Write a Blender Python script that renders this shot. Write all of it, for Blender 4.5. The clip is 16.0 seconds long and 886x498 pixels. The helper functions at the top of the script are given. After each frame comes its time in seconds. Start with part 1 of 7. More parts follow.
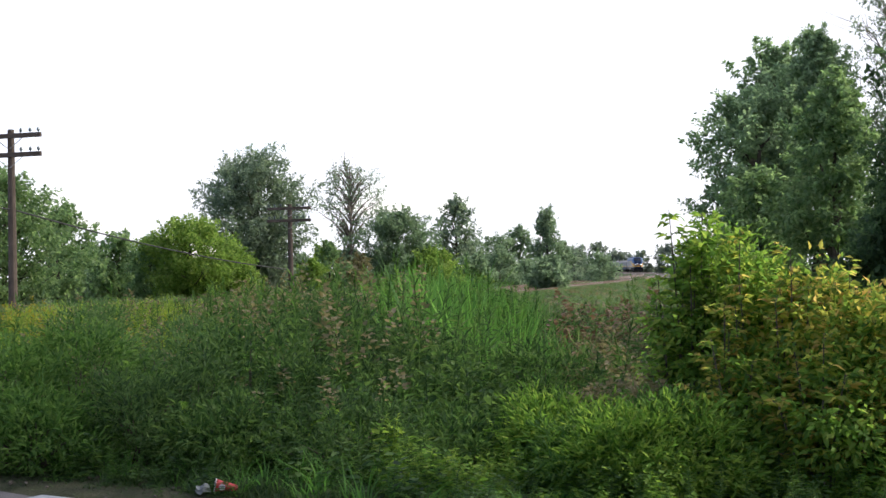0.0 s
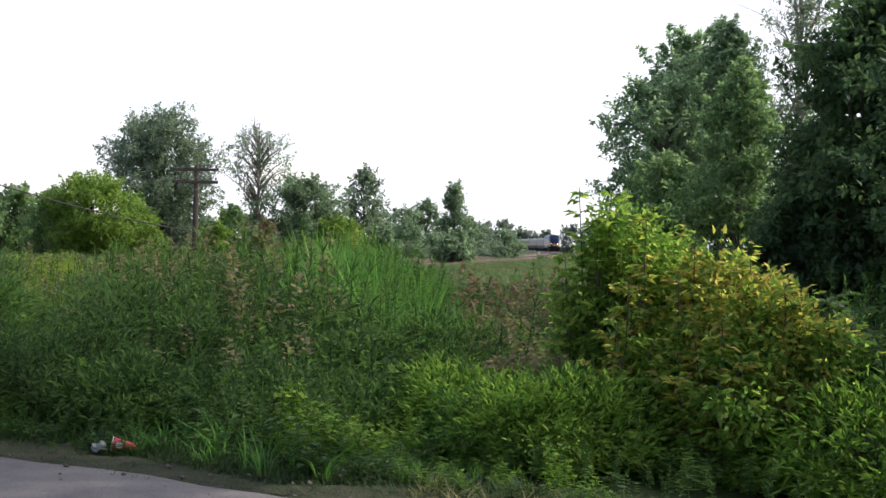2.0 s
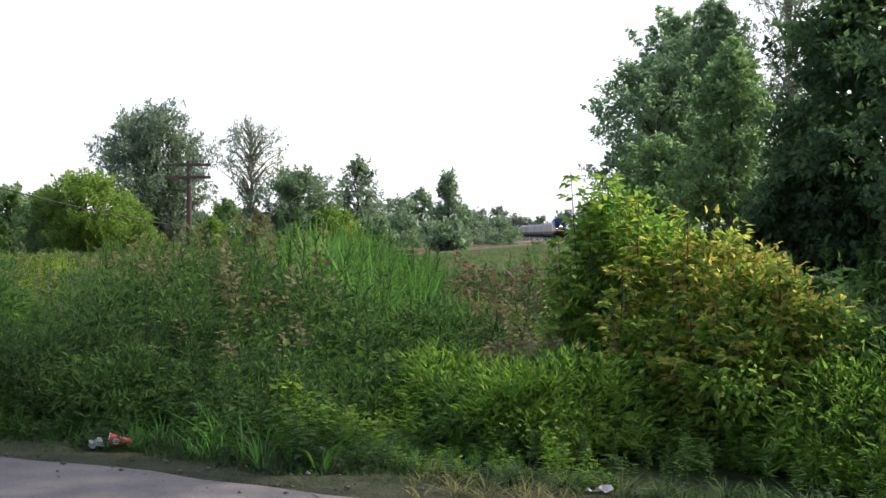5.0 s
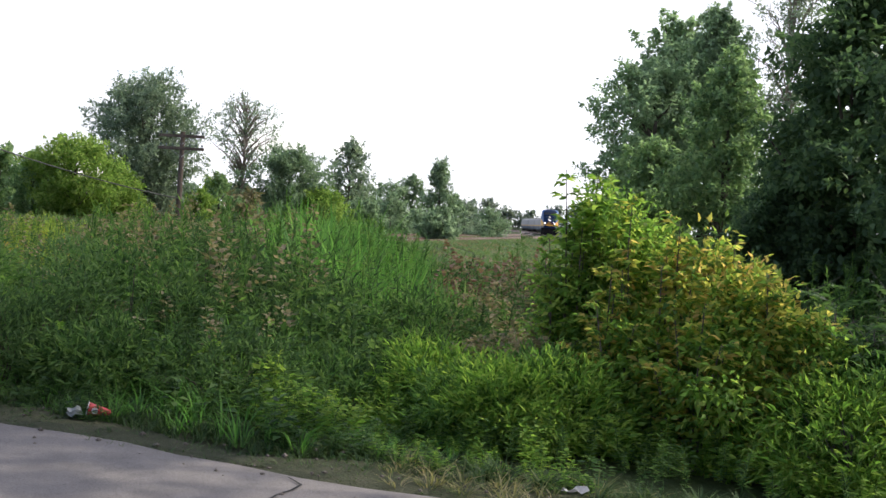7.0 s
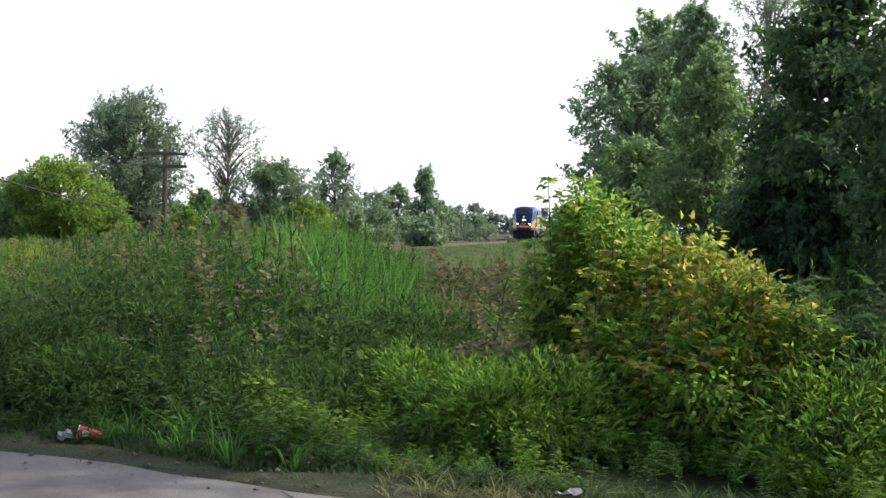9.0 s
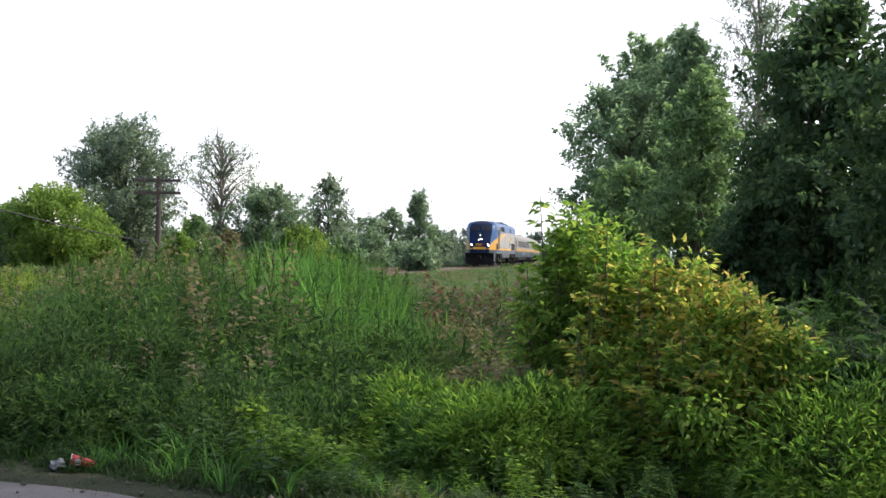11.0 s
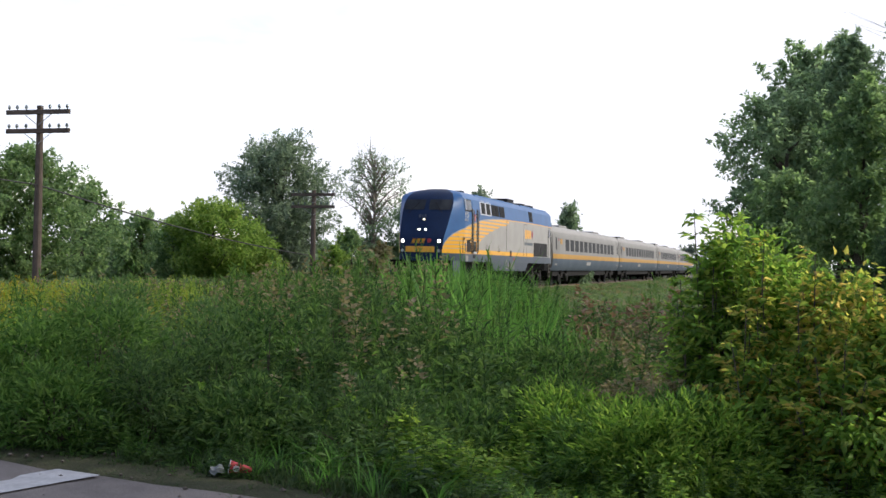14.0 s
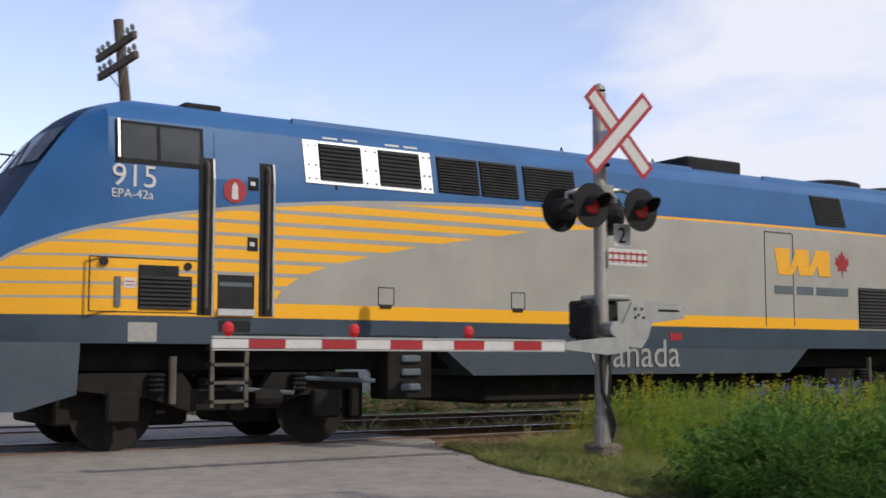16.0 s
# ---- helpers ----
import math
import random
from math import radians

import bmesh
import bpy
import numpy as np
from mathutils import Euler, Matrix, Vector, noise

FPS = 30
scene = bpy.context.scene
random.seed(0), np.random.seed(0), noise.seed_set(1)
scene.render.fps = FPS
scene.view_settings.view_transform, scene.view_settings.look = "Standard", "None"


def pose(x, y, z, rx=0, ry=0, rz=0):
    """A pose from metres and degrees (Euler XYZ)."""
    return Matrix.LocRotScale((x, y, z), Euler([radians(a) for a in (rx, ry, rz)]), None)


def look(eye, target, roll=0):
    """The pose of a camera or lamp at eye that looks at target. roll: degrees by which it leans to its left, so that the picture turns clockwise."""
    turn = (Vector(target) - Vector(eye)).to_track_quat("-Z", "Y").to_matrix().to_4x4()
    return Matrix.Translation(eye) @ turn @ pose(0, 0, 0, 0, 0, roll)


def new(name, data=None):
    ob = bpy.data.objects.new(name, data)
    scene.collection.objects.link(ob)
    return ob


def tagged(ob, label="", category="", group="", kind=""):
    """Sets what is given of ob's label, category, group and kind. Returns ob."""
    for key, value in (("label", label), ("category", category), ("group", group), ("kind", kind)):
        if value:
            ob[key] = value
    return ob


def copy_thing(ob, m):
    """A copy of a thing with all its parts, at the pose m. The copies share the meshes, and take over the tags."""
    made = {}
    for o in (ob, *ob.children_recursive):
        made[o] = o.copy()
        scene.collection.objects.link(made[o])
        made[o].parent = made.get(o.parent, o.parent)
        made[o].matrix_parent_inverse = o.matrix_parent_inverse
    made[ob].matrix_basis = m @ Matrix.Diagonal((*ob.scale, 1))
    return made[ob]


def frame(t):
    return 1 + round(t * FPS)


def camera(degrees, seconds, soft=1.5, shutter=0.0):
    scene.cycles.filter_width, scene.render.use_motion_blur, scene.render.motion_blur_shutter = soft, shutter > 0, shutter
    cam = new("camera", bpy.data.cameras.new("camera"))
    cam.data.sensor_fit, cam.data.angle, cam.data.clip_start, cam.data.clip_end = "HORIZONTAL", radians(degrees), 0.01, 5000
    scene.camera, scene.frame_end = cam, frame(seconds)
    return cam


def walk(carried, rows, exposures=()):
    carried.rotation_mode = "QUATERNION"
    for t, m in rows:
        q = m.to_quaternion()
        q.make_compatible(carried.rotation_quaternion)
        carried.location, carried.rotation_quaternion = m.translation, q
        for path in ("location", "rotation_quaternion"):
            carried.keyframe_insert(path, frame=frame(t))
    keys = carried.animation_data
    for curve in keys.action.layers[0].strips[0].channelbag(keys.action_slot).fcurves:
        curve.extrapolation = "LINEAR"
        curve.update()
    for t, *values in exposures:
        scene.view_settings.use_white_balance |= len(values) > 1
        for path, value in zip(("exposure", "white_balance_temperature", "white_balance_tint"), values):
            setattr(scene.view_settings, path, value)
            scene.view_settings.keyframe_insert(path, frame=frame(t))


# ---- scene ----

# ---- camera: hand-held beside the road, turning to follow the train ----
cam = camera(40.84, 16.0, shutter=0.06)
# seconds, x, y, z, pitch, roll, yaw
PATH = [
    (0.0, -0.018, -0.019, 1.623, 1.11, 1.14, 0.11),
    (0.5, -0.021, -0.017, 1.603, 2.02, -0.81, -2.14),
    (1.0, -0.030, 0.016, 1.588, -0.81, -2.77, -2.35),
    (1.5, -0.032, 0.016, 1.587, -2.26, -2.71, -3.56),
    (2.0, -0.050, -0.018, 1.597, -0.22, -1.56, -4.42),
    (2.5, -0.036, 0.001, 1.613, 0.10, -1.15, -4.76),
    (3.0, -0.036, -0.012, 1.615, 2.28, -0.74, -5.16),
    (3.5, 0.042, 0.014, 1.557, -3.50, -2.49, -5.14),
    (4.0, 0.105, -0.008, 1.586, -4.12, -6.32, -3.93),
    (4.5, -0.004, -0.005, 1.582, -0.73, 0.44, -4.59),
    (7.0, -0.052, 0.016, 1.603, -1.31, -3.79, -5.18),
    (7.5, -0.048, 0.004, 1.611, -1.52, -3.28, -5.13),
    (8.0, -0.039, 0.010, 1.604, -1.46, -2.57, -5.09),
    (8.5, -0.029, -0.004, 1.604, -1.23, -2.01, -5.62),
    (9.0, -0.029, 0.000, 1.612, -0.96, -1.45, -5.81),
    (9.5, -0.015, -0.003, 1.622, -0.29, -1.05, -6.15),
    (12.0, -0.022, -0.010, 1.615, 0.26, -1.03, -5.87),
    (12.5, -0.010, -0.004, 1.621, 0.11, -1.12, -4.39),
    (13.0, -0.003, -0.010, 1.623, 0.71, -1.12, -3.50),
    (13.5, -0.007, -0.018, 1.619, 0.56, -1.51, -1.66),
    (14.0, -0.020, -0.003, 1.615, 0.71, -1.09, 1.14),
    (14.5, 0.001, 0.004, 1.615, 1.49, -2.03, 7.51),
    (14.7, 0.012, 0.002, 1.600, 1.98, -1.08, 10.45),
    (14.8, 0.031, 0.034, 1.605, 2.29, 0.05, 12.11),
    (15.0, 0.095, 0.008, 1.589, 2.97, 0.82, 15.55),
    (15.1, 0.094, -0.007, 1.616, 2.96, 1.33, 16.40),
    (15.3, 0.058, 0.013, 1.602, 2.92, 1.35, 19.03),
    (15.5, 0.071, -0.009, 1.581, 3.26, 0.99, 23.37),
    (15.6, -0.034, 0.063, 1.590, 4.22, 0.78, 25.63),
    (15.7, 0.027, -0.022, 1.568, 4.59, 1.06, 28.96),
    (15.8, -0.023, -0.006, 1.542, 4.76, 0.74, 32.54),
    (15.9, 0.039, -0.022, 1.561, 5.94, -0.04, 36.41),
    (16.0, 0.053, -0.076, 1.564, 5.23, -0.04, 41.03),
]
EXPOSURE = [(0.0, 0.45), (0.9, 0.34), (1.6, 0.36), (3.0, 0.43), (4.5, 0.5), (9.5, 0.56), (12.0, 0.51), (13.0, 0.45), (14.5, 0.14), (15.3, -0.01), (16.0, -0.13)]
walk(cam, [(t, pose(x, y, z, 90 + p, r, w)) for t, x, y, z, p, r, w in PATH], EXPOSURE)

# ---- daylight: hazy sun high to the right, thin broken cloud ----
SUN_DIR = Vector((0.775, 0.15, 0.615)).normalized()
sun = new("sun", bpy.data.lights.new("sun", "SUN"))
sun.data.energy, sun.data.angle, sun.data.color = 3.2, radians(0.6), (1.0, 0.93, 0.82)
sun.matrix_world = look(SUN_DIR * 60, (0, 0, 0))


def build_world():
    w = bpy.data.worlds.new("sky")
    scene.world = w
    w.use_nodes = True
    nt = w.node_tree
    nt.nodes.clear()
    out = nt.nodes.new("ShaderNodeOutputWorld")
    bg = nt.nodes.new("ShaderNodeBackground")
    bg.inputs["Strength"].default_value = 0.15
    sky = nt.nodes.new("ShaderNodeTexSky")
    sky.sky_type, sky.sun_disc = "NISHITA", False
    sky.sun_elevation = math.asin(SUN_DIR.z)
    sky.sun_rotation = math.atan2(SUN_DIR.x, SUN_DIR.y)
    sky.air_density, sky.dust_density, sky.ozone_density = 1.0, 0.7, 3.0
    tc = nt.nodes.new("ShaderNodeTexCoord")
    sep = nt.nodes.new("ShaderNodeSeparateXYZ")
    nt.links.new(tc.outputs["Generated"], sep.inputs[0])

    def m(op, a, b=None, clamp=False):
        n = nt.nodes.new("ShaderNodeMath")
        n.operation, n.use_clamp = op, clamp
        for i, v in enumerate((a, b)):
            if v is None:
                continue
            if isinstance(v, (int, float)):
                n.inputs[i].default_value = v
            else:
                nt.links.new(v, n.inputs[i])
        return n.outputs[0]
    den = m("ADD", m("MAXIMUM", sep.outputs[2], 0.0), 0.16)
    com = nt.nodes.new("ShaderNodeCombineXYZ")
    nt.links.new(m("DIVIDE", sep.outputs[0], den), com.inputs[0])
    nt.links.new(m("DIVIDE", sep.outputs[1], den), com.inputs[1])
    no = nt.nodes.new("ShaderNodeTexNoise")
    no.inputs["Scale"].default_value, no.inputs["Detail"].default_value = 1.25, 8.0
    no.inputs["Roughness"].default_value = 0.52
    no.inputs["Distortion"].default_value = 0.25
    nt.links.new(com.outputs[0], no.inputs["Vector"])
    ramp = nt.nodes.new("ShaderNodeMapRange")
    ramp.inputs[1].default_value, ramp.inputs[2].default_value = 0.41, 0.57
    # the haze thickens towards the sun
    lean = m("MULTIPLY", m("ADD", m("MULTIPLY", sep.outputs[0], 0.75), m("MULTIPLY", sep.outputs[1], 0.35)), 0.42)
    nt.links.new(m("ADD", no.outputs["Fac"], lean), ramp.inputs[0])
    haze = m("SUBTRACT", 1.0, m("MULTIPLY", m("MAXIMUM", sep.outputs[2], 0.0), 6.0), True)
    cover = m("MAXIMUM", ramp.outputs[0], m("ADD", 0.06, m("MULTIPLY", haze, 0.6)))
    mix = nt.nodes.new("ShaderNodeMix")
    mix.data_type = "RGBA"
    nt.links.new(m("MULTIPLY", cover, 0.95, True), mix.inputs[0])
    bright = nt.nodes.new("ShaderNodeMix")
    bright.data_type, bright.blend_type = "RGBA", "MULTIPLY"
    bright.inputs[0].default_value = 1.0
    nt.links.new(sky.outputs[0], bright.inputs[6])
    bright.inputs[7].default_value = (2.1, 1.62, 1.55, 1)
    nt.links.new(bright.outputs[2], mix.inputs[6])
    mix.inputs[7].default_value = (6.2, 6.3, 7.0, 1)
    nt.links.new(mix.outputs[2], bg.inputs["Color"])
    nt.links.new(bg.outputs[0], out.inputs[0])


build_world()

# ---- materials ----
def nodes_of(name):
    mt = bpy.data.materials.new(name)
    mt.use_nodes = True
    nt = mt.node_tree
    return mt, nt, nt.nodes["Principled BSDF"]


def noise_node(nt, scale, detail=4.0, rough=0.55, coord="Object"):
    tc = nt.nodes.new("ShaderNodeTexCoord")
    n = nt.nodes.new("ShaderNodeTexNoise")
    n.inputs["Scale"].default_value, n.inputs["Detail"].default_value, n.inputs["Roughness"].default_value = scale, detail, rough
    nt.links.new(tc.outputs[coord], n.inputs["Vector"])
    return n.outputs["Fac"]


def ramp_node(nt, fac, stops):
    r = nt.nodes.new("ShaderNodeValToRGB")
    e = r.color_ramp.elements
    while len(e) < len(stops):
        e.new(0.5)
    for el, (p, c) in zip(e, stops):
        el.position, el.color = p, (*c, 1)
    nt.links.new(fac, r.inputs[0])
    return r.outputs[0]


def mix_node(nt, fac, a, b, blend="MIX"):
    n = nt.nodes.new("ShaderNodeMix")
    n.data_type, n.blend_type = "RGBA", blend
    for i, v in ((0, fac), (6, a), (7, b)):
        if isinstance(v, (int, float)):
            n.inputs[i].default_value = v
        elif isinstance(v, tuple):
            n.inputs[i].default_value = (*v, 1)
        else:
            nt.links.new(v, n.inputs[i])
    return n.outputs[2]


def bump(nt, fac, bsdf, strength=0.3, dist=0.02):
    b = nt.nodes.new("ShaderNodeBump")
    b.inputs["Strength"].default_value, b.inputs["Distance"].default_value = strength, dist
    nt.links.new(fac, b.inputs["Height"])
    nt.links.new(b.outputs[0], bsdf.inputs["Normal"])


def surface(name, c1, c2, scale=4.0, rough=0.7, metal=0.0, fine=60.0, relief=0.2, dist=0.01, coord="Object"):
    """Two-scale mottled surface."""
    mt, nt, b = nodes_of(name)
    f1 = noise_node(nt, scale, 5, coord=coord)
    f2 = noise_node(nt, fine, 3, coord=coord)
    col = ramp_node(nt, f1, [(0.3, c1), (0.7, c2)])
    dark = tuple(v * 0.72 for v in c1)
    nt.links.new(mix_node(nt, ramp_node(nt, f2, [(0.35, (0.5, 0.5, 0.5)), (0.7, (0, 0, 0))]), col, dark), b.inputs["Base Color"])
    b.inputs["Roughness"].default_value, b.inputs["Metallic"].default_value = rough, metal
    b.inputs["Specular IOR Level"].default_value = 0.2 if rough > 0.6 else 0.5
    if relief:
        bump(nt, f2, b, relief, dist)
    return mt


def glow(name, color, strength):
    mt, nt, b = nodes_of(name)
    b.inputs["Base Color"].default_value = (*color, 1)
    b.inputs["Emission Color"].default_value = (*color, 1)
    b.inputs["Emission Strength"].default_value = strength
    return mt


def leaf_mat(name, stops, trans=0.45, rough=0.55, spread=1.0):
    """Thin leaf: each leaf takes its own tint."""
    mt, nt, b = nodes_of(name)
    g = nt.nodes.new("ShaderNodeNewGeometry")
    big = noise_node(nt, 0.55, 3)
    add = nt.nodes.new("ShaderNodeMath")
    add.operation = "MULTIPLY_ADD"
    nt.links.new(big, add.inputs[0])
    add.inputs[1].default_value = 1.1
    add.inputs[2].default_value = -0.55
    add2 = nt.nodes.new("ShaderNodeMath")
    add2.operation = "MULTIPLY_ADD"
    nt.links.new(g.outputs["Random Per Island"], add2.inputs[0])
    add2.inputs[1].default_value = spread
    nt.links.new(add.outputs[0], add2.inputs[2])
    col = ramp_node(nt, add2.outputs[0], [(i / (len(stops) - 1), (c[0], c[1] * 0.97, c[2] * 1.25)) for i, c in enumerate(stops)])
    nt.links.new(col, b.inputs["Base Color"])
    b.inputs["Roughness"].default_value = rough
    b.inputs["Specular IOR Level"].default_value = 0.18
    tr = nt.nodes.new("ShaderNodeBsdfTranslucent")
    warm = mix_node(nt, 0.5, col, (1.08, 1.12, 0.55), "MULTIPLY")
    nt.links.new(mix_node(nt, 1.0, warm, (1.25, 1.25, 1.25), "MULTIPLY"), tr.inputs[0])
    ms = nt.nodes.new("ShaderNodeMixShader")
    ms.inputs[0].default_value = trans
    nt.links.new(b.outputs[0], ms.inputs[1])
    nt.links.new(tr.outputs[0], ms.inputs[2])
    nt.links.new(ms.outputs[0], nt.nodes["Material Output"].inputs[0])
    return mt


def asphalt():
    """Weathered asphalt, painted paler towards the crossing for the sun there, with tyre-worn bands and patches."""
    mt, nt, b = nodes_of("asphalt")
    tc = nt.nodes.new("ShaderNodeTexCoord")
    dot = nt.nodes.new("ShaderNodeVectorMath")
    dot.operation = "DOT_PRODUCT"
    nt.links.new(tc.outputs["Object"], dot.inputs[0])
    dot.inputs[1].default_value = (-0.963, 0.269, 0)
    mr = nt.nodes.new("ShaderNodeMapRange")
    mr.inputs[1].default_value, mr.inputs[2].default_value = 4.0, 8.5
    nt.links.new(dot.outputs["Value"], mr.inputs[0])
    big, mid, fine, grit = noise_node(nt, 0.55, 5), noise_node(nt, 4.5, 5), noise_node(nt, 110, 2), noise_node(nt, 420, 1)
    worn = ramp_node(nt, big, [(0.32, (0.152, 0.136, 0.125)), (0.68, (0.200, 0.180, 0.164))])
    # paler tone of the crossing end, sunlight put into the asphalt colour
    sun_paled = ramp_node(nt, big, [(0.32, (0.205, 0.187, 0.172)), (0.68, (0.268, 0.245, 0.225))])
    col = mix_node(nt, mr.outputs[0], worn, sun_paled)
    col = mix_node(nt, 1.0, col, ramp_node(nt, mid, [(0.3, (0.78, 0.78, 0.78)), (0.55, (1, 1, 1)), (0.75, (1.12, 1.1, 1.08))]), "MULTIPLY")
    col = mix_node(nt, 1.0, col, ramp_node(nt, fine, [(0.35, (0.72, 0.72, 0.72)), (0.6, (1.1, 1.1, 1.1))]), "MULTIPLY")
    col = mix_node(nt, 1.0, col, ramp_node(nt, grit, [(0.4, (0.85, 0.85, 0.85)), (0.7, (1.25, 1.24, 1.22))]), "MULTIPLY")
    nt.links.new(col, b.inputs["Base Color"])
    b.inputs["Roughness"].default_value = 0.85
    b.inputs["Specular IOR Level"].default_value = 0.2
    bump(nt, fine, b, 0.4, 0.006)
    return mt


M_ASPHALT = asphalt()
M_CRACK = surface("crack_tar", (0.02, 0.02, 0.02), (0.04, 0.038, 0.035), 3, 0.9)
M_PAINT = surface("road_paint", (0.40, 0.395, 0.385), (0.58, 0.575, 0.56), 7, 0.7, 0, 40, 0.3, 0.004)
M_FADED = surface("faded_paint", (0.22, 0.21, 0.2), (0.34, 0.33, 0.31), 6, 0.8, 0, 40, 0.3, 0.004)
M_GRAVEL = surface("gravel", (0.034, 0.041, 0.018), (0.078, 0.074, 0.044), 5, 0.95, 0, 45, 0.8, 0.03)
M_BALLAST = surface("ballast", (0.10, 0.085, 0.072), (0.19, 0.16, 0.135), 4, 0.95, 0, 18, 1.0, 0.05)
M_SOIL = surface("soil", (0.030, 0.050, 0.014), (0.07, 0.085, 0.03), 1.5, 0.95, 0, 12, 0.6, 0.05)
M_TIE = surface("tie_wood", (0.05, 0.04, 0.033), (0.12, 0.095, 0.075), 6, 0.9, 0, 50, 0.4)
M_RAIL = surface("rail_steel", (0.16, 0.09, 0.06), (0.26, 0.17, 0.12), 4, 0.5, 0.6)
M_RAILTOP = surface("rail_head", (0.5, 0.5, 0.5), (0.65, 0.64, 0.62), 8, 0.28, 1.0, 50, 0.0)
M_POLE = surface("pole_wood", (0.075, 0.058, 0.045), (0.14, 0.11, 0.09), 3, 0.9, 0, 40, 0.4)
M_BARK = surface("bark", (0.06, 0.05, 0.04), (0.14, 0.12, 0.095), 5, 0.95, 0, 30, 0.6)
M_TWIG = surface("dead_twig", (0.17, 0.14, 0.11), (0.28, 0.24, 0.2), 5, 0.95)
M_WIRE = surface("wire", (0.015, 0.015, 0.015), (0.03, 0.03, 0.03), 3, 0.6)
M_GALV = surface("galvanised_steel", (0.32, 0.32, 0.32), (0.44, 0.44, 0.43), 5, 0.45, 0.5, 70, 0.1)
M_MASTPAINT = surface("mast_aluminium", (0.20, 0.19, 0.178), (0.31, 0.295, 0.275), 4, 0.6, 0.3, 60, 0.1)
M_BLACK = surface("black_paint", (0.012, 0.012, 0.013), (0.025, 0.025, 0.025), 5, 0.8, 0, 70, 0.1)
M_WHITE = surface("white_sheeting", (0.47, 0.46, 0.46), (0.55, 0.54, 0.53), 5, 0.5, 0, 60, 0.0)
M_RED = surface("red_sheeting", (0.26, 0.006, 0.012), (0.34, 0.010, 0.018), 5, 0.5, 0, 60, 0.0)
M_CONCRETE = surface("concrete", (0.33, 0.31, 0.28), (0.45, 0.43, 0.39), 4, 0.9, 0, 60, 0.4)
M_INSUL = surface("insulator_glass", (0.06, 0.08, 0.08), (0.12, 0.15, 0.15), 9, 0.2)

# ---- building tools ----
# track axes: u runs along the track away from the road, v across it to the far side
TH = radians(74.4)
FW, LF = Vector((math.cos(TH), math.sin(TH), 0)), Vector((-math.sin(TH), math.cos(TH), 0))
RAIL_Z, TRACK_V, TRACK2_V = 0.46, 15.05, 19.3


def uv(u, v, z=0.0):
    p = FW * u + LF * v
    return Vector((p.x, p.y, z))


def polar(az, r, z=0.0):
    """A place r metres from the origin, az degrees to the left of straight ahead."""
    return Vector((-math.sin(radians(az)) * r, math.cos(radians(az)) * r, z))


def bend(u):
    return 4.33e-4 * max(0.0, u - 110) ** 2


def smooth(a, b, x):
    k = np.clip((x - a) / (b - a), 0, 1)
    return k * k * (3 - 2 * k)


def ground_z(u, v):
    """Height of the ground; numpy arrays or numbers."""
    u, v = np.asarray(u, float), np.asarray(v, float)
    vv = v - 4.33e-4 * np.maximum(0, u - 110) ** 2
    slope = 0.035 * np.clip(vv, -12, 12)
    dip = -0.28 * smooth(8.3, 10.5, u) * (1 - smooth(8.5, 12.0, vv)) * smooth(-9, -4, vv)
    z = slope + dip
    z = np.where(vv > 12, 0.42 - 0.14 * smooth(12, 12.8, vv) * smooth(8.6, 9.6, u), z)
    z = z - 0.5 * smooth(24, 40, vv) - 0.012 * np.clip(vv - 40, 0, 60)
    return z


def frame_pose(u, v, z=0.0, turn=0.0):
    p = uv(u, v, z)
    return pose(p.x, p.y, p.z, 0, 0, 74.4 + turn)


def raw_mesh(name, verts, faces, mats, index=None, shade=False):
    """A mesh from numpy arrays; all faces have the same number of corners."""
    verts, faces = np.ascontiguousarray(verts, np.float32), np.ascontiguousarray(faces, np.int32)
    me = bpy.data.meshes.new(name)
    n, k = faces.shape
    me.vertices.add(len(verts))
    me.vertices.foreach_set("co", verts.ravel())
    me.loops.add(n * k)
    me.loops.foreach_set("vertex_index", faces.ravel())
    me.polygons.add(n)
    me.polygons.foreach_set("loop_start", np.arange(0, n * k, k, dtype=np.int32))
    if index is not None:
        me.polygons.foreach_set("material_index", np.ascontiguousarray(index, np.int32))
    if shade:
        me.polygons.foreach_set("use_smooth", np.ones(n, bool))
    me.update(calc_edges=True)
    for mt in mats:
        me.materials.append(mt)
    return me


def part(name, bm, material, parent=None, label="", smooth_faces=False):
    me = bpy.data.meshes.new(name)
    bm.normal_update()
    if smooth_faces:
        for f in bm.faces:
            f.smooth = True
    bm.to_mesh(me)
    bm.free()
    me.materials.append(material)
    ob = new(name, me)
    if parent is not None:
        ob.parent = parent
    if label:
        ob["label"] = label
    return ob


def thing(name, m, label, category, group="", kind=""):
    ob = new(name)
    ob.empty_display_size = 0.3
    ob.matrix_world = m
    return tagged(ob, label, category, group, kind)


def add_box(bm, x0, x1, y0, y1, z0, z1, bevel=0.0):
    vs = [bm.verts.new((x, y, z)) for z in (z0, z1) for y in (y0, y1) for x in (x0, x1)]
    fs = [bm.faces.new([vs[i] for i in q]) for q in ((0, 2, 3, 1), (4, 5, 7, 6), (0, 1, 5, 4), (1, 3, 7, 5), (3, 2, 6, 7), (2, 0, 4, 6))]
    if bevel:
        es = {e for f in fs for e in f.edges}
        bmesh.ops.bevel(bm, geom=list(es), offset=bevel, segments=1, affect="EDGES")
    return bm


def box(x0, x1, y0, y1, z0, z1, bevel=0.0):
    return add_box(bmesh.new(), x0, x1, y0, y1, z0, z1, bevel)


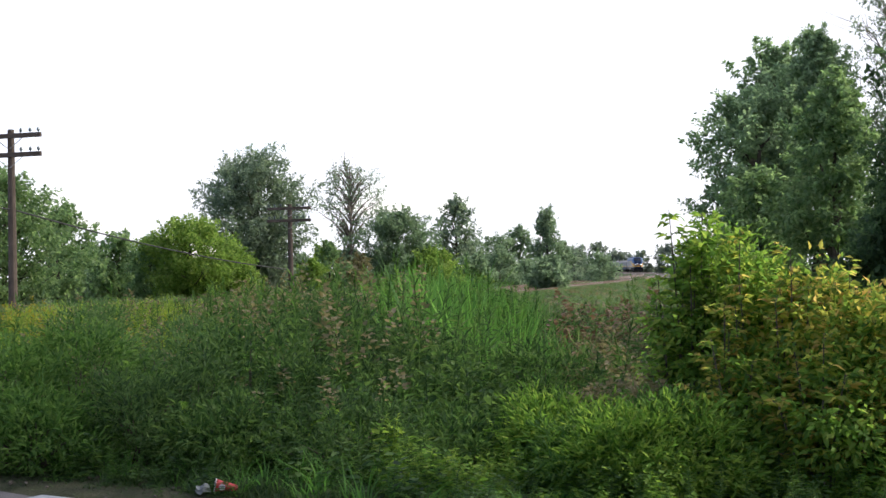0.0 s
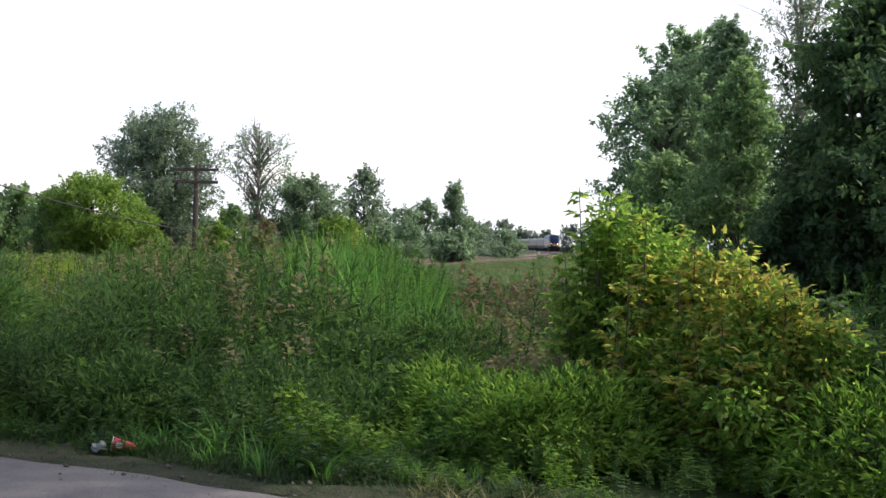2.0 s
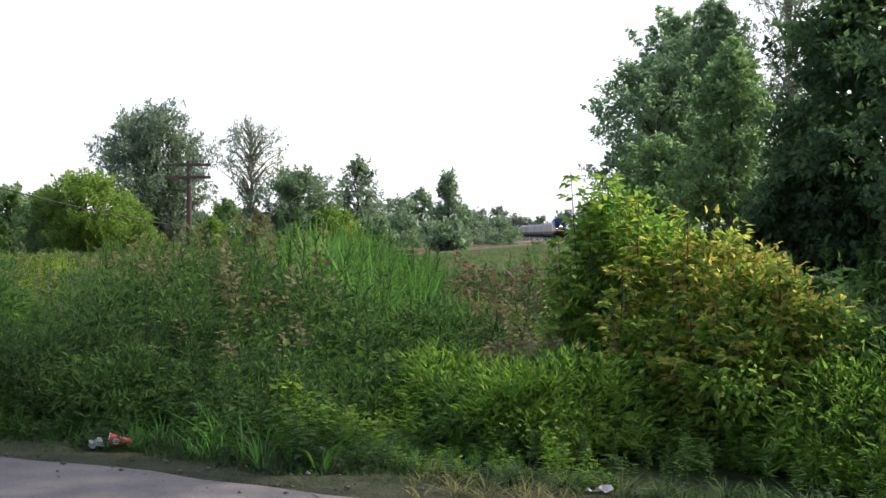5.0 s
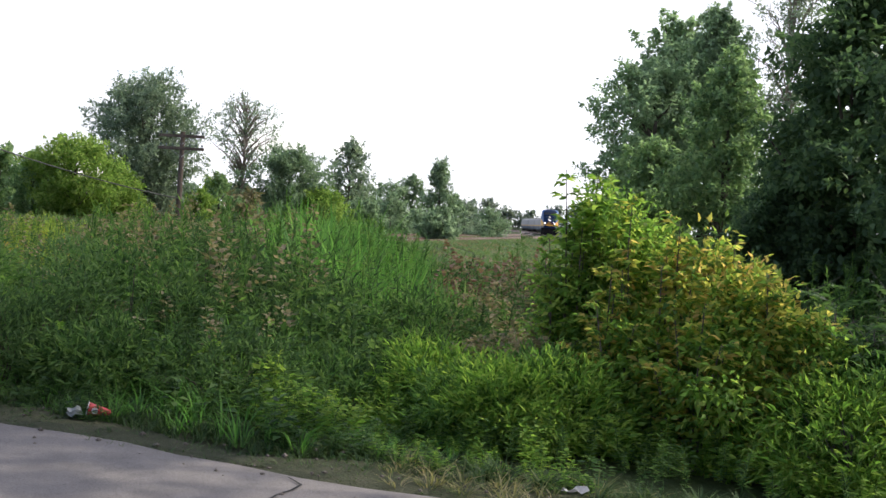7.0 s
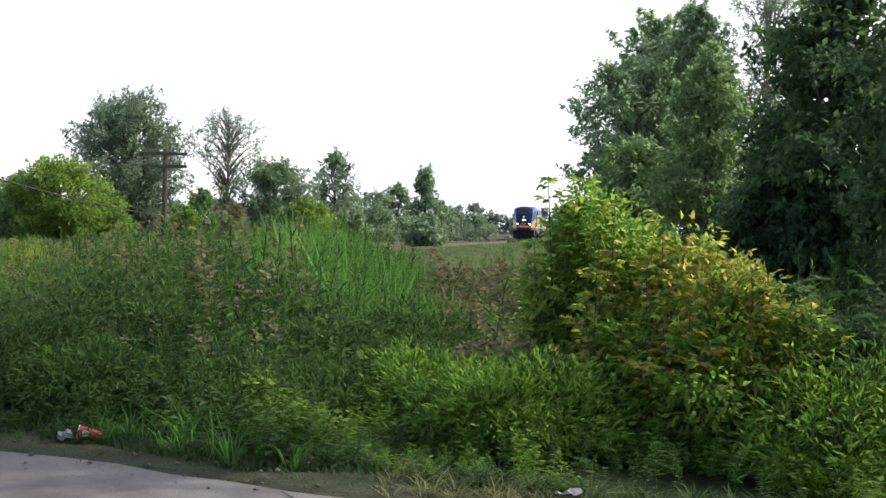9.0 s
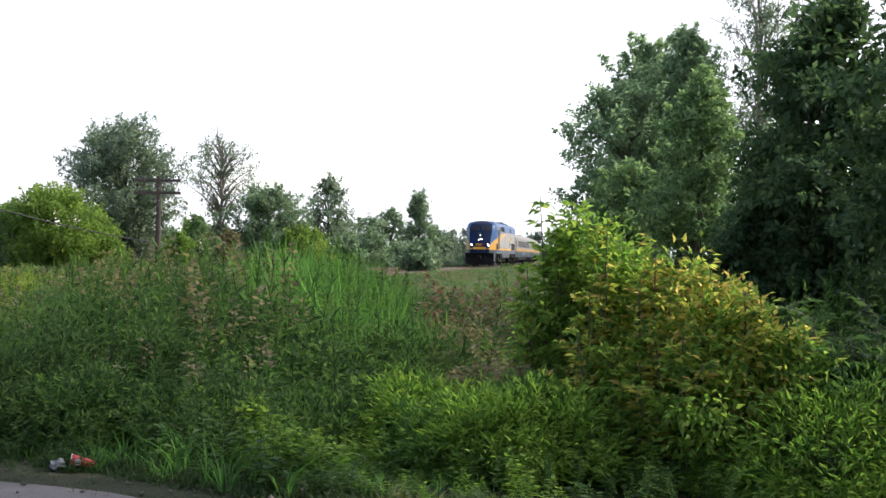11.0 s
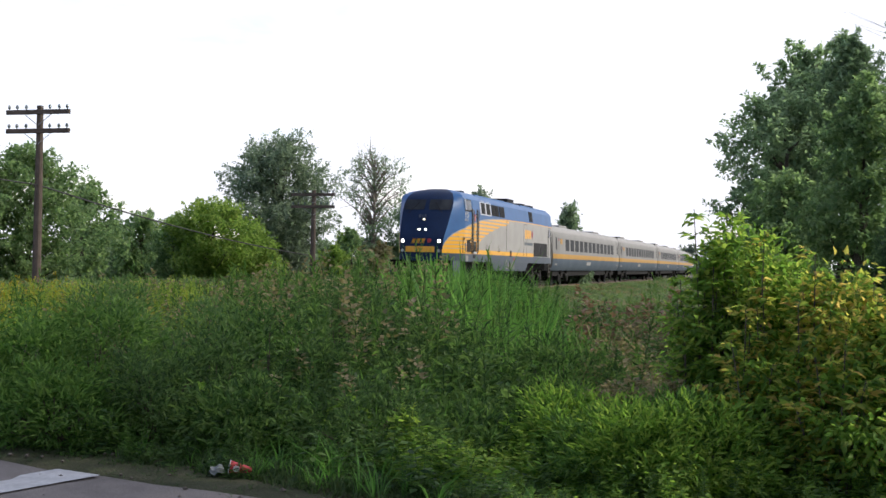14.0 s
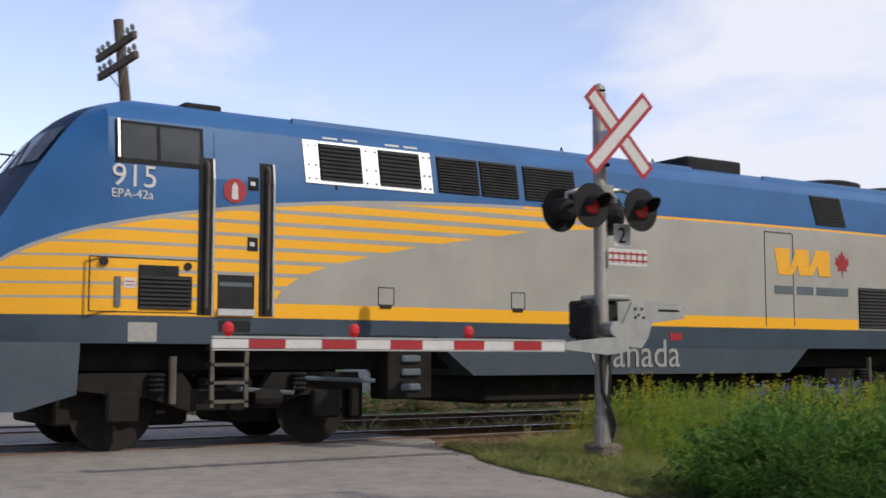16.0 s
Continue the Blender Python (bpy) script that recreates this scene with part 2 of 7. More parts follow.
def add_tube(bm, pts, radii, sides=8, caps=True):
    """A tube through the points, its radius going from point to point."""
    pts = [Vector(p) for p in pts]
    if isinstance(radii, (int, float)):
        radii = [radii] * len(pts)
    rings = []
    for i, p in enumerate(pts):
        d = (pts[min(i + 1, len(pts) - 1)] - pts[max(i - 1, 0)]).normalized()
        a = d.orthogonal().normalized() if i == 0 else (a - d * a.dot(d)).normalized()
        b = d.cross(a)
        rings.append([bm.verts.new(p + (a * math.cos(k * math.tau / sides) + b * math.sin(k * math.tau / sides)) * radii[i]) for k in range(sides)])
    for r0, r1 in zip(rings, rings[1:]):
        for k in range(sides):
            bm.faces.new((r0[k], r0[(k + 1) % sides], r1[(k + 1) % sides], r1[k]))
    if caps:
        bm.faces.new(rings[0][::-1])
        bm.faces.new(rings[-1])
    return bm


def tube(pts, radii, sides=8):
    return add_tube(bmesh.new(), pts, radii, sides)


def add_lathe(bm, profile, origin=(0, 0, 0), axis="z", sides=16):
    """Turns (radius, height) pairs round an axis through origin."""
    o = Vector(origin)
    rings = []
    for r, h in profile:
        ring = []
        for k in range(sides):
            c, s = r * math.cos(k * math.tau / sides), r * math.sin(k * math.tau / sides)
            ring.append(bm.verts.new(o + Vector({"z": (c, s, h), "x": (h, c, s), "y": (s, h, c)}[axis])))
        rings.append(ring)
    for r0, r1 in zip(rings, rings[1:]):
        for k in range(sides):
            bm.faces.new((r0[k], r0[(k + 1) % sides], r1[(k + 1) % sides], r1[k]))
    if profile[0][0] > 1e-4:
        bm.faces.new(rings[0][::-1])
    if profile[-1][0] > 1e-4:
        bm.faces.new(rings[-1])
    return bm


def lathe(profile, origin=(0, 0, 0), axis="z", sides=16):
    return add_lathe(bmesh.new(), profile, origin, axis, sides)


def add_prism(bm, outline, y0, y1):
    """An outline of (x, z) pairs drawn from y0 to y1."""
    a = [bm.verts.new((x, y0, z)) for x, z in outline]
    b = [bm.verts.new((x, y1, z)) for x, z in outline]
    n = len(outline)
    bm.faces.new(a)
    bm.faces.new(b[::-1])
    for i in range(n):
        bm.faces.new((a[i], b[i], b[(i + 1) % n], a[(i + 1) % n]))
    bmesh.ops.recalc_face_normals(bm, faces=bm.faces)
    return bm


def prism(outline, y0, y1):
    return add_prism(bmesh.new(), outline, y0, y1)


def lettering(name, text, size, m, material, parent, label="", depth=0.004):
    cu = bpy.data.curves.new(name, "FONT")
    cu.body, cu.size, cu.extrude = text, size, depth
    cu.align_x = "LEFT"
    ob = new(name, cu)
    bpy.context.view_layer.update()
    me = bpy.data.meshes.new_from_object(ob.evaluated_get(bpy.context.evaluated_depsgraph_get()))
    bpy.data.objects.remove(ob)
    bpy.data.curves.remove(cu)
    me.materials.clear()
    me.materials.append(material)
    ob = new(name, me)
    ob.parent = parent
    ob.matrix_local = m
    if label:
        ob["label"] = label
    return ob

# ---- ground, road, track ----
def build_ground():
    def axis(lim, near, step):
        a = list(np.arange(-near, near + step / 2, step))
        x = near
        while x < lim:
            x *= 1.35
            a = [-x] + a + [x]
        return np.array(a)
    us = axis(3500, 60, 0.75) + 20
    vs = axis(3500, 45, 0.6) + 5
    U, V = np.meshgrid(us, vs, indexing="ij")
    Z = ground_z(U, V) - 0.05
    Z += 0.03 * np.sin(U * 1.7 + V * 0.9) * np.sin(V * 1.3)
    Z = np.where((U < 8.6), Z - 0.06, Z)
    X, Y = FW.x * U + LF.x * V, FW.y * U + LF.y * V
    n, k = U.shape
    idx = np.arange(n * k).reshape(n, k)
    F = np.stack([idx[:-1, :-1], idx[1:, :-1], idx[1:, 1:], idx[:-1, 1:]], -1).reshape(-1, 4)
    me = raw_mesh("ground", np.stack([X, Y, Z], -1).reshape(-1, 3), F, [M_SOIL], shade=True)
    tagged(new("ground", me), "dark weedy soil and low grass reaching the horizon", "ground", kind="structure")


def road_edge(v):
    return float(np.interp(v, [-60, -8, 0, 4, 8, 11, 12.6, 14, 30], [6.1, 6.15, 6.38, 6.86, 7.38, 7.75, 8.3, 9.0, 9.0]))


def build_road():
    bm = bmesh.new()
    vs = list(np.arange(-60, 13.3, 0.4)) + [13.3]
    rows = []
    for v in vs:
        e = road_edge(v) + 0.05 * math.sin(v * 2.3) + 0.03 * math.sin(v * 6.1)
        rows.append([bm.verts.new(uv(u, v, float(ground_z(0, v)) + 0.02)) for u in (-2.6, 1.0, 4.5, e - 0.4)] + [bm.verts.new(uv(e, v, float(ground_z(0, v)) + 0.012)), bm.verts.new(uv(e + 0.05, v, float(ground_z(0, v)) - 0.1))])
    for r0, r1 in zip(rows, rows[1:]):
        for k in range(5):
            bm.faces.new((r0[k], r0[k + 1], r1[k + 1], r1[k]))
    bmesh.ops.recalc_face_normals(bm, faces=bm.faces)
    road = tagged(part("road", bm, M_ASPHALT), "worn grey asphalt road sloping up to the crossing", "road", kind="structure")
    # crossing surface between and beside the rails
    for v0, v1, z in ((13.3, TRACK_V - 0.80, 0.44), (TRACK_V - 0.62, TRACK_V + 0.62, 0.44), (TRACK_V + 0.80, TRACK2_V - 0.80, 0.43), (TRACK2_V - 0.62, TRACK2_V + 0.62, 0.43), (TRACK2_V + 0.80, 42, 0.42)):
        bm = bmesh.new()
        n = 8
        prev = None
        for i in range(n + 1):
            v = v0 + (v1 - v0) * i / n
            zz = z - 0.03 * max(0, v - 24) * 0.8
            row = [bm.verts.new(uv(u, v, h)) for u, h in ((-2.6, zz - 0.25), (-2.6, zz), (road_edge(v), zz), (road_edge(v), zz - 0.25))]
            if prev:
                for k in range(3):
                    bm.faces.new((prev[k], prev[k + 1], row[k + 1], row[k]))
            prev = row
        bmesh.ops.recalc_face_normals(bm, faces=bm.faces)
        part("crossing_panel", bm, M_ASPHALT, road)
    # gravel shoulder under the weeds' edge
    bm = bmesh.new()
    prev = None
    for v in np.arange(-30, 13.2, 0.35):
        e = road_edge(v)
        zz = float(ground_z(0, v))
        w = 0.55 + 0.2 * math.sin(v * 1.7) + 0.12 * math.sin(v * 4.3)
        row = [bm.verts.new(uv(e - 0.12, v, zz - 0.03)), bm.verts.new(uv(e + 0.12, v, zz + 0.006)), bm.verts.new(uv(e + w, v, zz + 0.0)), bm.verts.new(uv(e + w + 0.7, v, zz - 0.12))]
        if prev:
            for k in range(3):
                bm.faces.new((prev[k], prev[k + 1], row[k + 1], row[k]))
        prev = row
    bmesh.ops.recalc_face_normals(bm, faces=bm.faces)
    tagged(part("gravel_shoulder", bm, M_GRAVEL), "strip of brown dirt and gravel under thin grass", "shoulder", kind="structure")
    # darker worn lane towards the crossing
    def ribbon(name, pts, w0, mat, lift, label):
        b = bmesh.new()
        prev = None
        for i, (u, v) in enumerate(pts):
            q0 = Vector(pts[max(i - 1, 0)])
            q1 = Vector(pts[min(i + 1, len(pts) - 1)])
            d = (q1 - q0).normalized()
            w = w0 * (0.6 + 0.8 * abs(math.sin(i * 1.9))) if w0 < 0.08 else w0
            row = [b.verts.new(uv(u + s * d.y * w / 2, v - s * d.x * w / 2, float(ground_z(0, v)) + 0.02 + lift)) for s in (-1, 1)]
            if prev:
                b.faces.new((prev[0], prev[1], row[1], row[0]))
            prev = row
        bmesh.ops.recalc_face_normals(b, faces=b.faces)
        for f in b.faces:
            if f.normal.z < 0:
                f.normal_flip()
        return part(name, b, mat, road, label)
    rnd = random.Random(4)
    crack = [(6.5, 2.05)]
    while crack[-1][0] > 1.0:
        u, v = crack[-1]
        crack.append((u - 0.14, 1.98 + 0.055 * (6.5 - u) + 0.04 * math.sin(u * 2.6) + rnd.uniform(-0.03, 0.03)))
    ribbon("crack", crack, 0.014, M_CRACK, 0.004, "long dark crack across the asphalt")
    for (u, v), L, tilt in (((6.2, 6.8), 2.4, -0.15), ((5.4, 9.5), 2.2, 0.1), ((6.5, -1.6), 1.2, 0.3)):
        pts = [(u - i * 0.12, v + tilt * i * 0.12 + rnd.uniform(-0.03, 0.03)) for i in range(int(L / 0.12))]
        ribbon("crack", pts, 0.011, M_CRACK, 0.004, "")
    for v0 in (4.55, 5.45):
        ribbon("stop_line", [(6.9 - i * 0.25, v0 + 0.27 * (i * 0.25 + 0.2) * 0.9) for i in range(26)], 0.40, M_PAINT, 0.004, "worn white painted line on the asphalt")
    for v0 in (7.2, 8.0):
        ribbon("worn_line", [(7.0 - i * 0.3, v0 + 0.03 * i) for i in range(30)], 0.085, M_FADED, 0.004, "faded thin painted line")


def track_point(u, v0):
    return v0 + bend(u)


def build_track(v0, label):
    us = list(np.arange(-60, 110, 4.0)) + list(np.arange(110, 700, 10.0))
    # ballast bed
    bm = bmesh.new()
    prev = None
    for u in us:
        v = track_point(u, v0)
        row = [bm.verts.new(uv(u, v + o, h)) for o, h in ((-2.1, -0.15), (-1.45, RAIL_Z - 0.22), (1.45, RAIL_Z - 0.22), (2.1, -0.15))]
        if prev:
            for k in range(3):
                bm.faces.new((prev[k], row[k], row[k + 1], prev[k + 1]))
        prev = row
    bmesh.ops.recalc_face_normals(bm, faces=bm.faces)
    tr = tagged(part("railway_track", bm, M_BALLAST), label, "railway track", kind="structure")
    for s in (-1, 1):
        bm = bmesh.new()
        prev = None
        for u in us:
            v = track_point(u, v0) + s * 0.7525
            row = [bm.verts.new(uv(u, v + o, RAIL_Z + h)) for o, h in ((-0.075, -0.17), (-0.075, -0.155), (-0.012, -0.13), (-0.012, -0.04), (-0.036, -0.03), (-0.036, -0.004), (0.036, -0.004), (0.036, -0.03), (0.012, -0.04), (0.012, -0.13), (0.075, -0.155), (0.075, -0.17))]
            if prev:
                for k in range(11):
                    bm.faces.new((prev[k], row[k], row[k + 1], prev[k + 1]))
            prev = row
        bmesh.ops.recalc_face_normals(bm, faces=bm.faces)
        rail = part("rail", bm, M_RAIL, tr, "rusty steel rail")
        bm = bmesh.new()
        prev = None
        for u in us:
            v = track_point(u, v0) + s * 0.7525
            row = [bm.verts.new(uv(u, v + o, RAIL_Z)) for o in (-0.034, 0.034)]
            if prev:
                bm.faces.new((prev[0], row[0], row[1], prev[1]))
            prev = row
        bmesh.ops.recalc_face_normals(bm, faces=bm.faces)
        part("rail_head", bm, M_RAILTOP, rail, "polished running surface of the rail")
    tie = box(-0.11, 0.11, -1.3, 1.3, -0.1, 0.05, 0.01)
    first = part("tie", tie, M_TIE, tr)
    rnd = random.Random(7)
    k = 0
    for u in np.arange(9.6, 110, 0.56):
        m = frame_pose(u, v0, RAIL_Z - 0.21 + rnd.uniform(-0.01, 0.01), rnd.uniform(-1.5, 1.5))
        o = first if k == 0 else new("tie", first.data)
        o.parent = tr
        o.matrix_local = m
        k += 1


build_ground()
build_road()
build_track(TRACK_V, "railway track on a ballast bed with rusty rails")
build_track(TRACK2_V, "second railway track with rusty rails beyond the first")

# ---- the train ----
def train_mats():
    mt, nt, b = nodes_of("locomotive_livery")
    tc = nt.nodes.new("ShaderNodeTexCoord")
    sep = nt.nodes.new("ShaderNodeSeparateXYZ")
    nt.links.new(tc.outputs["Object"], sep.inputs[0])
    X, Z = sep.outputs[0], sep.outputs[2]

    def m(op, a, c=None, clamp=False):
        n = nt.nodes.new("ShaderNodeMath")
        n.operation, n.use_clamp = op, clamp
        for i, v in enumerate((a, c)):
            if v is None:
                continue
            if isinstance(v, (int, float)):
                n.inputs[i].default_value = v
            else:
                nt.links.new(v, n.inputs[i])
        return n.outputs[0]

    def curve(inp, scale_in, scale_out, pts):
        n = nt.nodes.new("ShaderNodeFloatCurve")
        cv = n.mapping.curves[0]
        for i, (x, y) in enumerate(pts):
            if i < 2:
                cv.points[i].location = (x / scale_in, y / scale_out)
            else:
                cv.points.new(x / scale_in, y / scale_out)
        n.mapping.update()
        nt.links.new(m("DIVIDE", inp, scale_in, True), n.inputs["Value"])
        return m("MULTIPLY", n.outputs[0], scale_out)
    wave = curve(X, 21.0, 5.0, [(0.0, 1.55), (0.35, 1.75), (0.7, 2.17), (1.31, 2.50), (1.96, 2.69), (3.07, 2.91), (4.45, 3.10), (6.54, 3.25), (8.75, 3.31), (21.0, 3.33)])
    right = curve(Z, 5.0, 21.0, [(0.0, 4.0), (1.79, 4.05), (2.02, 4.23), (2.25, 4.71), (2.43, 5.38), (2.63, 6.31), (2.81, 7.40), (2.96, 8.32), (3.08, 9.6), (3.2, 9.8), (5.0, 9.8)])
    below = m("LESS_THAN", Z, wave)
    inside = m("LESS_THAN", Z, m("SUBTRACT", wave, 0.05))
    ph = m("FRACT", m("DIVIDE", m("SUBTRACT", Z, 1.79), 0.1625))
    gapw = m("ADD", 0.16, m("MULTIPLY", m("SUBTRACT", X, 1.0), 0.05))
    bars = m("GREATER_THAN", ph, m("MINIMUM", m("MAXIMUM", gapw, 0.16), 0.42))
    bars = m("MULTIPLY", bars, m("MULTIPLY", inside, m("LESS_THAN", X, right)))
    band = m("MULTIPLY", m("LESS_THAN", Z, 1.785), m("LESS_THAN", X, 15.45))
    band = m("MULTIPLY", band, below)
    thin = m("MULTIPLY", m("LESS_THAN", Z, wave), m("GREATER_THAN", Z, m("SUBTRACT", wave, 0.035)))
    thin = m("MULTIPLY", thin, m("GREATER_THAN", X, 8.0))
    yellow = m("MAXIMUM", m("MAXIMUM", bars, band), thin)
    dirt = noise_node(nt, 1.3, 5)
    fine = noise_node(nt, 22.0, 4)
    blue = ramp_node(nt, dirt, [(0.3, (0.010, 0.072, 0.205)), (0.7, (0.018, 0.100, 0.265))])
    grey = ramp_node(nt, dirt, [(0.3, (0.26, 0.248, 0.225)), (0.7, (0.32, 0.308, 0.28))])
    col = mix_node(nt, below, blue, grey)
    col = mix_node(nt, yellow, col, (0.72, 0.35, 0.012))
    sill = m("LESS_THAN", Z, 1.60)
    col = mix_node(nt, sill, col, ramp_node(nt, dirt, [(0.3, (0.024, 0.037, 0.055)), (0.7, (0.036, 0.053, 0.075))]))
    grime = ramp_node(nt, fine, [(0.45, (0, 0, 0)), (0.9, (0.12, 0.12, 0.12))])
    col = mix_node(nt, grime, col, (0.09, 0.08, 0.07))
    nt.links.new(col, b.inputs["Base Color"])
    b.inputs["Roughness"].default_value = 0.42
    b.inputs["Coat Weight"].default_value = 0.05
    b.inputs["Specular IOR Level"].default_value = 0.35
    bump(nt, dirt, b, 0.05, 0.02)
    return mt


M_LIVERY = train_mats()
M_UNDER = surface("underframe_grime", (0.006, 0.005, 0.0045), (0.019, 0.016, 0.014), 3, 0.8, 0, 40, 0.4)
M_SILL = surface("sill_paint", (0.03, 0.044, 0.062), (0.045, 0.06, 0.08), 2, 0.5, 0, 30, 0.1)
M_SKIRT = surface("skirt_paint", (0.062, 0.082, 0.098), (0.09, 0.112, 0.13), 2, 0.6, 0, 30, 0.1)
M_LADDER = surface("ladder_steel", (0.07, 0.06, 0.048), (0.13, 0.115, 0.095), 6, 0.7, 0, 40, 0.2)
# navy cap paint of the nose front, deepened to carry its shade
M_NAVY_SHADED = surface("nose_navy_shaded", (0.002, 0.012, 0.042), (0.004, 0.020, 0.064), 1.2, 0.62, 0, 24, 0.03)
M_ROOFBLUE = surface("roof_blue", (0.04, 0.125, 0.30), (0.06, 0.165, 0.37), 1.2, 0.45, 0, 20, 0.1)
M_YELLOW = surface("yellow_paint", (0.70, 0.33, 0.016), (0.78, 0.39, 0.022), 3, 0.4, 0, 40, 0.05)
M_LOUVRE = surface("louvre_dark", (0.014, 0.014, 0.015), (0.028, 0.027, 0.027), 6, 0.7)
M_STEEL = surface("bare_steel", (0.6, 0.6, 0.6), (0.72, 0.72, 0.71), 6, 0.32, 0.85, 60, 0.05)
M_WHEEL = surface("wheel_steel", (0.008, 0.007, 0.006), (0.022, 0.018, 0.015), 4, 0.65, 0.1)
M_CARGREY = surface("coach_grey", (0.19, 0.185, 0.17), (0.235, 0.228, 0.212), 0.8, 0.6, 0.0, 25, 0.06)
M_CARROOF = surface("coach_roof", (0.27, 0.264, 0.25), (0.32, 0.314, 0.298), 0.8, 0.65, 0.0, 25, 0.06)
M_CARBLUE = surface("coach_skirt", (0.075, 0.098, 0.125), (0.105, 0.13, 0.16), 1.2, 0.65, 0, 25, 0.06)
M_CARGOLD = surface("coach_gold", (0.38, 0.2, 0.03), (0.45, 0.25, 0.04), 1.2, 0.6, 0, 25, 0.06)
M_LAMP = glow("lamp_lit", (1.0, 0.95, 0.82), 14.0)
M_LAMPLOW = glow("lamp_warm", (1.0, 0.8, 0.5), 6.0)
M_LENS = surface("lens_clear", (0.5, 0.5, 0.48), (0.6, 0.6, 0.58), 8, 0.1)


def glass_mat():
    mt, nt, b = nodes_of("tinted_glass")
    f = noise_node(nt, 1.5, 2)
    nt.links.new(ramp_node(nt, f, [(0.3, (0.035, 0.04, 0.045)), (0.7, (0.06, 0.066, 0.072))]), b.inputs["Base Color"])
    b.inputs["Roughness"].default_value = 0.12
    b.inputs["Specular IOR Level"].default_value = 0.35
    return mt


M_GLASS = glass_mat()
M_CARGLASS = surface("coach_glass", (0.010, 0.011, 0.012), (0.02, 0.022, 0.024), 1.0, 0.5, 0, 30, 0.0)
M_CARGLASS.node_tree.nodes["Principled BSDF"].inputs["Specular IOR Level"].default_value = 0.15
SIDE = 1.45


def half_width(z):
    return float(np.interp(z, [1.2, 3.3, 3.95, 4.10, 4.22, 4.30, 4.36], [SIDE, SIDE, 1.37, 1.27, 1.08, 0.8, 0.4]))


def nose_u(z):
    return float(np.interp(z, [1.2, 1.7, 2.2, 2.45, 3.2, 3.75, 4.0, 4.15, 4.25, 4.36], [0.28, 0.29, 0.36, 0.50, 0.95, 1.32, 1.53, 1.74, 1.95, 2.45]))


def front_half(z):
    return min(float(np.interp(z, [1.2, 1.7, 2.2, 2.75, 3.2, 3.55, 3.8, 4.0, 4.15, 4.28, 4.36], [0.89, 0.91, 0.95, 1.02, 1.06, 1.08, 1.07, 1.0, 0.89, 0.66, 0.36])), half_width(z) * 0.95)


def body_ring(z):
    w, f = half_width(z), nose_u(z)
    c = max(1.9, f + 0.3)
    fw = front_half(z)
    pts = [(20.1, -w), (19.9, -w), (11, -w), (5, -w), (c + 0.25, -w), (c, -w * 0.995), ((c + f) / 2 + 0.08, -(w + fw) / 2 - 0.02), (f + 0.14, -fw), (f + 0.03, -fw * 0.55)]
    near = pts
    return [(x, y, z) for x, y in near] + [(f, 0, z)] + [(x, -y, z) for x, y in near[::-1]]


def add_wheelset(bm, u, r=0.5, gauge=0.7525):
    for s in (-1, 1):
        add_lathe(bm, [(0.08, s * gauge - 0.07), (0.3, s * gauge - 0.05), (r + (0.03 if s < 0 else -0.01), s * gauge - 0.065), (r + (-0.01 if s < 0 else 0.03), s * gauge + 0.065), (0.3, s * gauge + 0.05), (0.08, s * gauge + 0.07)], (u, 0, r), "y", 28)
    add_lathe(bm, [(0.085, -0.8), (0.085, 0.8)], (u, 0, r), "y", 10)


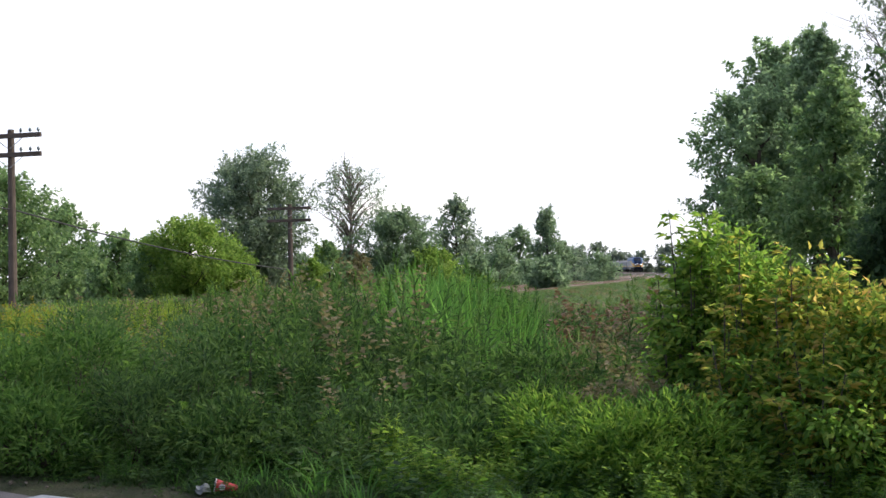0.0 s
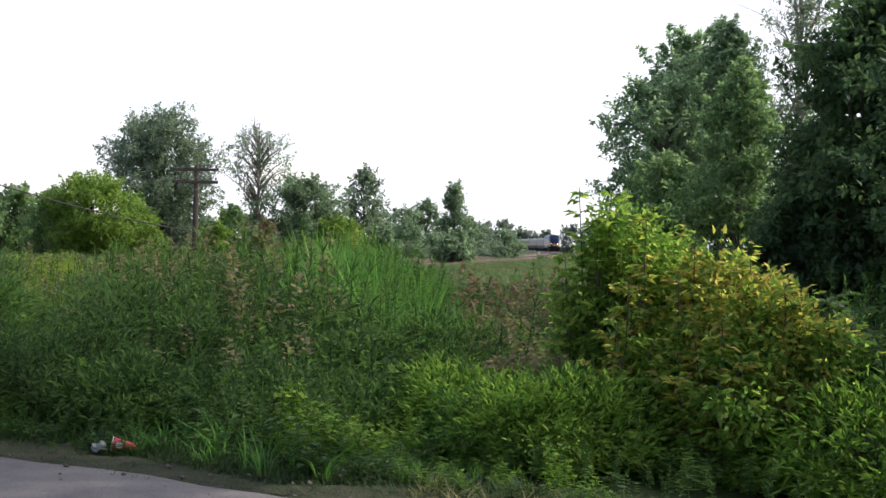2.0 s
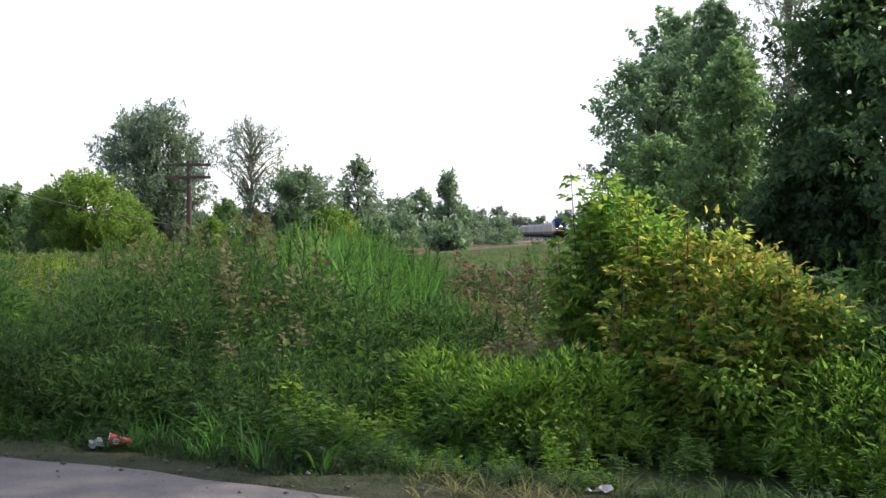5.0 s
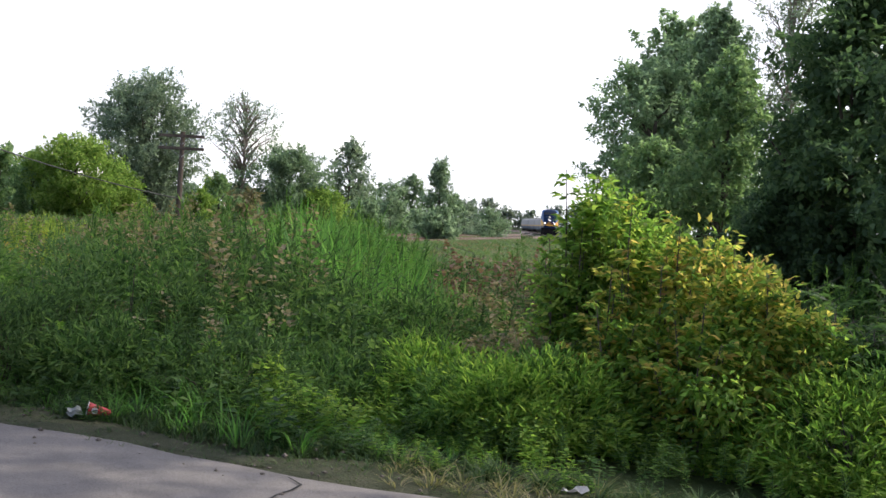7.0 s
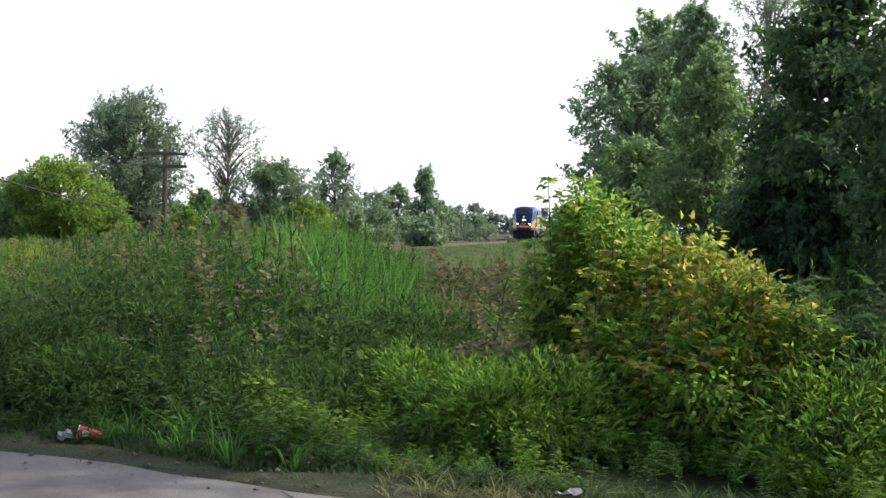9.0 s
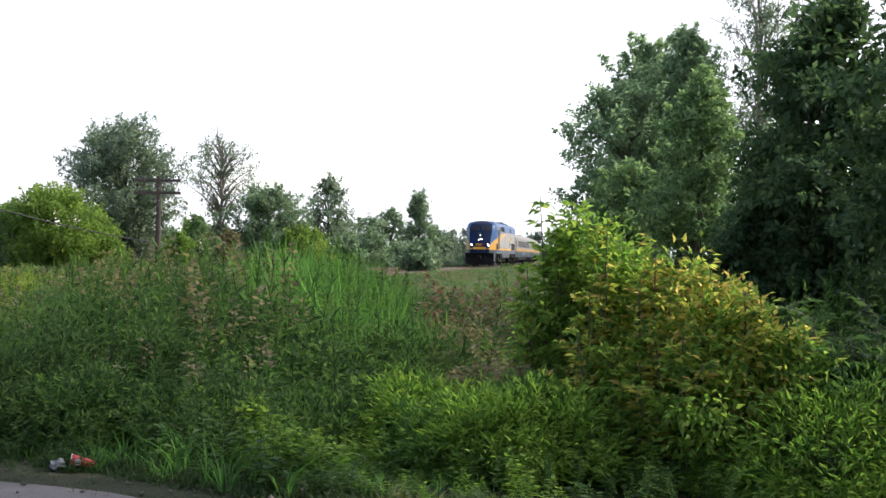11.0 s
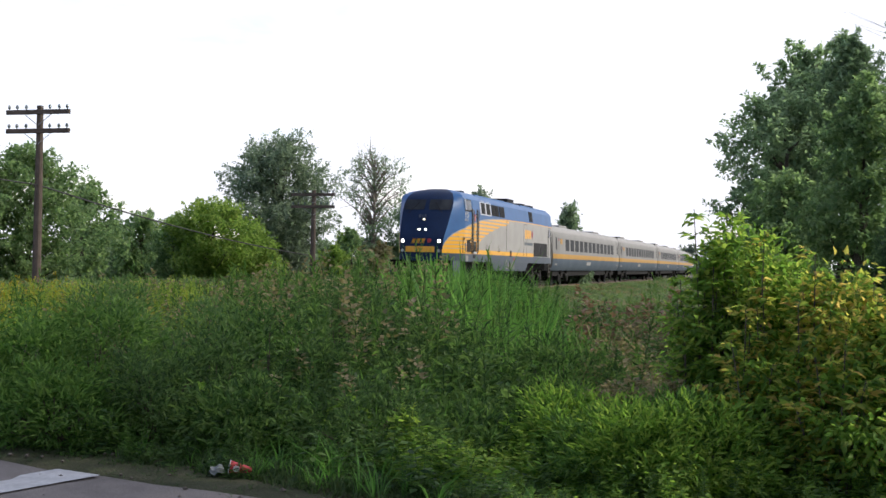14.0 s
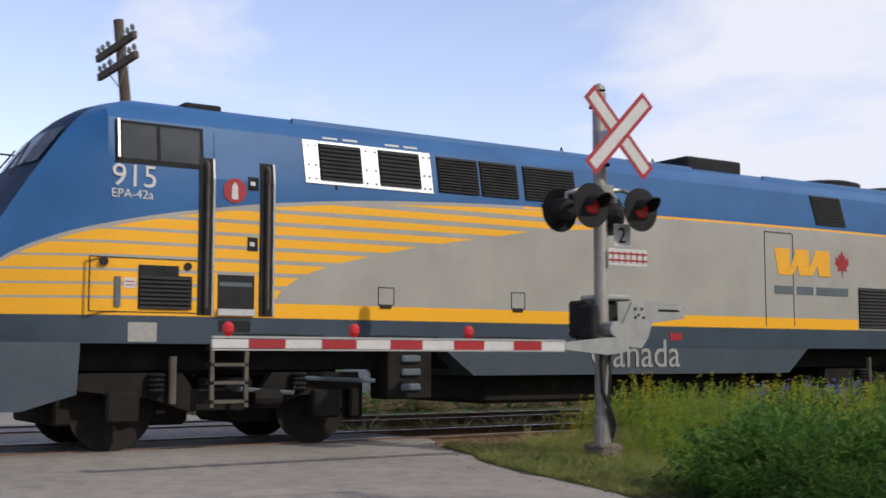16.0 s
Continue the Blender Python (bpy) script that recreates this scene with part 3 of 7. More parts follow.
def bogie(parent, u0, wheelbase, r, frame_y=1.12):
    """A two-axle bogie centred at u0."""
    bm = bmesh.new()
    h = wheelbase / 2
    for s in (-1, 1):
        y0, y1 = (s * frame_y - 0.07, s * frame_y + 0.07)
        add_prism(bm, [(u0 - h - 0.55, 0.72), (u0 - h - 0.5, 0.92), (u0 - 0.6, 0.92), (u0 - 0.45, 0.72), (u0 + 0.45, 0.72), (u0 + 0.6, 0.92), (u0 + h + 0.5, 0.92), (u0 + h + 0.55, 0.72), (u0 + h - 0.35, 0.62), (u0 + 0.5, 0.45), (u0 - 0.5, 0.45), (u0 - h + 0.35, 0.62)], y0, y1)
    add_box(bm, u0 - 0.35, u0 + 0.35, -frame_y, frame_y, 0.5, 0.85)
    frame_part = part("bogie", bm, M_UNDER, parent, "grimy black bogie frame")
    # traction motors and end beams between the wheels
    for s in (-1, 1):
        part("traction_motor", box(u0 + s * 0.62 - 0.34, u0 + s * 0.62 + 0.34, -0.6, 0.6, 0.26, 0.98, 0.06), M_UNDER, frame_part)
        part("end_beam", box(u0 + s * (h + 0.62) - 0.1, u0 + s * (h + 0.62) + 0.1, -0.95, 0.95, 0.3, 0.8, 0.03), M_UNDER, frame_part)
    part("top_plate", box(u0 - h - 0.3, u0 + h + 0.3, -0.95, 0.95, 0.88, 1.12, 0.02), M_UNDER, frame_part)
    for s in (-1, 1):
        ax = bmesh.new()
        add_wheelset(ax, 0.0, r)
        for v in ax.verts:
            v.co.z -= r
        w = part("wheelset", ax, M_WHEEL, parent, "", False)
        w.location = (u0 + s * h, 0, r)
        WHEELS.append((w, r))
        for t in (-1, 1):
            part("axle_box", box(u0 + s * h - 0.2, u0 + s * h + 0.2, t * (frame_y + 0.07) - 0.09, t * (frame_y + 0.07) + 0.09, r - 0.17, r + 0.2, 0.03), M_UNDER, frame_part)
            part("spring", lathe([(0.085, 0), (0.12, 0.03), (0.085, 0.06), (0.12, 0.09), (0.085, 0.12), (0.12, 0.15), (0.085, 0.18), (0.12, 0.21), (0.085, 0.24)], (u0 + s * (h - 0.4), t * (frame_y + 0.12), 0.68), "z", 10), M_UNDER, frame_part)
    for t in (-1, 1):
        part("damper", tube([(u0 + 0.75 * t, t * (frame_y + 0.14), 0.55), (u0 + 0.75 * t, t * (frame_y + 0.14), 1.12)], 0.05, 8), M_LADDER, frame_part, "pale damper strut")
        part("brake_cylinder", lathe([(0.11, -0.2), (0.13, -0.1), (0.13, 0.14), (0.06, 0.2)], (u0 - 0.5 * t, t * (frame_y + 0.13), 0.6), "x", 12), M_UNDER, frame_part)


WHEELS = []


def side_panel(name, outline, material, parent, label="", out=0.006, y=None, inner=0.02):
    """A panel on the near side, outline in (x, z), standing proud of the body."""
    zs = [z for _, z in outline]
    bm = bmesh.new()
    if len(outline) == 4 and min(zs) < 3.25 and max(zs) > 3.35:
        # the side leans in above the waist, so a tall panel bends there
        (xa, za), (xb, _), (xc, zc), (xd, _) = outline
        k = (3.3 - za) / (zc - za)
        rows = [(xa, xb, za), (xa + (xd - xa) * k, xb + (xc - xb) * k, 3.3), (xd, xc, zc)]
        for (p0, p1, z0), (q0, q1, z1) in zip(rows, rows[1:]):
            y0, y1 = half_width(z0), half_width(z1)
            f = [bm.verts.new(c) for c in ((p0, -y0 - out, z0), (p1, -y0 - out, z0), (q1, -y1 - out, z1), (q0, -y1 - out, z1))]
            g = [bm.verts.new(c) for c in ((p0, -y0 + inner, z0), (p1, -y0 + inner, z0), (q1, -y1 + inner, z1), (q0, -y1 + inner, z1))]
            bm.faces.new(f)
            for i in (1, 3):
                bm.faces.new((f[i], g[i], g[(i + 1) % 4], f[(i + 1) % 4]))
        bmesh.ops.recalc_face_normals(bm, faces=bm.faces)
        return part(name, bm, material, parent, label)
    a = [bm.verts.new((x, -(half_width(z) + out), z)) for x, z in outline]
    b = [bm.verts.new((x, -(half_width(z) - inner), z)) for x, z in outline]
    n = len(a)
    bm.faces.new(a)
    for i in range(n):
        bm.faces.new((a[i], b[i], b[(i + 1) % n], a[(i + 1) % n]))
    bmesh.ops.recalc_face_normals(bm, faces=bm.faces)
    return part(name, bm, material, parent, label)


def rect(x0, x1, z0, z1):
    return [(x0, z0), (x1, z0), (x1, z1), (x0, z1)]


def louvre(parent, x0, x1, z0, z1, n, label, frame_mat=None, skew=0.0):
    g = side_panel("louvre", [(x0, z0), (x1, z0), (x1 - skew, z1), (x0 - skew, z1)], M_BLACK, parent, label, 0.004)
    for i in range(n):
        z = z0 + (z1 - z0) * (i + 0.5) / n
        h = (z1 - z0) / n * 0.42
        w = half_width(z)
        sk = skew * (z - z0) / (z1 - z0)
        bm = bmesh.new()
        v = [bm.verts.new(p) for p in ((x0 + 0.02 - sk, -w - 0.03, z - h), (x1 - 0.02 - sk, -w - 0.03, z - h), (x1 - 0.02 - sk, -w - 0.002, z + h), (x0 + 0.02 - sk, -w - 0.002, z + h), (x0 + 0.02 - sk, -w - 0.002, z - h), (x1 - 0.02 - sk, -w - 0.002, z - h))]
        for q in ((0, 1, 2, 3), (0, 4, 5, 1), (0, 3, 4), (1, 5, 2), (2, 5, 4, 3)):
            bm.faces.new([v[k] for k in q])
        part("slat", bm, M_LOUVRE, g)
    return g


def build_locomotive():
    lo = thing("locomotive", frame_pose(0, TRACK_V, RAIL_Z), "blue, grey and yellow streamlined diesel locomotive with lit headlights", "locomotive")
    # body shell
    bm = bmesh.new()
    zs = [1.27, 1.45, 1.6, 1.8, 2.0, 2.2, 2.35, 2.6, 2.9, 3.2, 3.45, 3.7, 3.95, 4.05, 4.15, 4.22, 4.28, 4.33, 4.36]
    rings = [[bm.verts.new(p) for p in body_ring(z)] for z in zs]
    for r0, r1 in zip(rings, rings[1:]):
        for k in range(len(r0) - 1):
            f = bm.faces.new((r0[k], r0[k + 1], r1[k + 1], r1[k]))
            # front-facing faces get the darker navy with shade in its colour
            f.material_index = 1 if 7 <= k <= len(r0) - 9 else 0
        bm.faces.new((r0[-1], r0[0], r1[0], r1[-1]))
    bm.faces.new(rings[-1])
    bm.faces.new(rings[0][::-1])
    bmesh.ops.recalc_face_normals(bm, faces=bm.faces)
    body = part("body", bm, M_LIVERY, lo, "blue over grey shell with a yellow sweep of stripes", True)
    body.data.materials.append(M_NAVY_SHADED)
    md = body.modifiers.new("edges", "EDGE_SPLIT")
    md.split_angle = radians(24)
    # roof equipment
    part("roof_hatch", box(3.0, 3.5, -0.95, -0.3, 4.15, 4.33, 0.02), M_BLACK, lo, "dark roof vent over the cab")
    part("roof_vent", box(11.9, 13.2, -0.85, 0.85, 4.25, 4.50, 0.03), M_BLACK, lo, "black exhaust housing")
    part("roof_vent", lathe([(0.75, 4.2), (0.75, 4.42), (0.6, 4.47)], (16.3, 0, 0), "z", 20), M_BLACK, lo, "dark round cooling fan")
    part("roof_vent", lathe([(0.75, 4.2), (0.75, 4.42), (0.6, 4.47)], (18.2, 0, 0), "z", 20), M_BLACK, lo, "dark round cooling fan")
    part("roof_rib", box(4.4, 11.7, -1.16, -1.10, 4.15, 4.24, 0.01), M_ROOFBLUE, lo)
    part("roof_rib", box(13.4, 19.8, -1.16, -1.10, 4.15, 4.24, 0.01), M_ROOFBLUE, lo)
    for x in (9.0, 9.9, 10.9):
        part("lifting_eye", tube([(x, -1.0, 4.18), (x + 0.06, -1.0, 4.33), (x + 0.14, -1.0, 4.18)], 0.014, 5), M_BLACK, lo)
    # windscreens on the raked nose
    for s in (-1, 1):
        b2 = bmesh.new()
        q = []
        for z, k0, k1 in ((3.40, 0.10, 0.93), (3.62, 0.08, 0.95), (3.84, 0.08, 0.95)):
            f = nose_u(z)
            fwid = front_half(z)
            q.append([(f + 0.03 * k0 - 0.012, s * fwid * k0, z + 0.01), (f + 0.03 - 0.012, s * fwid * 0.55, z + 0.01), (f + 0.12 * k1 - 0.012, s * fwid * k1, z + 0.01)])
        vv = [[b2.verts.new(p) for p in r] for r in q]
        for r0, r1 in zip(vv, vv[1:]):
            for k in range(2):
                b2.faces.new((r0[k], r0[k + 1], r1[k + 1], r1[k]))
        bmesh.ops.solidify(b2, geom=b2.faces[:], thickness=0.015)
        part("windscreen", b2, M_GLASS, lo, "raked dark windscreen pane")
        part("wiper", tube([(nose_u(3.25) - 0.03, s * 0.75, 3.25), (nose_u(3.7) - 0.03, s * 0.35, 3.72)], 0.012, 5), M_BLACK, lo)
    # lamps
    def lamp(x, y, z, r, mat, label):
        x += 0.03
        h = part("headlight", lathe([(r * 1.35, 0.12), (r * 1.35, -0.03), (r * 1.1, -0.045), (r * 1.05, 0.0), (r * 1.0, 0.03)], (x, y, z), "x", 18), M_BLACK, lo, label)
        part("lens", lathe([(r * 1.0, 0.012), (r * 0.8, -0.004), (r * 0.02, -0.012)], (x, y, z), "x", 16), mat, h, "glowing lens")
    lamp(0.38, -0.79, 2.08, 0.068, M_LAMP, "lit ditch light in the nose corner")
    lamp(0.38, 0.79, 2.08, 0.068, M_LAMP, "lit ditch light in the nose corner")
    for y in (-0.14, 0.14):
        lamp(nose_u(2.55) - 0.02, y, 2.53, 0.062, M_LAMP, "lit twin headlight")
    lamp(nose_u(2.97) - 0.02, 0.0, 2.97, 0.055, M_LAMPLOW, "lit upper headlight")
    for y in (-0.78, 0.78):
        lamp(0.36, y, 1.68, 0.075, M_LENS, "small unlit marker lamp")
    # nose details
    part("nose_band", box(0.272, 0.32, -0.62, 0.62, 1.62, 1.86, 0.012), M_YELLOW, lo, "yellow band across the nose")
    for i, x in enumerate((0.34, 0.14, -0.06)):
        b2 = bmesh.new()
        y0 = x
        v = [b2.verts.new(p) for p in ((0.305, y0 + 0.06, 1.98), (0.305, y0 - 0.10, 1.98), (0.335, y0 - 0.16, 2.18), (0.335, y0 - 0.02, 2.18))]
        b2.faces.new(v)
        bmesh.ops.solidify(b2, geom=b2.faces[:], thickness=0.02)
        part("emblem_bar", b2, M_YELLOW, lo, "yellow slanting emblem bar")
    part("emblem_mark", lathe([(0.09, -0.01), (0.09, 0.02)], (0.33, -0.38, 2.1), "x", 10), M_RED, lo, "small red emblem")
    lettering("number", "915", 0.24, pose(nose_u(3.08) - 0.03, 0.27, 3.06, 54, 0, -90), M_SKIRT, lo, "grey road number on the nose")
    # cab side
    side_panel("window_frame", rect(1.98, 3.08, 3.40, 3.92), M_BLACK, lo, "black rubber window surround", 0.004)
    side_panel("cab_window", rect(2.06, 2.48, 3.46, 3.88), M_GLASS, lo, "dark sliding cab window", 0.008)
    side_panel("cab_window", rect(2.53, 3.03, 3.46, 3.88), M_GLASS, lo, "dark sliding cab window", 0.008)
    side_panel("mirror", rect(2.0, 2.025, 3.46, 3.93), M_STEEL, lo, "folded steel mirror", 0.05)
    lettering("number", "915", 0.375, pose(1.93, -SIDE - 0.004, 3.125, 90, 0, 0), M_WHITE, lo, "white road number")
    lettering("builder_code", "EPA-42a", 0.15, pose(1.93, -SIDE - 0.004, 2.985, 90, 0, 0), M_WHITE, lo, "small white lettering")
    # cab door and hand rails
    side_panel("cab_door", rect(3.22, 3.82, 1.66, 3.86), M_LIVERY, lo, "cab side door in the livery colours", 0.010)
    # the recess is a flat dark panel, its inner shade painted on
    side_panel("door_recess", rect(3.27, 3.76, 1.66, 2.12), M_LOUVRE, lo, "dark panel painted for the shaded step recess in the door", 0.013)
    side_panel("step_plate", rect(3.30, 3.73, 1.98, 2.03), M_SKIRT, lo, "", 0.016)
    side_panel("recess_frame", rect(3.22, 3.27, 1.66, 2.14), M_YELLOW, lo, "", 0.02)
    side_panel("recess_frame", rect(3.76, 3.81, 1.66, 2.14), M_YELLOW, lo, "", 0.02)
    side_panel("step_plate", rect(3.27, 3.76, 1.62, 1.70), M_STEEL, lo, "", 0.05)
    for x in (3.05, 3.86):
        # flat black panel in place of the shade inside the hand rail recess
        side_panel("door_pillar", [(x - 0.03, 1.62), (x + 0.15, 1.62), (x + 0.15, 3.55), (x - 0.03, 3.55)], M_BLACK, lo, "flat black panel for the shaded recess beside the door", 0.012)
        side_panel("pillar_edge", rect(x + 0.15, x + 0.175, 1.62, 3.55), M_GALV, lo, "thin steel edge of the recess", 0.014)
        part("hand_rail", tube([(x + 0.06, -SIDE - 0.02, 1.66), (x + 0.06, -SIDE - 0.07, 1.70), (x + 0.06, -SIDE - 0.07, 3.46), (x + 0.06, -SIDE - 0.02, 3.50)], 0.017, 6), M_LADDER, lo, "grey vertical hand rail")
    for z in (2.43, 3.19):
        side_panel("door_latch", rect(3.66, 3.80, z, z + 0.17), M_BLACK, lo, "", 0.016)
        side_panel("latch_plate", rect(3.69, 3.75, z + 0.06, z + 0.11), M_STEEL, lo, "", 0.022)
    part("sign_disc", lathe([(0.155, -SIDE - 0.02), (0.155, -SIDE + 0.02)], (3.48, 0, 3.17), "y", 24), M_RED, lo, "red disc with a white extinguisher sign")
    side_panel("sign_mark", [(3.44, 3.06), (3.52, 3.06), (3.52, 3.22), (3.49, 3.27), (3.47, 3.27), (3.44, 3.22)], M_WHITE, lo, "white extinguisher shape", 0.023)
    # lower cab vents and covers
    g = louvre(lo, 2.28, 2.95, 1.68, 2.08, 8, "dark slatted vent beside the door")
    side_panel("vent_top", rect(2.28, 2.78, 2.08, 2.20), M_BLACK, lo, "", 0.006)
    side_panel("hatch_line", rect(1.70, 3.02, 1.635, 1.645), M_LOUVRE, lo, "", 0.006)
    side_panel("hatch_line", rect(1.70, 3.02, 2.27, 2.28), M_LOUVRE, lo, "", 0.006)
    side_panel("hatch_line", rect(1.70, 1.712, 1.64, 2.28), M_LOUVRE, lo, "", 0.006)
    for x, z in ((1.87, 2.22), (2.89, 2.2)):
        part("lock", lathe([(0.05, -SIDE - 0.014), (0.05, -SIDE + 0.01)], (x, 0, z), "y", 12), M_LOUVRE, lo)
    side_panel("cable_comb", rect(2.00, 2.07, 1.70, 2.05), M_SKIRT, lo, "", 0.02)
    side_panel("notice", rect(2.11, 2.25, 1.92, 2.04), M_WHITE, lo, "small white notice with red bars", 0.006)
    for z in (1.95, 1.99):
        side_panel("notice_bar", rect(2.13, 2.23, z, z + 0.012), M_RED, lo, "", 0.009)
    side_panel("plate", rect(2.17, 2.52, 1.29, 1.52), M_CARROOF, lo, "pale plate on the sill", 0.008)
    side_panel("sill_hole", rect(3.30, 3.72, 1.42, 1.56), M_BLACK, lo, "", 0.006)
    # filter panels on the blue band
    side_panel("filter_frame", [(4.47, 3.36), (6.43, 3.36), (6.40, 3.93), (4.44, 3.93)], M_STEEL, lo, "bright bare metal frame round the air filters", 0.01)
    louvre(lo, 4.68, 5.32, 3.41, 3.90, 9, "dark slatted air intake", skew=0.02).location.y = -0.008
    louvre(lo, 5.58, 6.24, 3.41, 3.90, 9, "dark slatted air intake", skew=0.02).location.y = -0.008
    for x in (4.52, 4.62, 5.38, 5.52, 6.29, 6.38):
        for z in (3.42, 3.6, 3.86):
            part("bolt", lathe([(0.014, -half_width(z) - 0.02), (0.014, -half_width(z))], (x, 0, z), "y", 6), M_LOUVRE, lo)
    for x in (4.75, 5.05, 5.7, 6.0):
        side_panel("label_plate", rect(x, x + 0.22, 3.97, 4.0), M_WHITE, lo, "", 0.008)
    louvre(lo, 6.52, 7.22, 3.40, 3.90, 12, "dark radiator grille", skew=0.02)
    louvre(lo, 7.25, 7.92, 3.40, 3.90, 12, "dark radiator grille", skew=0.02)
    louvre(lo, 8.02, 9.00, 3.40, 3.90, 12, "dark radiator grille", skew=0.02)
    louvre(lo, 14.40, 15.22, 3.43, 3.95, 12, "dark grille high on the blue band", skew=0.10)
    louvre(lo, 15.47, 17.10, 1.64, 2.36, 12, "large slatted vent low on the side")
    louvre(lo, 17.18, 18.88, 1.64, 2.36, 12, "large slatted vent low on the side")
    # side doors and seams
    for x0, x1, z0, z1 in ((13.05, 13.75, 1.64, 3.22), (4.9, 4.908, 3.3, 4.0), (19.2, 19.75, 1.65, 3.25), (9.35, 9.358, 1.8, 3.3)):
        for r in (rect(x0, x0 + 0.018, z0, z1), rect(x1, x1 + 0.018, z0, z1), rect(x0, x1, z1, z1 + 0.018)):
            side_panel("panel_seam", r, M_LOUVRE, lo, "", 0.004)
    side_panel("rear_window", rect(19.25, 19.7, 2.75, 3.18), M_GLASS, lo, "small dark rear window", 0.008)
    for x in (19.12, 19.82):
        side_panel("rear_pillar", rect(x, x + 0.1, 1.62, 3.1), M_BLACK, lo, "flat black panel at the recess beside the rear door", 0.012)
    side_panel("fuel_box", rect(10.12, 10.42, 1.56, 1.86), M_BLACK, lo, "black filler recess with a red cap", 0.008)
    part("cap", lathe([(0.06, -SIDE - 0.03), (0.06, -SIDE + 0.01)], (10.24, 0, 1.66), "y", 12), M_RED, lo, "red filler cap")
    for x, z in ((5.55, 1.80), (7.75, 1.80)):
        for r in (rect(x, x + 0.25, z, z + 0.012), rect(x, x + 0.25, z + 0.23, z + 0.242), rect(x, x + 0.012, z, z + 0.24), rect(x + 0.24, x + 0.252, z, z + 0.24)):
            side_panel("cover_seam", r, M_LOUVRE, lo, "", 0.004)
        side_panel("cover_latch", rect(x + 0.03, x + 0.2, z - 0.035, z + 0.01), M_LOUVRE, lo, "", 0.02)
    # emblem and lettering on the flank
    for k, x in enumerate((13.27, 13.62, 13.78, 14.1, 14.3)):
        lean = (0.0, 0.22, 0.0, 0.24, 0.0)[k]
        w = (0.30, 0.12, 0.28, 0.14, 0.3)[k]
        b0, b1 = (x, x + lean) if k in (1, 3) else (x + 0.12, x)
        side_panel("emblem_bar", [(b0, 2.52), (b0 + w, 2.52), (b1 + w + 0.1, 2.97), (b1 + 0.02, 2.97)], M_YELLOW, lo, "yellow slanting emblem bar", 0.006 + 0.001 * k)
    leaf = [(0, -0.24), (0.02, -0.10), (0.15, -0.13), (0.12, -0.06), (0.24, 0.06), (0.18, 0.08), (0.2, 0.17), (0.09, 0.11), (0.11, 0.22), (0.05, 0.2), (0, 0.3), (-0.05, 0.2), (-0.11, 0.22), (-0.09, 0.11), (-0.2, 0.17), (-0.18, 0.08), (-0.24, 0.06), (-0.12, -0.06), (-0.15, -0.13), (-0.02, -0.10)]
    side_panel("emblem_leaf", [(15.05 + x * 0.85, 2.74 + z * 0.85) for x, z in leaf], M_RED, lo, "red leaf emblem", 0.008)
    x = 13.28
    for w in (0.48, 0.42, 0.85):
        side_panel("lettering_bar", rect(x, x + w, 2.19, 2.33), M_SKIRT, lo, "grey bar of lettering under the emblem", 0.006)
        x += w + 0.08
    lettering("lettering", "Canada", 0.62, pose(9.2, -SIDE - 0.006, 0.97, 90, 0, 0), M_CARROOF, lo, "large pale lettering on the sill")
    side_panel("flag_mark", rect(10.85, 11.1, 1.38, 1.50), M_RED, lo, "small red flag", 0.008)
    # sills, tank, skirts, ladders
    part("fuel_tank", prism([(6.55, 1.27), (14.1, 1.27), (13.6, 0.86), (7.1, 0.86)], -SIDE + 0.005, SIDE - 0.005), M_SILL, lo, "slate blue tank skirt")
    part("tank_belly", box(7.5, 13.2, -1.1, 1.1, 0.45, 0.9, 0.05), M_UNDER, lo, "black fuel tank belly")
    for s in (-1, 1):
        part("front_skirt", prism([(0.5, 1.28), (1.65, 1.28), (1.62, 0.68), (1.0, 0.50), (0.5, 0.50)], s * 1.36, s * 1.30), M_SILL, lo, "slate blue skirt behind the pilot")
    b2 = bmesh.new()
    add_prism(b2, [(0.34, 1.3), (0.55, 1.3), (0.55, 0.2), (0.16, 0.2), (0.18, 0.5), (0.29, 0.9)], -1.3, 1.3)
    for v in b2.verts:
        if v.co.x < 0.3 and abs(v.co.y) > 1.2:
            v.co.x += 0.28
    part("pilot", b2, M_UNDER, lo, "black snow plough under the nose")
    part("coupler", box(-0.2, 0.4, -0.18, 0.18, 0.75, 1.05, 0.04), M_UNDER, lo)
    part("hose", tube([(0.2, -0.6, 1.0), (0.0, -0.62, 0.75), (0.02, -0.6, 0.45), (0.1, -0.55, 0.4)], 0.03, 6), M_BLACK, lo)
    part("underframe", box(1.2, 19.9, -1.05, 1.05, 0.95, 1.27), M_UNDER, lo, "dark underframe")
    for x0 in (3.2, 19.3):
        for x in (x0, x0 + 0.45):
            part("ladder_rail", box(x, x + 0.05, -SIDE - 0.02, -SIDE + 0.03, 0.50, 1.28), M_LADDER, lo)
        for z in (0.55, 0.78, 1.0, 1.2):
            part("ladder_rung", box(x0, x0 + 0.5, -SIDE - 0.02, -SIDE + 0.12, z, z + 0.04), M_LADDER, lo)
    part("equipment_box", box(5.75, 6.45, -1.38, -0.9, 0.55, 1.2, 0.02), M_UNDER, lo, "black equipment box")
    for z in (0.66, 0.86, 1.04):
        part("valve", box(5.95, 6.25, -1.43, -1.36, z, z + 0.1, 0.02), M_SKIRT, lo)
    part("brake_rod", tube([(3.6, -1.28, 0.72), (4.4, -1.28, 0.66), (4.45, -1.28, 0.85), (5.6, -1.28, 0.8)], 0.03, 6), M_SKIRT, lo)
    bogie(lo, 3.55, 2.7, 0.5)
    bogie(lo, 16.7, 2.7, 0.5)
    return lo


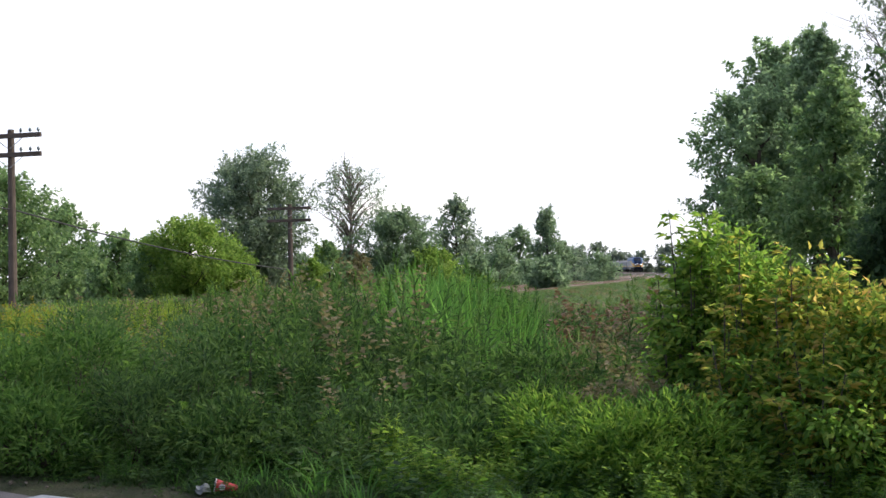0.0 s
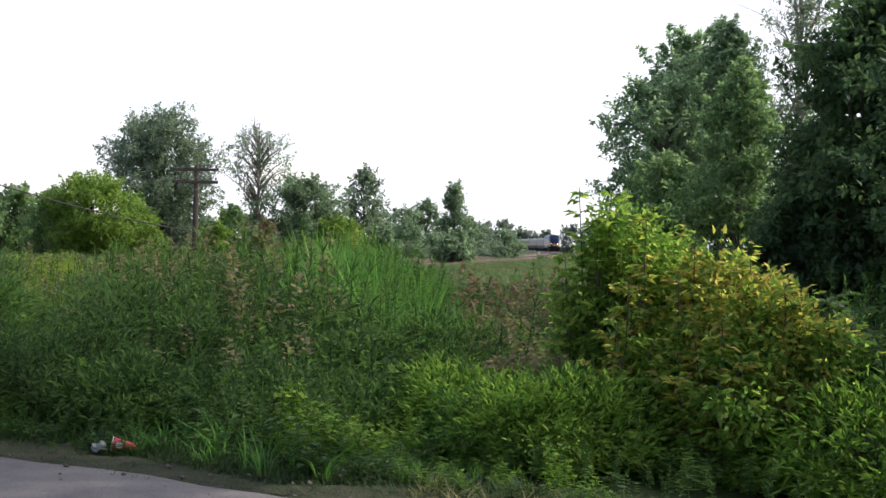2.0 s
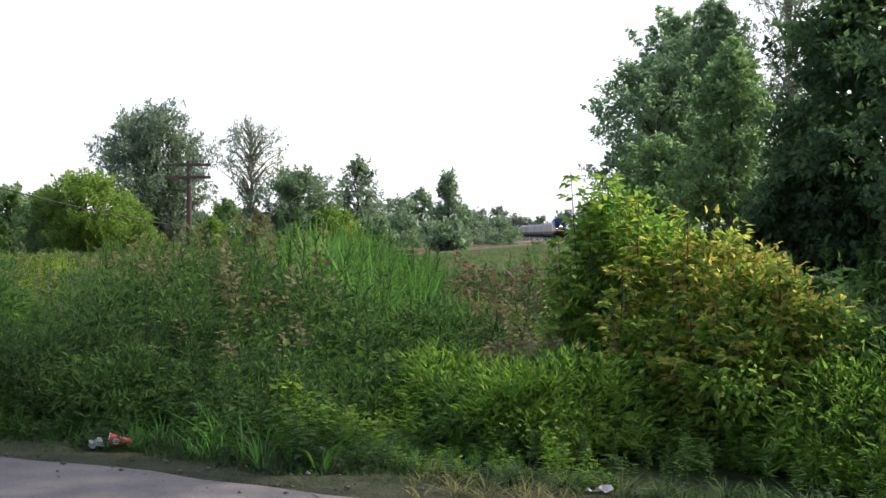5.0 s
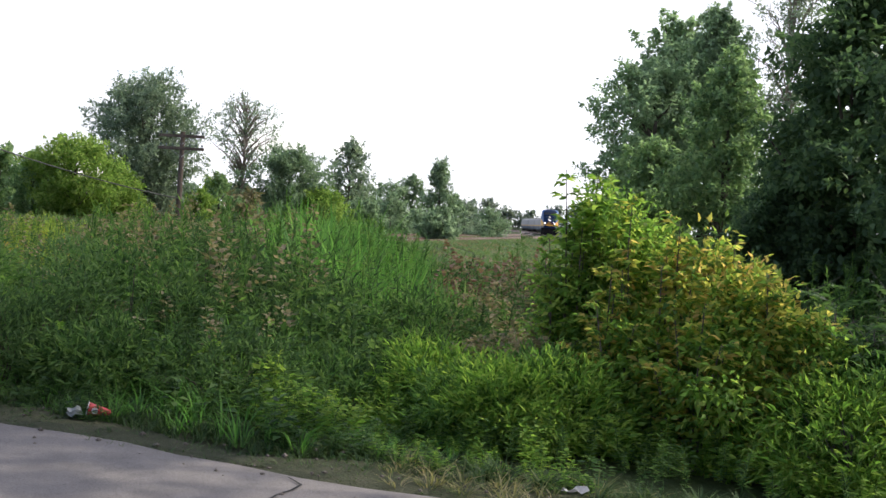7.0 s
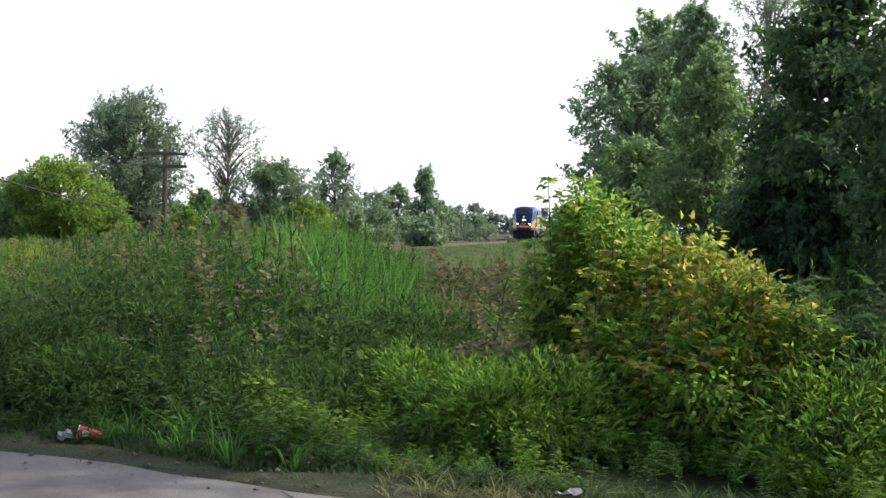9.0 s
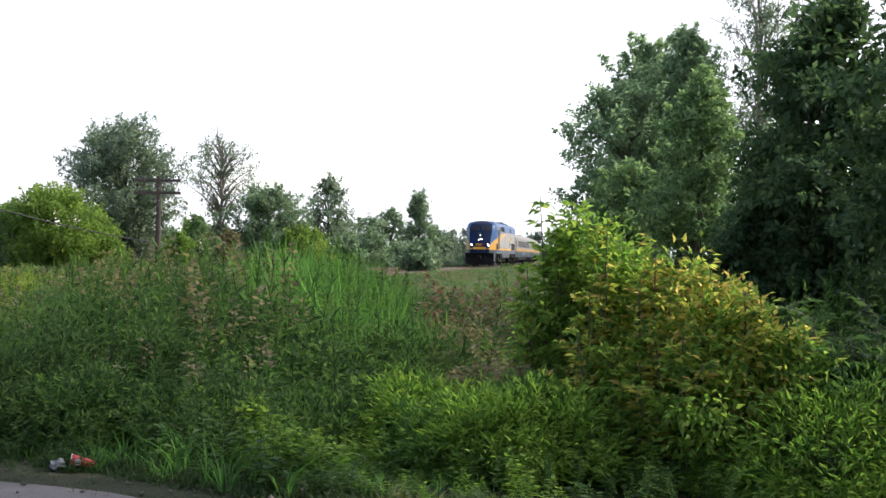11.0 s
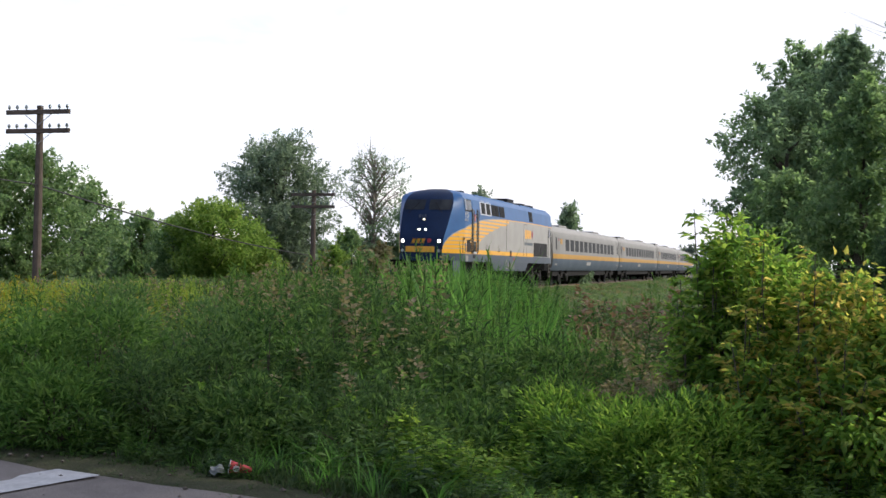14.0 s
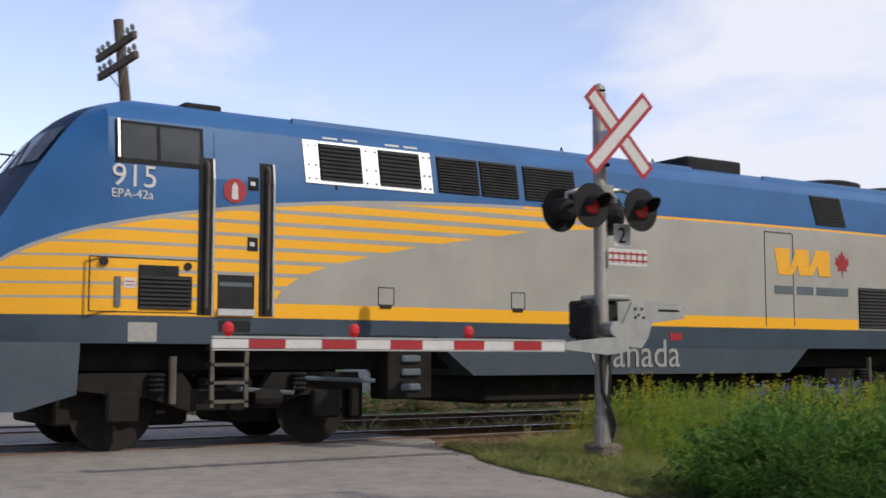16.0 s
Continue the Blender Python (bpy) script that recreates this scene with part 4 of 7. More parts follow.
def coach_ring(u):
    prof = [(-1.30, 0.88), (-1.45, 1.15), (-1.50, 1.58), (-1.50, 1.86), (-1.47, 2.05), (-1.44, 2.78), (-1.40, 3.12), (-1.22, 3.36), (-0.85, 3.52), (-0.4, 3.58), (0, 3.6)]
    return [(u, y, z) for y, z in prof] + [(u, -y, z) for y, z in prof[-2::-1]]


def build_coach():
    co = thing("coach", frame_pose(0, TRACK_V, RAIL_Z), "low grey passenger coach with a gold stripe and dark windows", "train coach", "coaches behind the locomotive")
    L = 25.5
    bm = bmesh.new()
    rings = [[bm.verts.new(p) for p in coach_ring(u)] for u in (0.0, 0.12, 3, 8, 13, 18, 22, L - 0.12, L)]
    for k in (0, -1):
        for v in rings[k]:
            v.co.y *= 0.96
            v.co.z -= 0.03 if v.co.z > 2 else 0
    n = len(rings[0])
    for r0, r1 in zip(rings, rings[1:]):
        for k in range(n - 1):
            f = bm.faces.new((r0[k], r1[k], r1[k + 1], r0[k + 1]))
            zc = sum(v.co.z for v in f.verts) / 4
            f.material_index = 2 if zc < 1.58 else (3 if zc < 1.86 else (0 if zc < 3.1 else 1))
    bm.faces.new(rings[0])
    bm.faces.new(rings[-1][::-1])
    bmesh.ops.recalc_face_normals(bm, faces=bm.faces)
    body = part("body", bm, M_CARGREY, co, "grey shell with a gold waist stripe and slate skirt", True)
    for mt in (M_CARROOF, M_CARBLUE, M_CARGOLD):
        body.data.materials.append(mt)
    body.modifiers.new("edges", "EDGE_SPLIT").split_angle = radians(35)

    def panel(name, x0, x1, z0, z1, mat, label="", out=0.008):
        def yy(z):
            return -float(np.interp(z, [1.15, 1.58, 1.86, 2.05, 2.78, 3.12], [1.45, 1.5, 1.5, 1.47, 1.44, 1.40])) - out
        b = bmesh.new()
        v = [b.verts.new((x, yy(z), z)) for x, z in ((x0, z0), (x1, z0), (x1, z1), (x0, z1))]
        w = [b.verts.new((q.co.x, q.co.y + out + 0.02, q.co.z)) for q in v]
        b.faces.new(v)
        for i in range(4):
            b.faces.new((v[i], w[i], w[(i + 1) % 4], v[(i + 1) % 4]))
        bmesh.ops.recalc_face_normals(b, faces=b.faces)
        return part(name, b, mat, co, label)
    x = 3.7
    for i in range(12):
        panel("window", x, x + 1.15, 2.07, 2.76, M_CARGLASS, "dark tinted window")
        x += 1.62
    for x in (0.55, L - 1.15):
        panel("door", x, x + 0.65, 1.2, 3.0, M_CARGREY, "grey end door", 0.012)
        panel("door_window", x + 0.17, x + 0.47, 2.1, 2.8, M_CARGLASS, "dark door window", 0.016)
    panel("emblem_bar", 2.1, 2.7, 2.45, 2.75, M_CARGOLD, "gold emblem")
    panel("emblem_mark", 1.5, 1.7, 2.6, 2.75, M_RED, "small red emblem")
    panel("lettering_bar", 11.0, 12.6, 1.22, 1.44, M_CARROOF, "pale bar of lettering on the skirt")
    for x in (5.5, 18.0):
        part("roof_unit", box(x, x + 2.4, -0.7, 0.7, 3.52, 3.68, 0.04), M_CARROOF, co, "low roof ventilation unit")
    for x in (0.75, 1.0):
        part("roof_vent", box(x, x + 0.16, -1.1, 1.1, 3.34, 3.52, 0.02), M_UNDER, co)
    part("gangway", box(-0.4, 0.02, -0.95, 0.95, 0.9, 3.3, 0.04), M_UNDER, co, "dark flexible gangway")
    part("underframe", box(1.0, L - 1.0, -1.2, 1.2, 0.55, 0.95, 0.03), M_UNDER, co, "dark underframe equipment")
    bogie(co, 4.0, 2.6, 0.42)
    bogie(co, L - 4.0, 2.6, 0.42)
    return co


LOCO = build_locomotive()
n_loco_wheels = len(WHEELS)
COACHES = [build_coach()]
for k in range(4):
    COACHES.append(copy_thing(COACHES[0], frame_pose(0, TRACK_V, RAIL_Z)))


# ---- crossing signal, poles, hut, litter ----
M_SHEDWALL = surface("aluminium_siding", (0.27, 0.275, 0.28), (0.35, 0.355, 0.355), 1.3, 0.5, 0.35, 30, 0.08)
M_REDLENS = surface("red_lens", (0.12, 0.006, 0.008), (0.19, 0.01, 0.012), 9, 0.15)
M_REDGLOW = glow("red_lamp", (0.45, 0.015, 0.018), 0.02)
M_REDSPOT = glow("red_lamp_lit", (0.40, 0.006, 0.012), 0.12)


def build_signal():
    base_z = 0.38
    sg = thing("crossing_signal", frame_pose(9.2, 10.6, base_z), "railway crossing signal with crossbuck, red flashers and lowered gate", "crossing signal")
    part("mast", lathe([(0.085, 0), (0.085, 0.3), (0.085, 0.31), (0.08, 4.33), (0.05, 4.36)], sides=16), M_MASTPAINT, sg, "silver painted steel mast", True)
    part("mast_cap", lathe([(0.05, 4.36), (0.085, 4.37), (0.06, 4.43), (0.01, 4.46)], sides=12), M_MASTPAINT, sg)
    part("foundation", box(-0.17, 0.17, -0.17, 0.17, -0.35, 0.20, 0.03), M_BALLAST, sg, "weathered concrete foundation block")
    part("junction_base", lathe([(0.10, 0.14), (0.10, 0.5), (0.075, 0.52)], sides=12), M_MASTPAINT, sg)
    # crossbuck, facing the road users
    cb = part("crossbuck_bracket", box(-0.06, 0.06, -0.33, 0.0, 3.72, 3.86, 0.01), M_GALV, sg)
    for s in (-1, 1):
        for w, l, y, mat, nm in ((0.115, 0.635, -0.35, M_RED, "crossbuck_blade"), (0.066, 0.586, -0.354, M_WHITE, "crossbuck_face")):
            b = bmesh.new()
            a = radians(45) * s
            off = 0.004 if s > 0 else 0.0
            pts = [(l, w), (-l, w), (-l, -w), (l, -w)]
            add_prism(b, [(x * math.cos(a) - z * math.sin(a), 3.8 + x * math.sin(a) + z * math.cos(a)) for x, z in pts], y - off * 2.2, y - off * 2.2 + 0.004)
            part(nm, b, mat, sg, "white blade with a red border" if nm.endswith("blade") else "")
    for z in (3.45, 4.15):
        part("clamp", box(-0.09, 0.09, -0.09, 0.09, z, z + 0.04, 0.01), M_BLACK, sg)
    # flashers
    def flasher(x, y, s):
        z = 2.93
        disc = part("flasher", lathe([(0.26, y), (0.26, y - s * 0.012), (0.11, y - s * 0.02)] if s > 0 else [(0.11, y + 0.02), (0.26, y + 0.012), (0.26, y)], (x, 0, z), "y", 28), M_BLACK, sg, "black round background of a flasher", False)
        part("housing", lathe([(0.05, y + s * 0.2), (0.13, y + s * 0.14), (0.15, y)] if s > 0 else [(0.15, y), (0.13, y - 0.14), (0.05, y - 0.2)], (x, 0, z), "y", 16), M_BLACK, disc)
        part("lens", lathe([(0.105, y - s * 0.022), (0.09, y - s * 0.04), (0.01, y - s * 0.05)] if s > 0 else [(0.01, y + 0.05), (0.09, y + 0.04), (0.105, y + 0.022)], (x, 0, z), "y", 16), M_REDGLOW if s > 0 else M_REDLENS, disc, "red lens")
        hood = bmesh.new()
        prev = None
        for k in range(13):
            a = radians(-10 + 200 * k / 12)
            ln = 0.30 * (0.45 + 0.55 * math.sin(radians(180 * k / 12)))
            row = [hood.verts.new((x + r * math.cos(a), yy, z + r * math.sin(a))) for r, yy in ((0.125, y - s * 0.01), (0.12, y - s * ln), (0.108, y - s * ln), (0.11, y - s * 0.01))]
            if prev:
                for q in range(3):
                    hood.faces.new((prev[q], prev[q + 1], row[q + 1], row[q]))
            prev = row
        bmesh.ops.recalc_face_normals(hood, faces=hood.faces)
        part("hood", hood, M_BLACK, disc, "black visor over the lens")
    for x in (-0.38, 0.38):
        flasher(x, -0.28, 1)
        flasher(x, 0.28, -1)
        part("flasher_arm", tube([(0, -0.1, 3.15), (x * 0.6, -0.12, 3.17), (x, -0.16, 3.12), (x, -0.18, 2.98)], 0.028, 8), M_GALV, sg)
        part("flasher_arm", tube([(0, 0.1, 3.15), (x * 0.6, 0.12, 3.17), (x, 0.16, 3.12), (x, 0.18, 2.98)], 0.028, 8), M_GALV, sg)
    part("arm_hub", box(-0.11, 0.11, -0.14, 0.14, 3.08, 3.22, 0.02), M_MASTPAINT, sg)
    # number and track plates
    part("number_plate", box(0.12, 0.38, -0.105, -0.095, 2.50, 2.77, 0.003), M_WHITE, sg, "white plate with the number of tracks")
    lettering("number", "2", 0.26, pose(0.175, -0.108, 2.545, 90, 0, 0), M_BLACK, sg)
    tp = part("track_plate", box(0.02, 0.62, -0.125, -0.115, 2.27, 2.47, 0.003), M_WHITE, sg, "white plate with a red track symbol")
    for z in (2.325, 2.405):
        part("track_bar", box(0.02, 0.62, -0.13, -0.126, z, z + 0.02), M_RED, tp)
    for i in range(6):
        part("track_bar", box(0.07 + i * 0.095, 0.085 + i * 0.095, -0.131, -0.1262, 2.30, 2.44), M_RED, tp)
    # gate mechanism
    gm = part("gate_mechanism", box(-0.22, 0.30, 0.02, 0.36, 1.42, 1.86, 0.03), M_BLACK, sg, "black gate mechanism housing")
    part("mechanism_lid", box(-0.05, 0.42, -0.06, 0.34, 1.86, 1.93, 0.02), M_GALV, gm, "galvanised lid")
    part("mechanism_side", box(-0.26, -0.16, -0.14, 0.1, 1.40, 1.80, 0.02), M_BLACK, gm)
    plate = [(-0.1, 1.34), (0.45, 1.30), (0.55, 1.42), (0.62, 1.60), (1.15, 1.66), (1.18, 1.84), (0.62, 1.86), (0.30, 1.84), (0.16, 1.6)]
    arm = part("counterweight_arm", prism(plate, -0.20, -0.17), M_GALV, sg, "galvanised counterweight bracket")
    part("counterweight_arm", prism([(x, z) for x, z in plate], 0.44, 0.47), M_GALV, sg, "galvanised counterweight bracket")
    for x, z in ((0.35, 1.76), (0.45, 1.76), (0.4, 1.69), (0.48, 1.66), (0.35, 1.66)):
        part("hole", lathe([(0.018, -0.207), (0.018, -0.196)], (x, 0, z), "y", 8), M_BLACK, arm)
    part("slot", box(0.72, 1.05, -0.207, -0.196, 1.74, 1.765), M_BLACK, arm)
    part("pivot", lathe([(0.09, -0.26), (0.09, 0.5)], (0.0, 0, 1.52), "y", 14), M_GALV, sg)
    # gate arm over the near half of the road
    y0, y1, z0, z1 = -0.24, -0.20, 1.265, 1.37
    part("arm_butt", prism([(-0.12, 1.22), (0.2, 1.26), (0.2, 1.42), (-0.12, 1.42), (-0.75, z1 - 0.01), (-0.75, z0 + 0.01)], y0 - 0.01, y1 + 0.01), M_GALV, sg, "galvanised adapter at the arm's root")
    x = -0.75
    for i, L in enumerate([0.33] + [0.39] * 9 + [0.36]):
        taper = 0.012 * i / 10
        part("gate_arm", box(x - L, x, y0, y1, z0 + taper, z1 - taper), M_WHITE if i % 2 == 0 else M_RED, sg, "white length of the gate arm" if i % 2 == 0 else "red length of the gate arm")
        x -= L
    part("arm_top_rail", box(x, -0.75, y0 - 0.006, y1 + 0.006, 1.368, 1.388), M_GALV, sg, "thin pale rail along the arm's top")
    part("arm_bottom_rail", box(x, -0.75, y0 - 0.006, y1 + 0.006, 1.252, 1.268), M_GALV, sg, "thin pale rail under the arm")
    for xx in (-2.05, -3.44, -4.79):
        lb = part("arm_lamp", lathe([(0.03, 1.385), (0.04, 1.41), (0.054, 1.43), (0.052, 1.485), (0.036, 1.51), (0.012, 1.525)], (xx, -0.22, 0), "z", 12), M_REDSPOT, sg, "red lamp on the gate arm")
        part("lamp_cable", tube([(xx, -0.22, 1.40), (xx + 0.4, -0.22, 1.407), (xx + 1.0, -0.22, 1.397)], 0.008, 5), M_BLACK, lb)
    part("cable", tube([(-0.08, -0.1, 1.36), (-0.13, -0.13, 1.15), (-0.10, -0.12, 0.8), (0.02, -0.13, 0.55), (0.1, -0.1, 0.4), (0.08, -0.05, 0.2)], 0.025, 7), M_BLACK, sg, "black cable hanging down the mast")
    part("cable", tube([(0.02, -0.11, 1.33), (0.0, -0.14, 1.0), (-0.03, -0.13, 0.6), (0.06, -0.12, 0.3)], 0.018, 7), M_BLACK, sg)


def build_pole(u, v, top, arms, label, lean=0.0, low=False):
    zg = float(ground_z(u, v)) - 0.1
    h = top - zg
    pl = thing("telegraph_pole", frame_pose(u, v, zg), label, "telegraph pole", "telegraph poles along the line")
    pl.rotation_mode = "XYZ"
    pl.rotation_euler.y += radians(lean)
    part("pole", tube([(0, 0, 0), (0.01, 0, h * 0.5), (0, 0, h)], [0.15, 0.13, 0.105], 10), M_POLE, pl, "weathered brown timber pole")
    for k in range(arms):
        z = h - 0.58 - 0.40 * k if low else h - 0.22 - 0.62 * k
        arm = part("crossarm", box(-0.16, -0.06, -1.2, 1.2, z - 0.075, z + 0.075, 0.008), M_POLE, pl, "timber crossarm with insulators")
        for y in (-1.1, -0.8, -0.45, 0.45, 0.8, 1.1):
            part("insulator", lathe([(0.015, z + 0.05), (0.015, z + 0.12), (0.045, z + 0.12), (0.05, z + 0.17), (0.035, z + 0.22), (0.01, z + 0.24)], (-0.11, y, 0), "z", 8), M_INSUL, arm)
        for s in (-1, 1):
            part("brace", tube([(-0.11, s * 0.55, z - 0.04), (-0.11, s * 0.03, z - 0.42)], 0.014, 5), M_GALV, arm)
    if low:
        arm = part("crossarm", box(-0.16, -0.06, -1.5, 1.5, h - 3.6, h - 3.46, 0.008), M_POLE, pl, "lower timber crossarm")
        for y in (-1.4, -0.9, 0.9, 1.4):
            part("insulator", lathe([(0.02, h - 3.47), (0.05, h - 3.4), (0.05, h - 3.34), (0.01, h - 3.28)], (-0.11, y, 0), "z", 8), M_INSUL, arm)
        for s in (-1, 1):
            part("brace", tube([(-0.11, s * 0.9, h - 3.6), (-0.11, s * 0.05, h - 4.6)], 0.03, 5), M_POLE, arm)
    return pl


def build_wire(a, b, sag, label, r=0.022):
    a, b = Vector(a), Vector(b)
    pts = [a.lerp(b, k / 16) - Vector((0, 0, sag * 4 * (k / 16) * (1 - k / 16))) for k in range(17)]
    tagged(part("overhead_wire", tube(pts, r, 5), M_WIRE), label, "cable", "overhead wires")


def build_hut():
    hut = thing("signal_hut", frame_pose(17.85, 29.57, 0.3), "grey metal signal hut with a pyramid roof and round vent", "signal hut")
    part("wall", box(-1.15, 1.15, -1.12, 1.12, 0, 2.62, 0.02), M_SHEDWALL, hut, "grey sheet metal walls")
    part("floor_frame", box(-1.2, 1.2, -1.17, 1.17, -0.3, 0.05, 0.02), M_CONCRETE, hut)
    for x in (-1.15, 0.55, 1.15):
        part("wall_seam", box(x - 0.03, x + 0.03, -1.145, -1.115, 0.02, 2.6), M_GALV, hut)
    for y in (-0.42, 0.42):
        part("wall_seam", box(-1.175, -1.145, y - 0.03, y + 0.03, 0.02, 2.6), M_GALV, hut)
    part("door", box(-1.18, -1.15, -0.40, 0.40, 0.1, 2.2, 0.005), M_SHEDWALL, hut, "plain metal door")
    bm = bmesh.new()
    lo = [bm.verts.new(p) for p in ((-1.3, -1.27, 2.60), (1.3, -1.27, 2.60), (1.3, 1.27, 2.60), (-1.3, 1.27, 2.60))]
    mid = [bm.verts.new((p.co.x, p.co.y, 2.68)) for p in lo]
    top = [bm.verts.new(p) for p in ((-0.15, -0.12, 3.10), (0.15, -0.12, 3.10), (0.15, 0.12, 3.10), (-0.15, 0.12, 3.10))]
    bm.faces.new(lo[::-1])
    bm.faces.new(top)
    for q0, q1 in ((lo, mid), (mid, top)):
        for i in range(4):
            bm.faces.new((q0[i], q0[(i + 1) % 4], q1[(i + 1) % 4], q1[i]))
    part("roof", bm, M_GALV, hut, "pale pyramid roof of sheet metal")
    part("roof_vent", lathe([(0.14, 3.05), (0.14, 3.28), (0.22, 3.30), (0.22, 3.40), (0.15, 3.46), (0.02, 3.48)], sides=16), M_GALV, hut, "round metal roof vent")
    part("notice", box(-0.10, 0.1, -1.145, -1.122, 2.2, 2.32), M_WHITE, hut)
    part("lamp", lathe([(0.05, -1.55), (0.12, -1.5), (0.12, -1.4)], (-1.2, 0, 2.45), "y", 10), M_GALV, hut)


def build_litter():
    p = uv(7.4, 3.72)
    z = float(ground_z(0, 3.72)) + 0.045
    cup = thing("paper_cup", pose(p.x + 0.05, p.y + 0.02, z + 0.01, 0, -80, 10), "crushed red paper cup lying on the verge", "cup")
    M_CUP = surface("cup_card", (0.36, 0.018, 0.026), (0.46, 0.03, 0.04), 20, 0.5, 0, 80, 0.1)
    b = lathe([(0.03, -0.075), (0.044, 0.07), (0.046, 0.075), (0.042, 0.077), (0.028, -0.07)], sides=18)
    for v in b.verts:
        v.co.x *= 0.8 + 0.2 * math.sin(v.co.z * 30)
    part("body", b, M_CUP, cup, "red printed card")
    part("rim", lathe([(0.046, 0.073), (0.049, 0.077), (0.046, 0.082), (0.042, 0.08)], sides=18), M_WHITE, cup)
    part("print", lathe([(0.022, -0.045), (0.022, -0.036)], (0.0, 0, 0.03), "y", 12), M_WHITE, cup, "round white print")
    M_LID = surface("lid_plastic", (0.11, 0.12, 0.115), (0.18, 0.19, 0.18), 25, 0.35, 0, 60, 0.1)
    lid = thing("cup_lid", pose(p.x - 0.10, p.y - 0.03, z, 10, -8, 0), "crumpled clear plastic lid beside the cup", "lid")
    b = lathe([(0.02, 0.03), (0.045, 0.025), (0.05, 0.0), (0.055, -0.004)], sides=14)
    for v in b.verts:
        v.co.z += 0.01 * math.sin(v.co.x * 90)
    part("lid_shell", b, M_LID, lid)
    for u, v, w, t in ((7.05, 0.45, 0.11, 20),):
        q = uv(u, v)
        b = bmesh.new()
        for i in range(4):
            for j in range(3):
                b.verts.new(((i - 1.5) * w / 2, (j - 1) * w / 4, 0.02 * math.sin(i * 2.1 + j * 1.7)))
        b.verts.ensure_lookup_table()
        for i in range(3):
            for j in range(2):
                b.faces.new([b.verts[k] for k in (i * 3 + j, i * 3 + 3 + j, i * 3 + 4 + j, i * 3 + 1 + j)])
        bmesh.ops.solidify(b, geom=b.faces[:], thickness=0.004)
        o = part("litter_scrap", b, M_WHITE)
        o.matrix_world = pose(q.x, q.y, float(ground_z(u, v)) + 0.055, 0, 0, t)
        tagged(o, "scrap of white paper litter on the gravel", "litter")


build_signal()
build_pole(8.6, 24.0, 8.65, 2, "tall leaning telegraph pole with three crossarms", -6.5, True)
build_pole(33.5, 24.0, 6.55, 2, "weathered telegraph pole with two crossarms")
build_pole(56.5, 24.0, 5.25, 2, "far telegraph pole with two crossarms in front of trees")
build_wire(uv(-30, 24, 7.4), uv(7.6, 24, 5.5), 0.3, "dark overhead wire between poles")
build_wire(uv(7.6, 24, 5.45), uv(33.5, 24, 3.95), 0.25, "dark overhead wire between poles")
build_wire(uv(33.5, 24, 3.95), uv(56.5, 24, 1.9), 0.25, "thick grey cable bundle between poles", 0.028)
build_wire(uv(-30, 24.6, 6.0), uv(13.0, 26.0, 2.2), 0.5, "slack black cable coming down to the hut")
build_hut()
build_litter()
_p = polar(34.4, 92)
post = tagged(part("signal_post", tube([(0, 0, 0), (0, 0, 9.0)], [0.09, 0.06], 8), M_POLE), "thin dark post standing beyond the trees", "post")
post.matrix_world = pose(_p.x, _p.y, -0.7)

# ---- trees, bushes, weeds ----
RNG = np.random.default_rng(11)


def unit(a):
    return a / np.maximum(np.linalg.norm(a, axis=-1, keepdims=True), 1e-6)


def leaf_arrays(P, D, L, W, droop=0.15, fold=0.2):
    """Folded pointed leaves at P along D. Returns vertices and triangles."""
    n = len(P)
    N = unit(RNG.normal(size=(n, 3)) * 0.55 + np.array([0, 0, 1.0]))
    S = unit(np.cross(D, N))
    N = np.cross(S, D)
    L, W = np.broadcast_to(L, n)[:, None], np.broadcast_to(W, n)[:, None]
    mid = P + D * L * 0.42 - N * W * fold
    V = np.stack([P, mid + S * W / 2 + N * W * fold * 1.6, P + D * L - N * L * droop, mid - S * W / 2 + N * W * fold * 1.6], 1).reshape(-1, 3)
    i = np.arange(n)[:, None] * 4
    F = np.concatenate([i + np.array([0, 1, 2]), i + np.array([0, 2, 3])], 1).reshape(-1, 3)
    return V, F


def join(*vf):
    V, F, k = [], [], 0
    for v, f in vf:
        V.append(v)
        F.append(f + k)
        k += len(v)
    return np.concatenate(V), np.concatenate(F)


# dark foliage of the roadside trees, their shade included in the green
GREEN_DARK_SHADED = leaf_mat("leaf_dark_shaded", [(0.046, 0.088, 0.036), (0.074, 0.134, 0.050), (0.122, 0.196, 0.068)], 0.58)
# mid, grey, far, wood and distant greens are lifted paler as painted haze
GREEN_MID = leaf_mat("leaf_mid", [(0.098, 0.172, 0.068), (0.172, 0.275, 0.100), (0.255, 0.355, 0.142)], 0.64)
GREEN_GREY_HAZE = leaf_mat("leaf_grey_haze", [(0.120, 0.175, 0.105), (0.180, 0.245, 0.148), (0.255, 0.320, 0.200)], 0.68)
GREEN_LIME = leaf_mat("leaf_lime", [(0.105, 0.190, 0.034), (0.180, 0.290, 0.052), (0.265, 0.355, 0.080)], 0.68)
SAPLING_GREEN = leaf_mat("leaf_sapling", [(0.095, 0.195, 0.030), (0.155, 0.290, 0.044), (0.225, 0.350, 0.054), (0.320, 0.390, 0.070)], 0.7, spread=1.0)
GREEN_BUSH = leaf_mat("leaf_bush", [(0.075, 0.165, 0.030), (0.170, 0.285, 0.045), (0.320, 0.380, 0.062), (0.470, 0.420, 0.085), (0.520, 0.320, 0.110)], 0.72, spread=0.95)
PURPLE_LEAF = leaf_mat("leaf_purple", [(0.020, 0.010, 0.014), (0.040, 0.018, 0.022), (0.06, 0.03, 0.03)], 0.3)
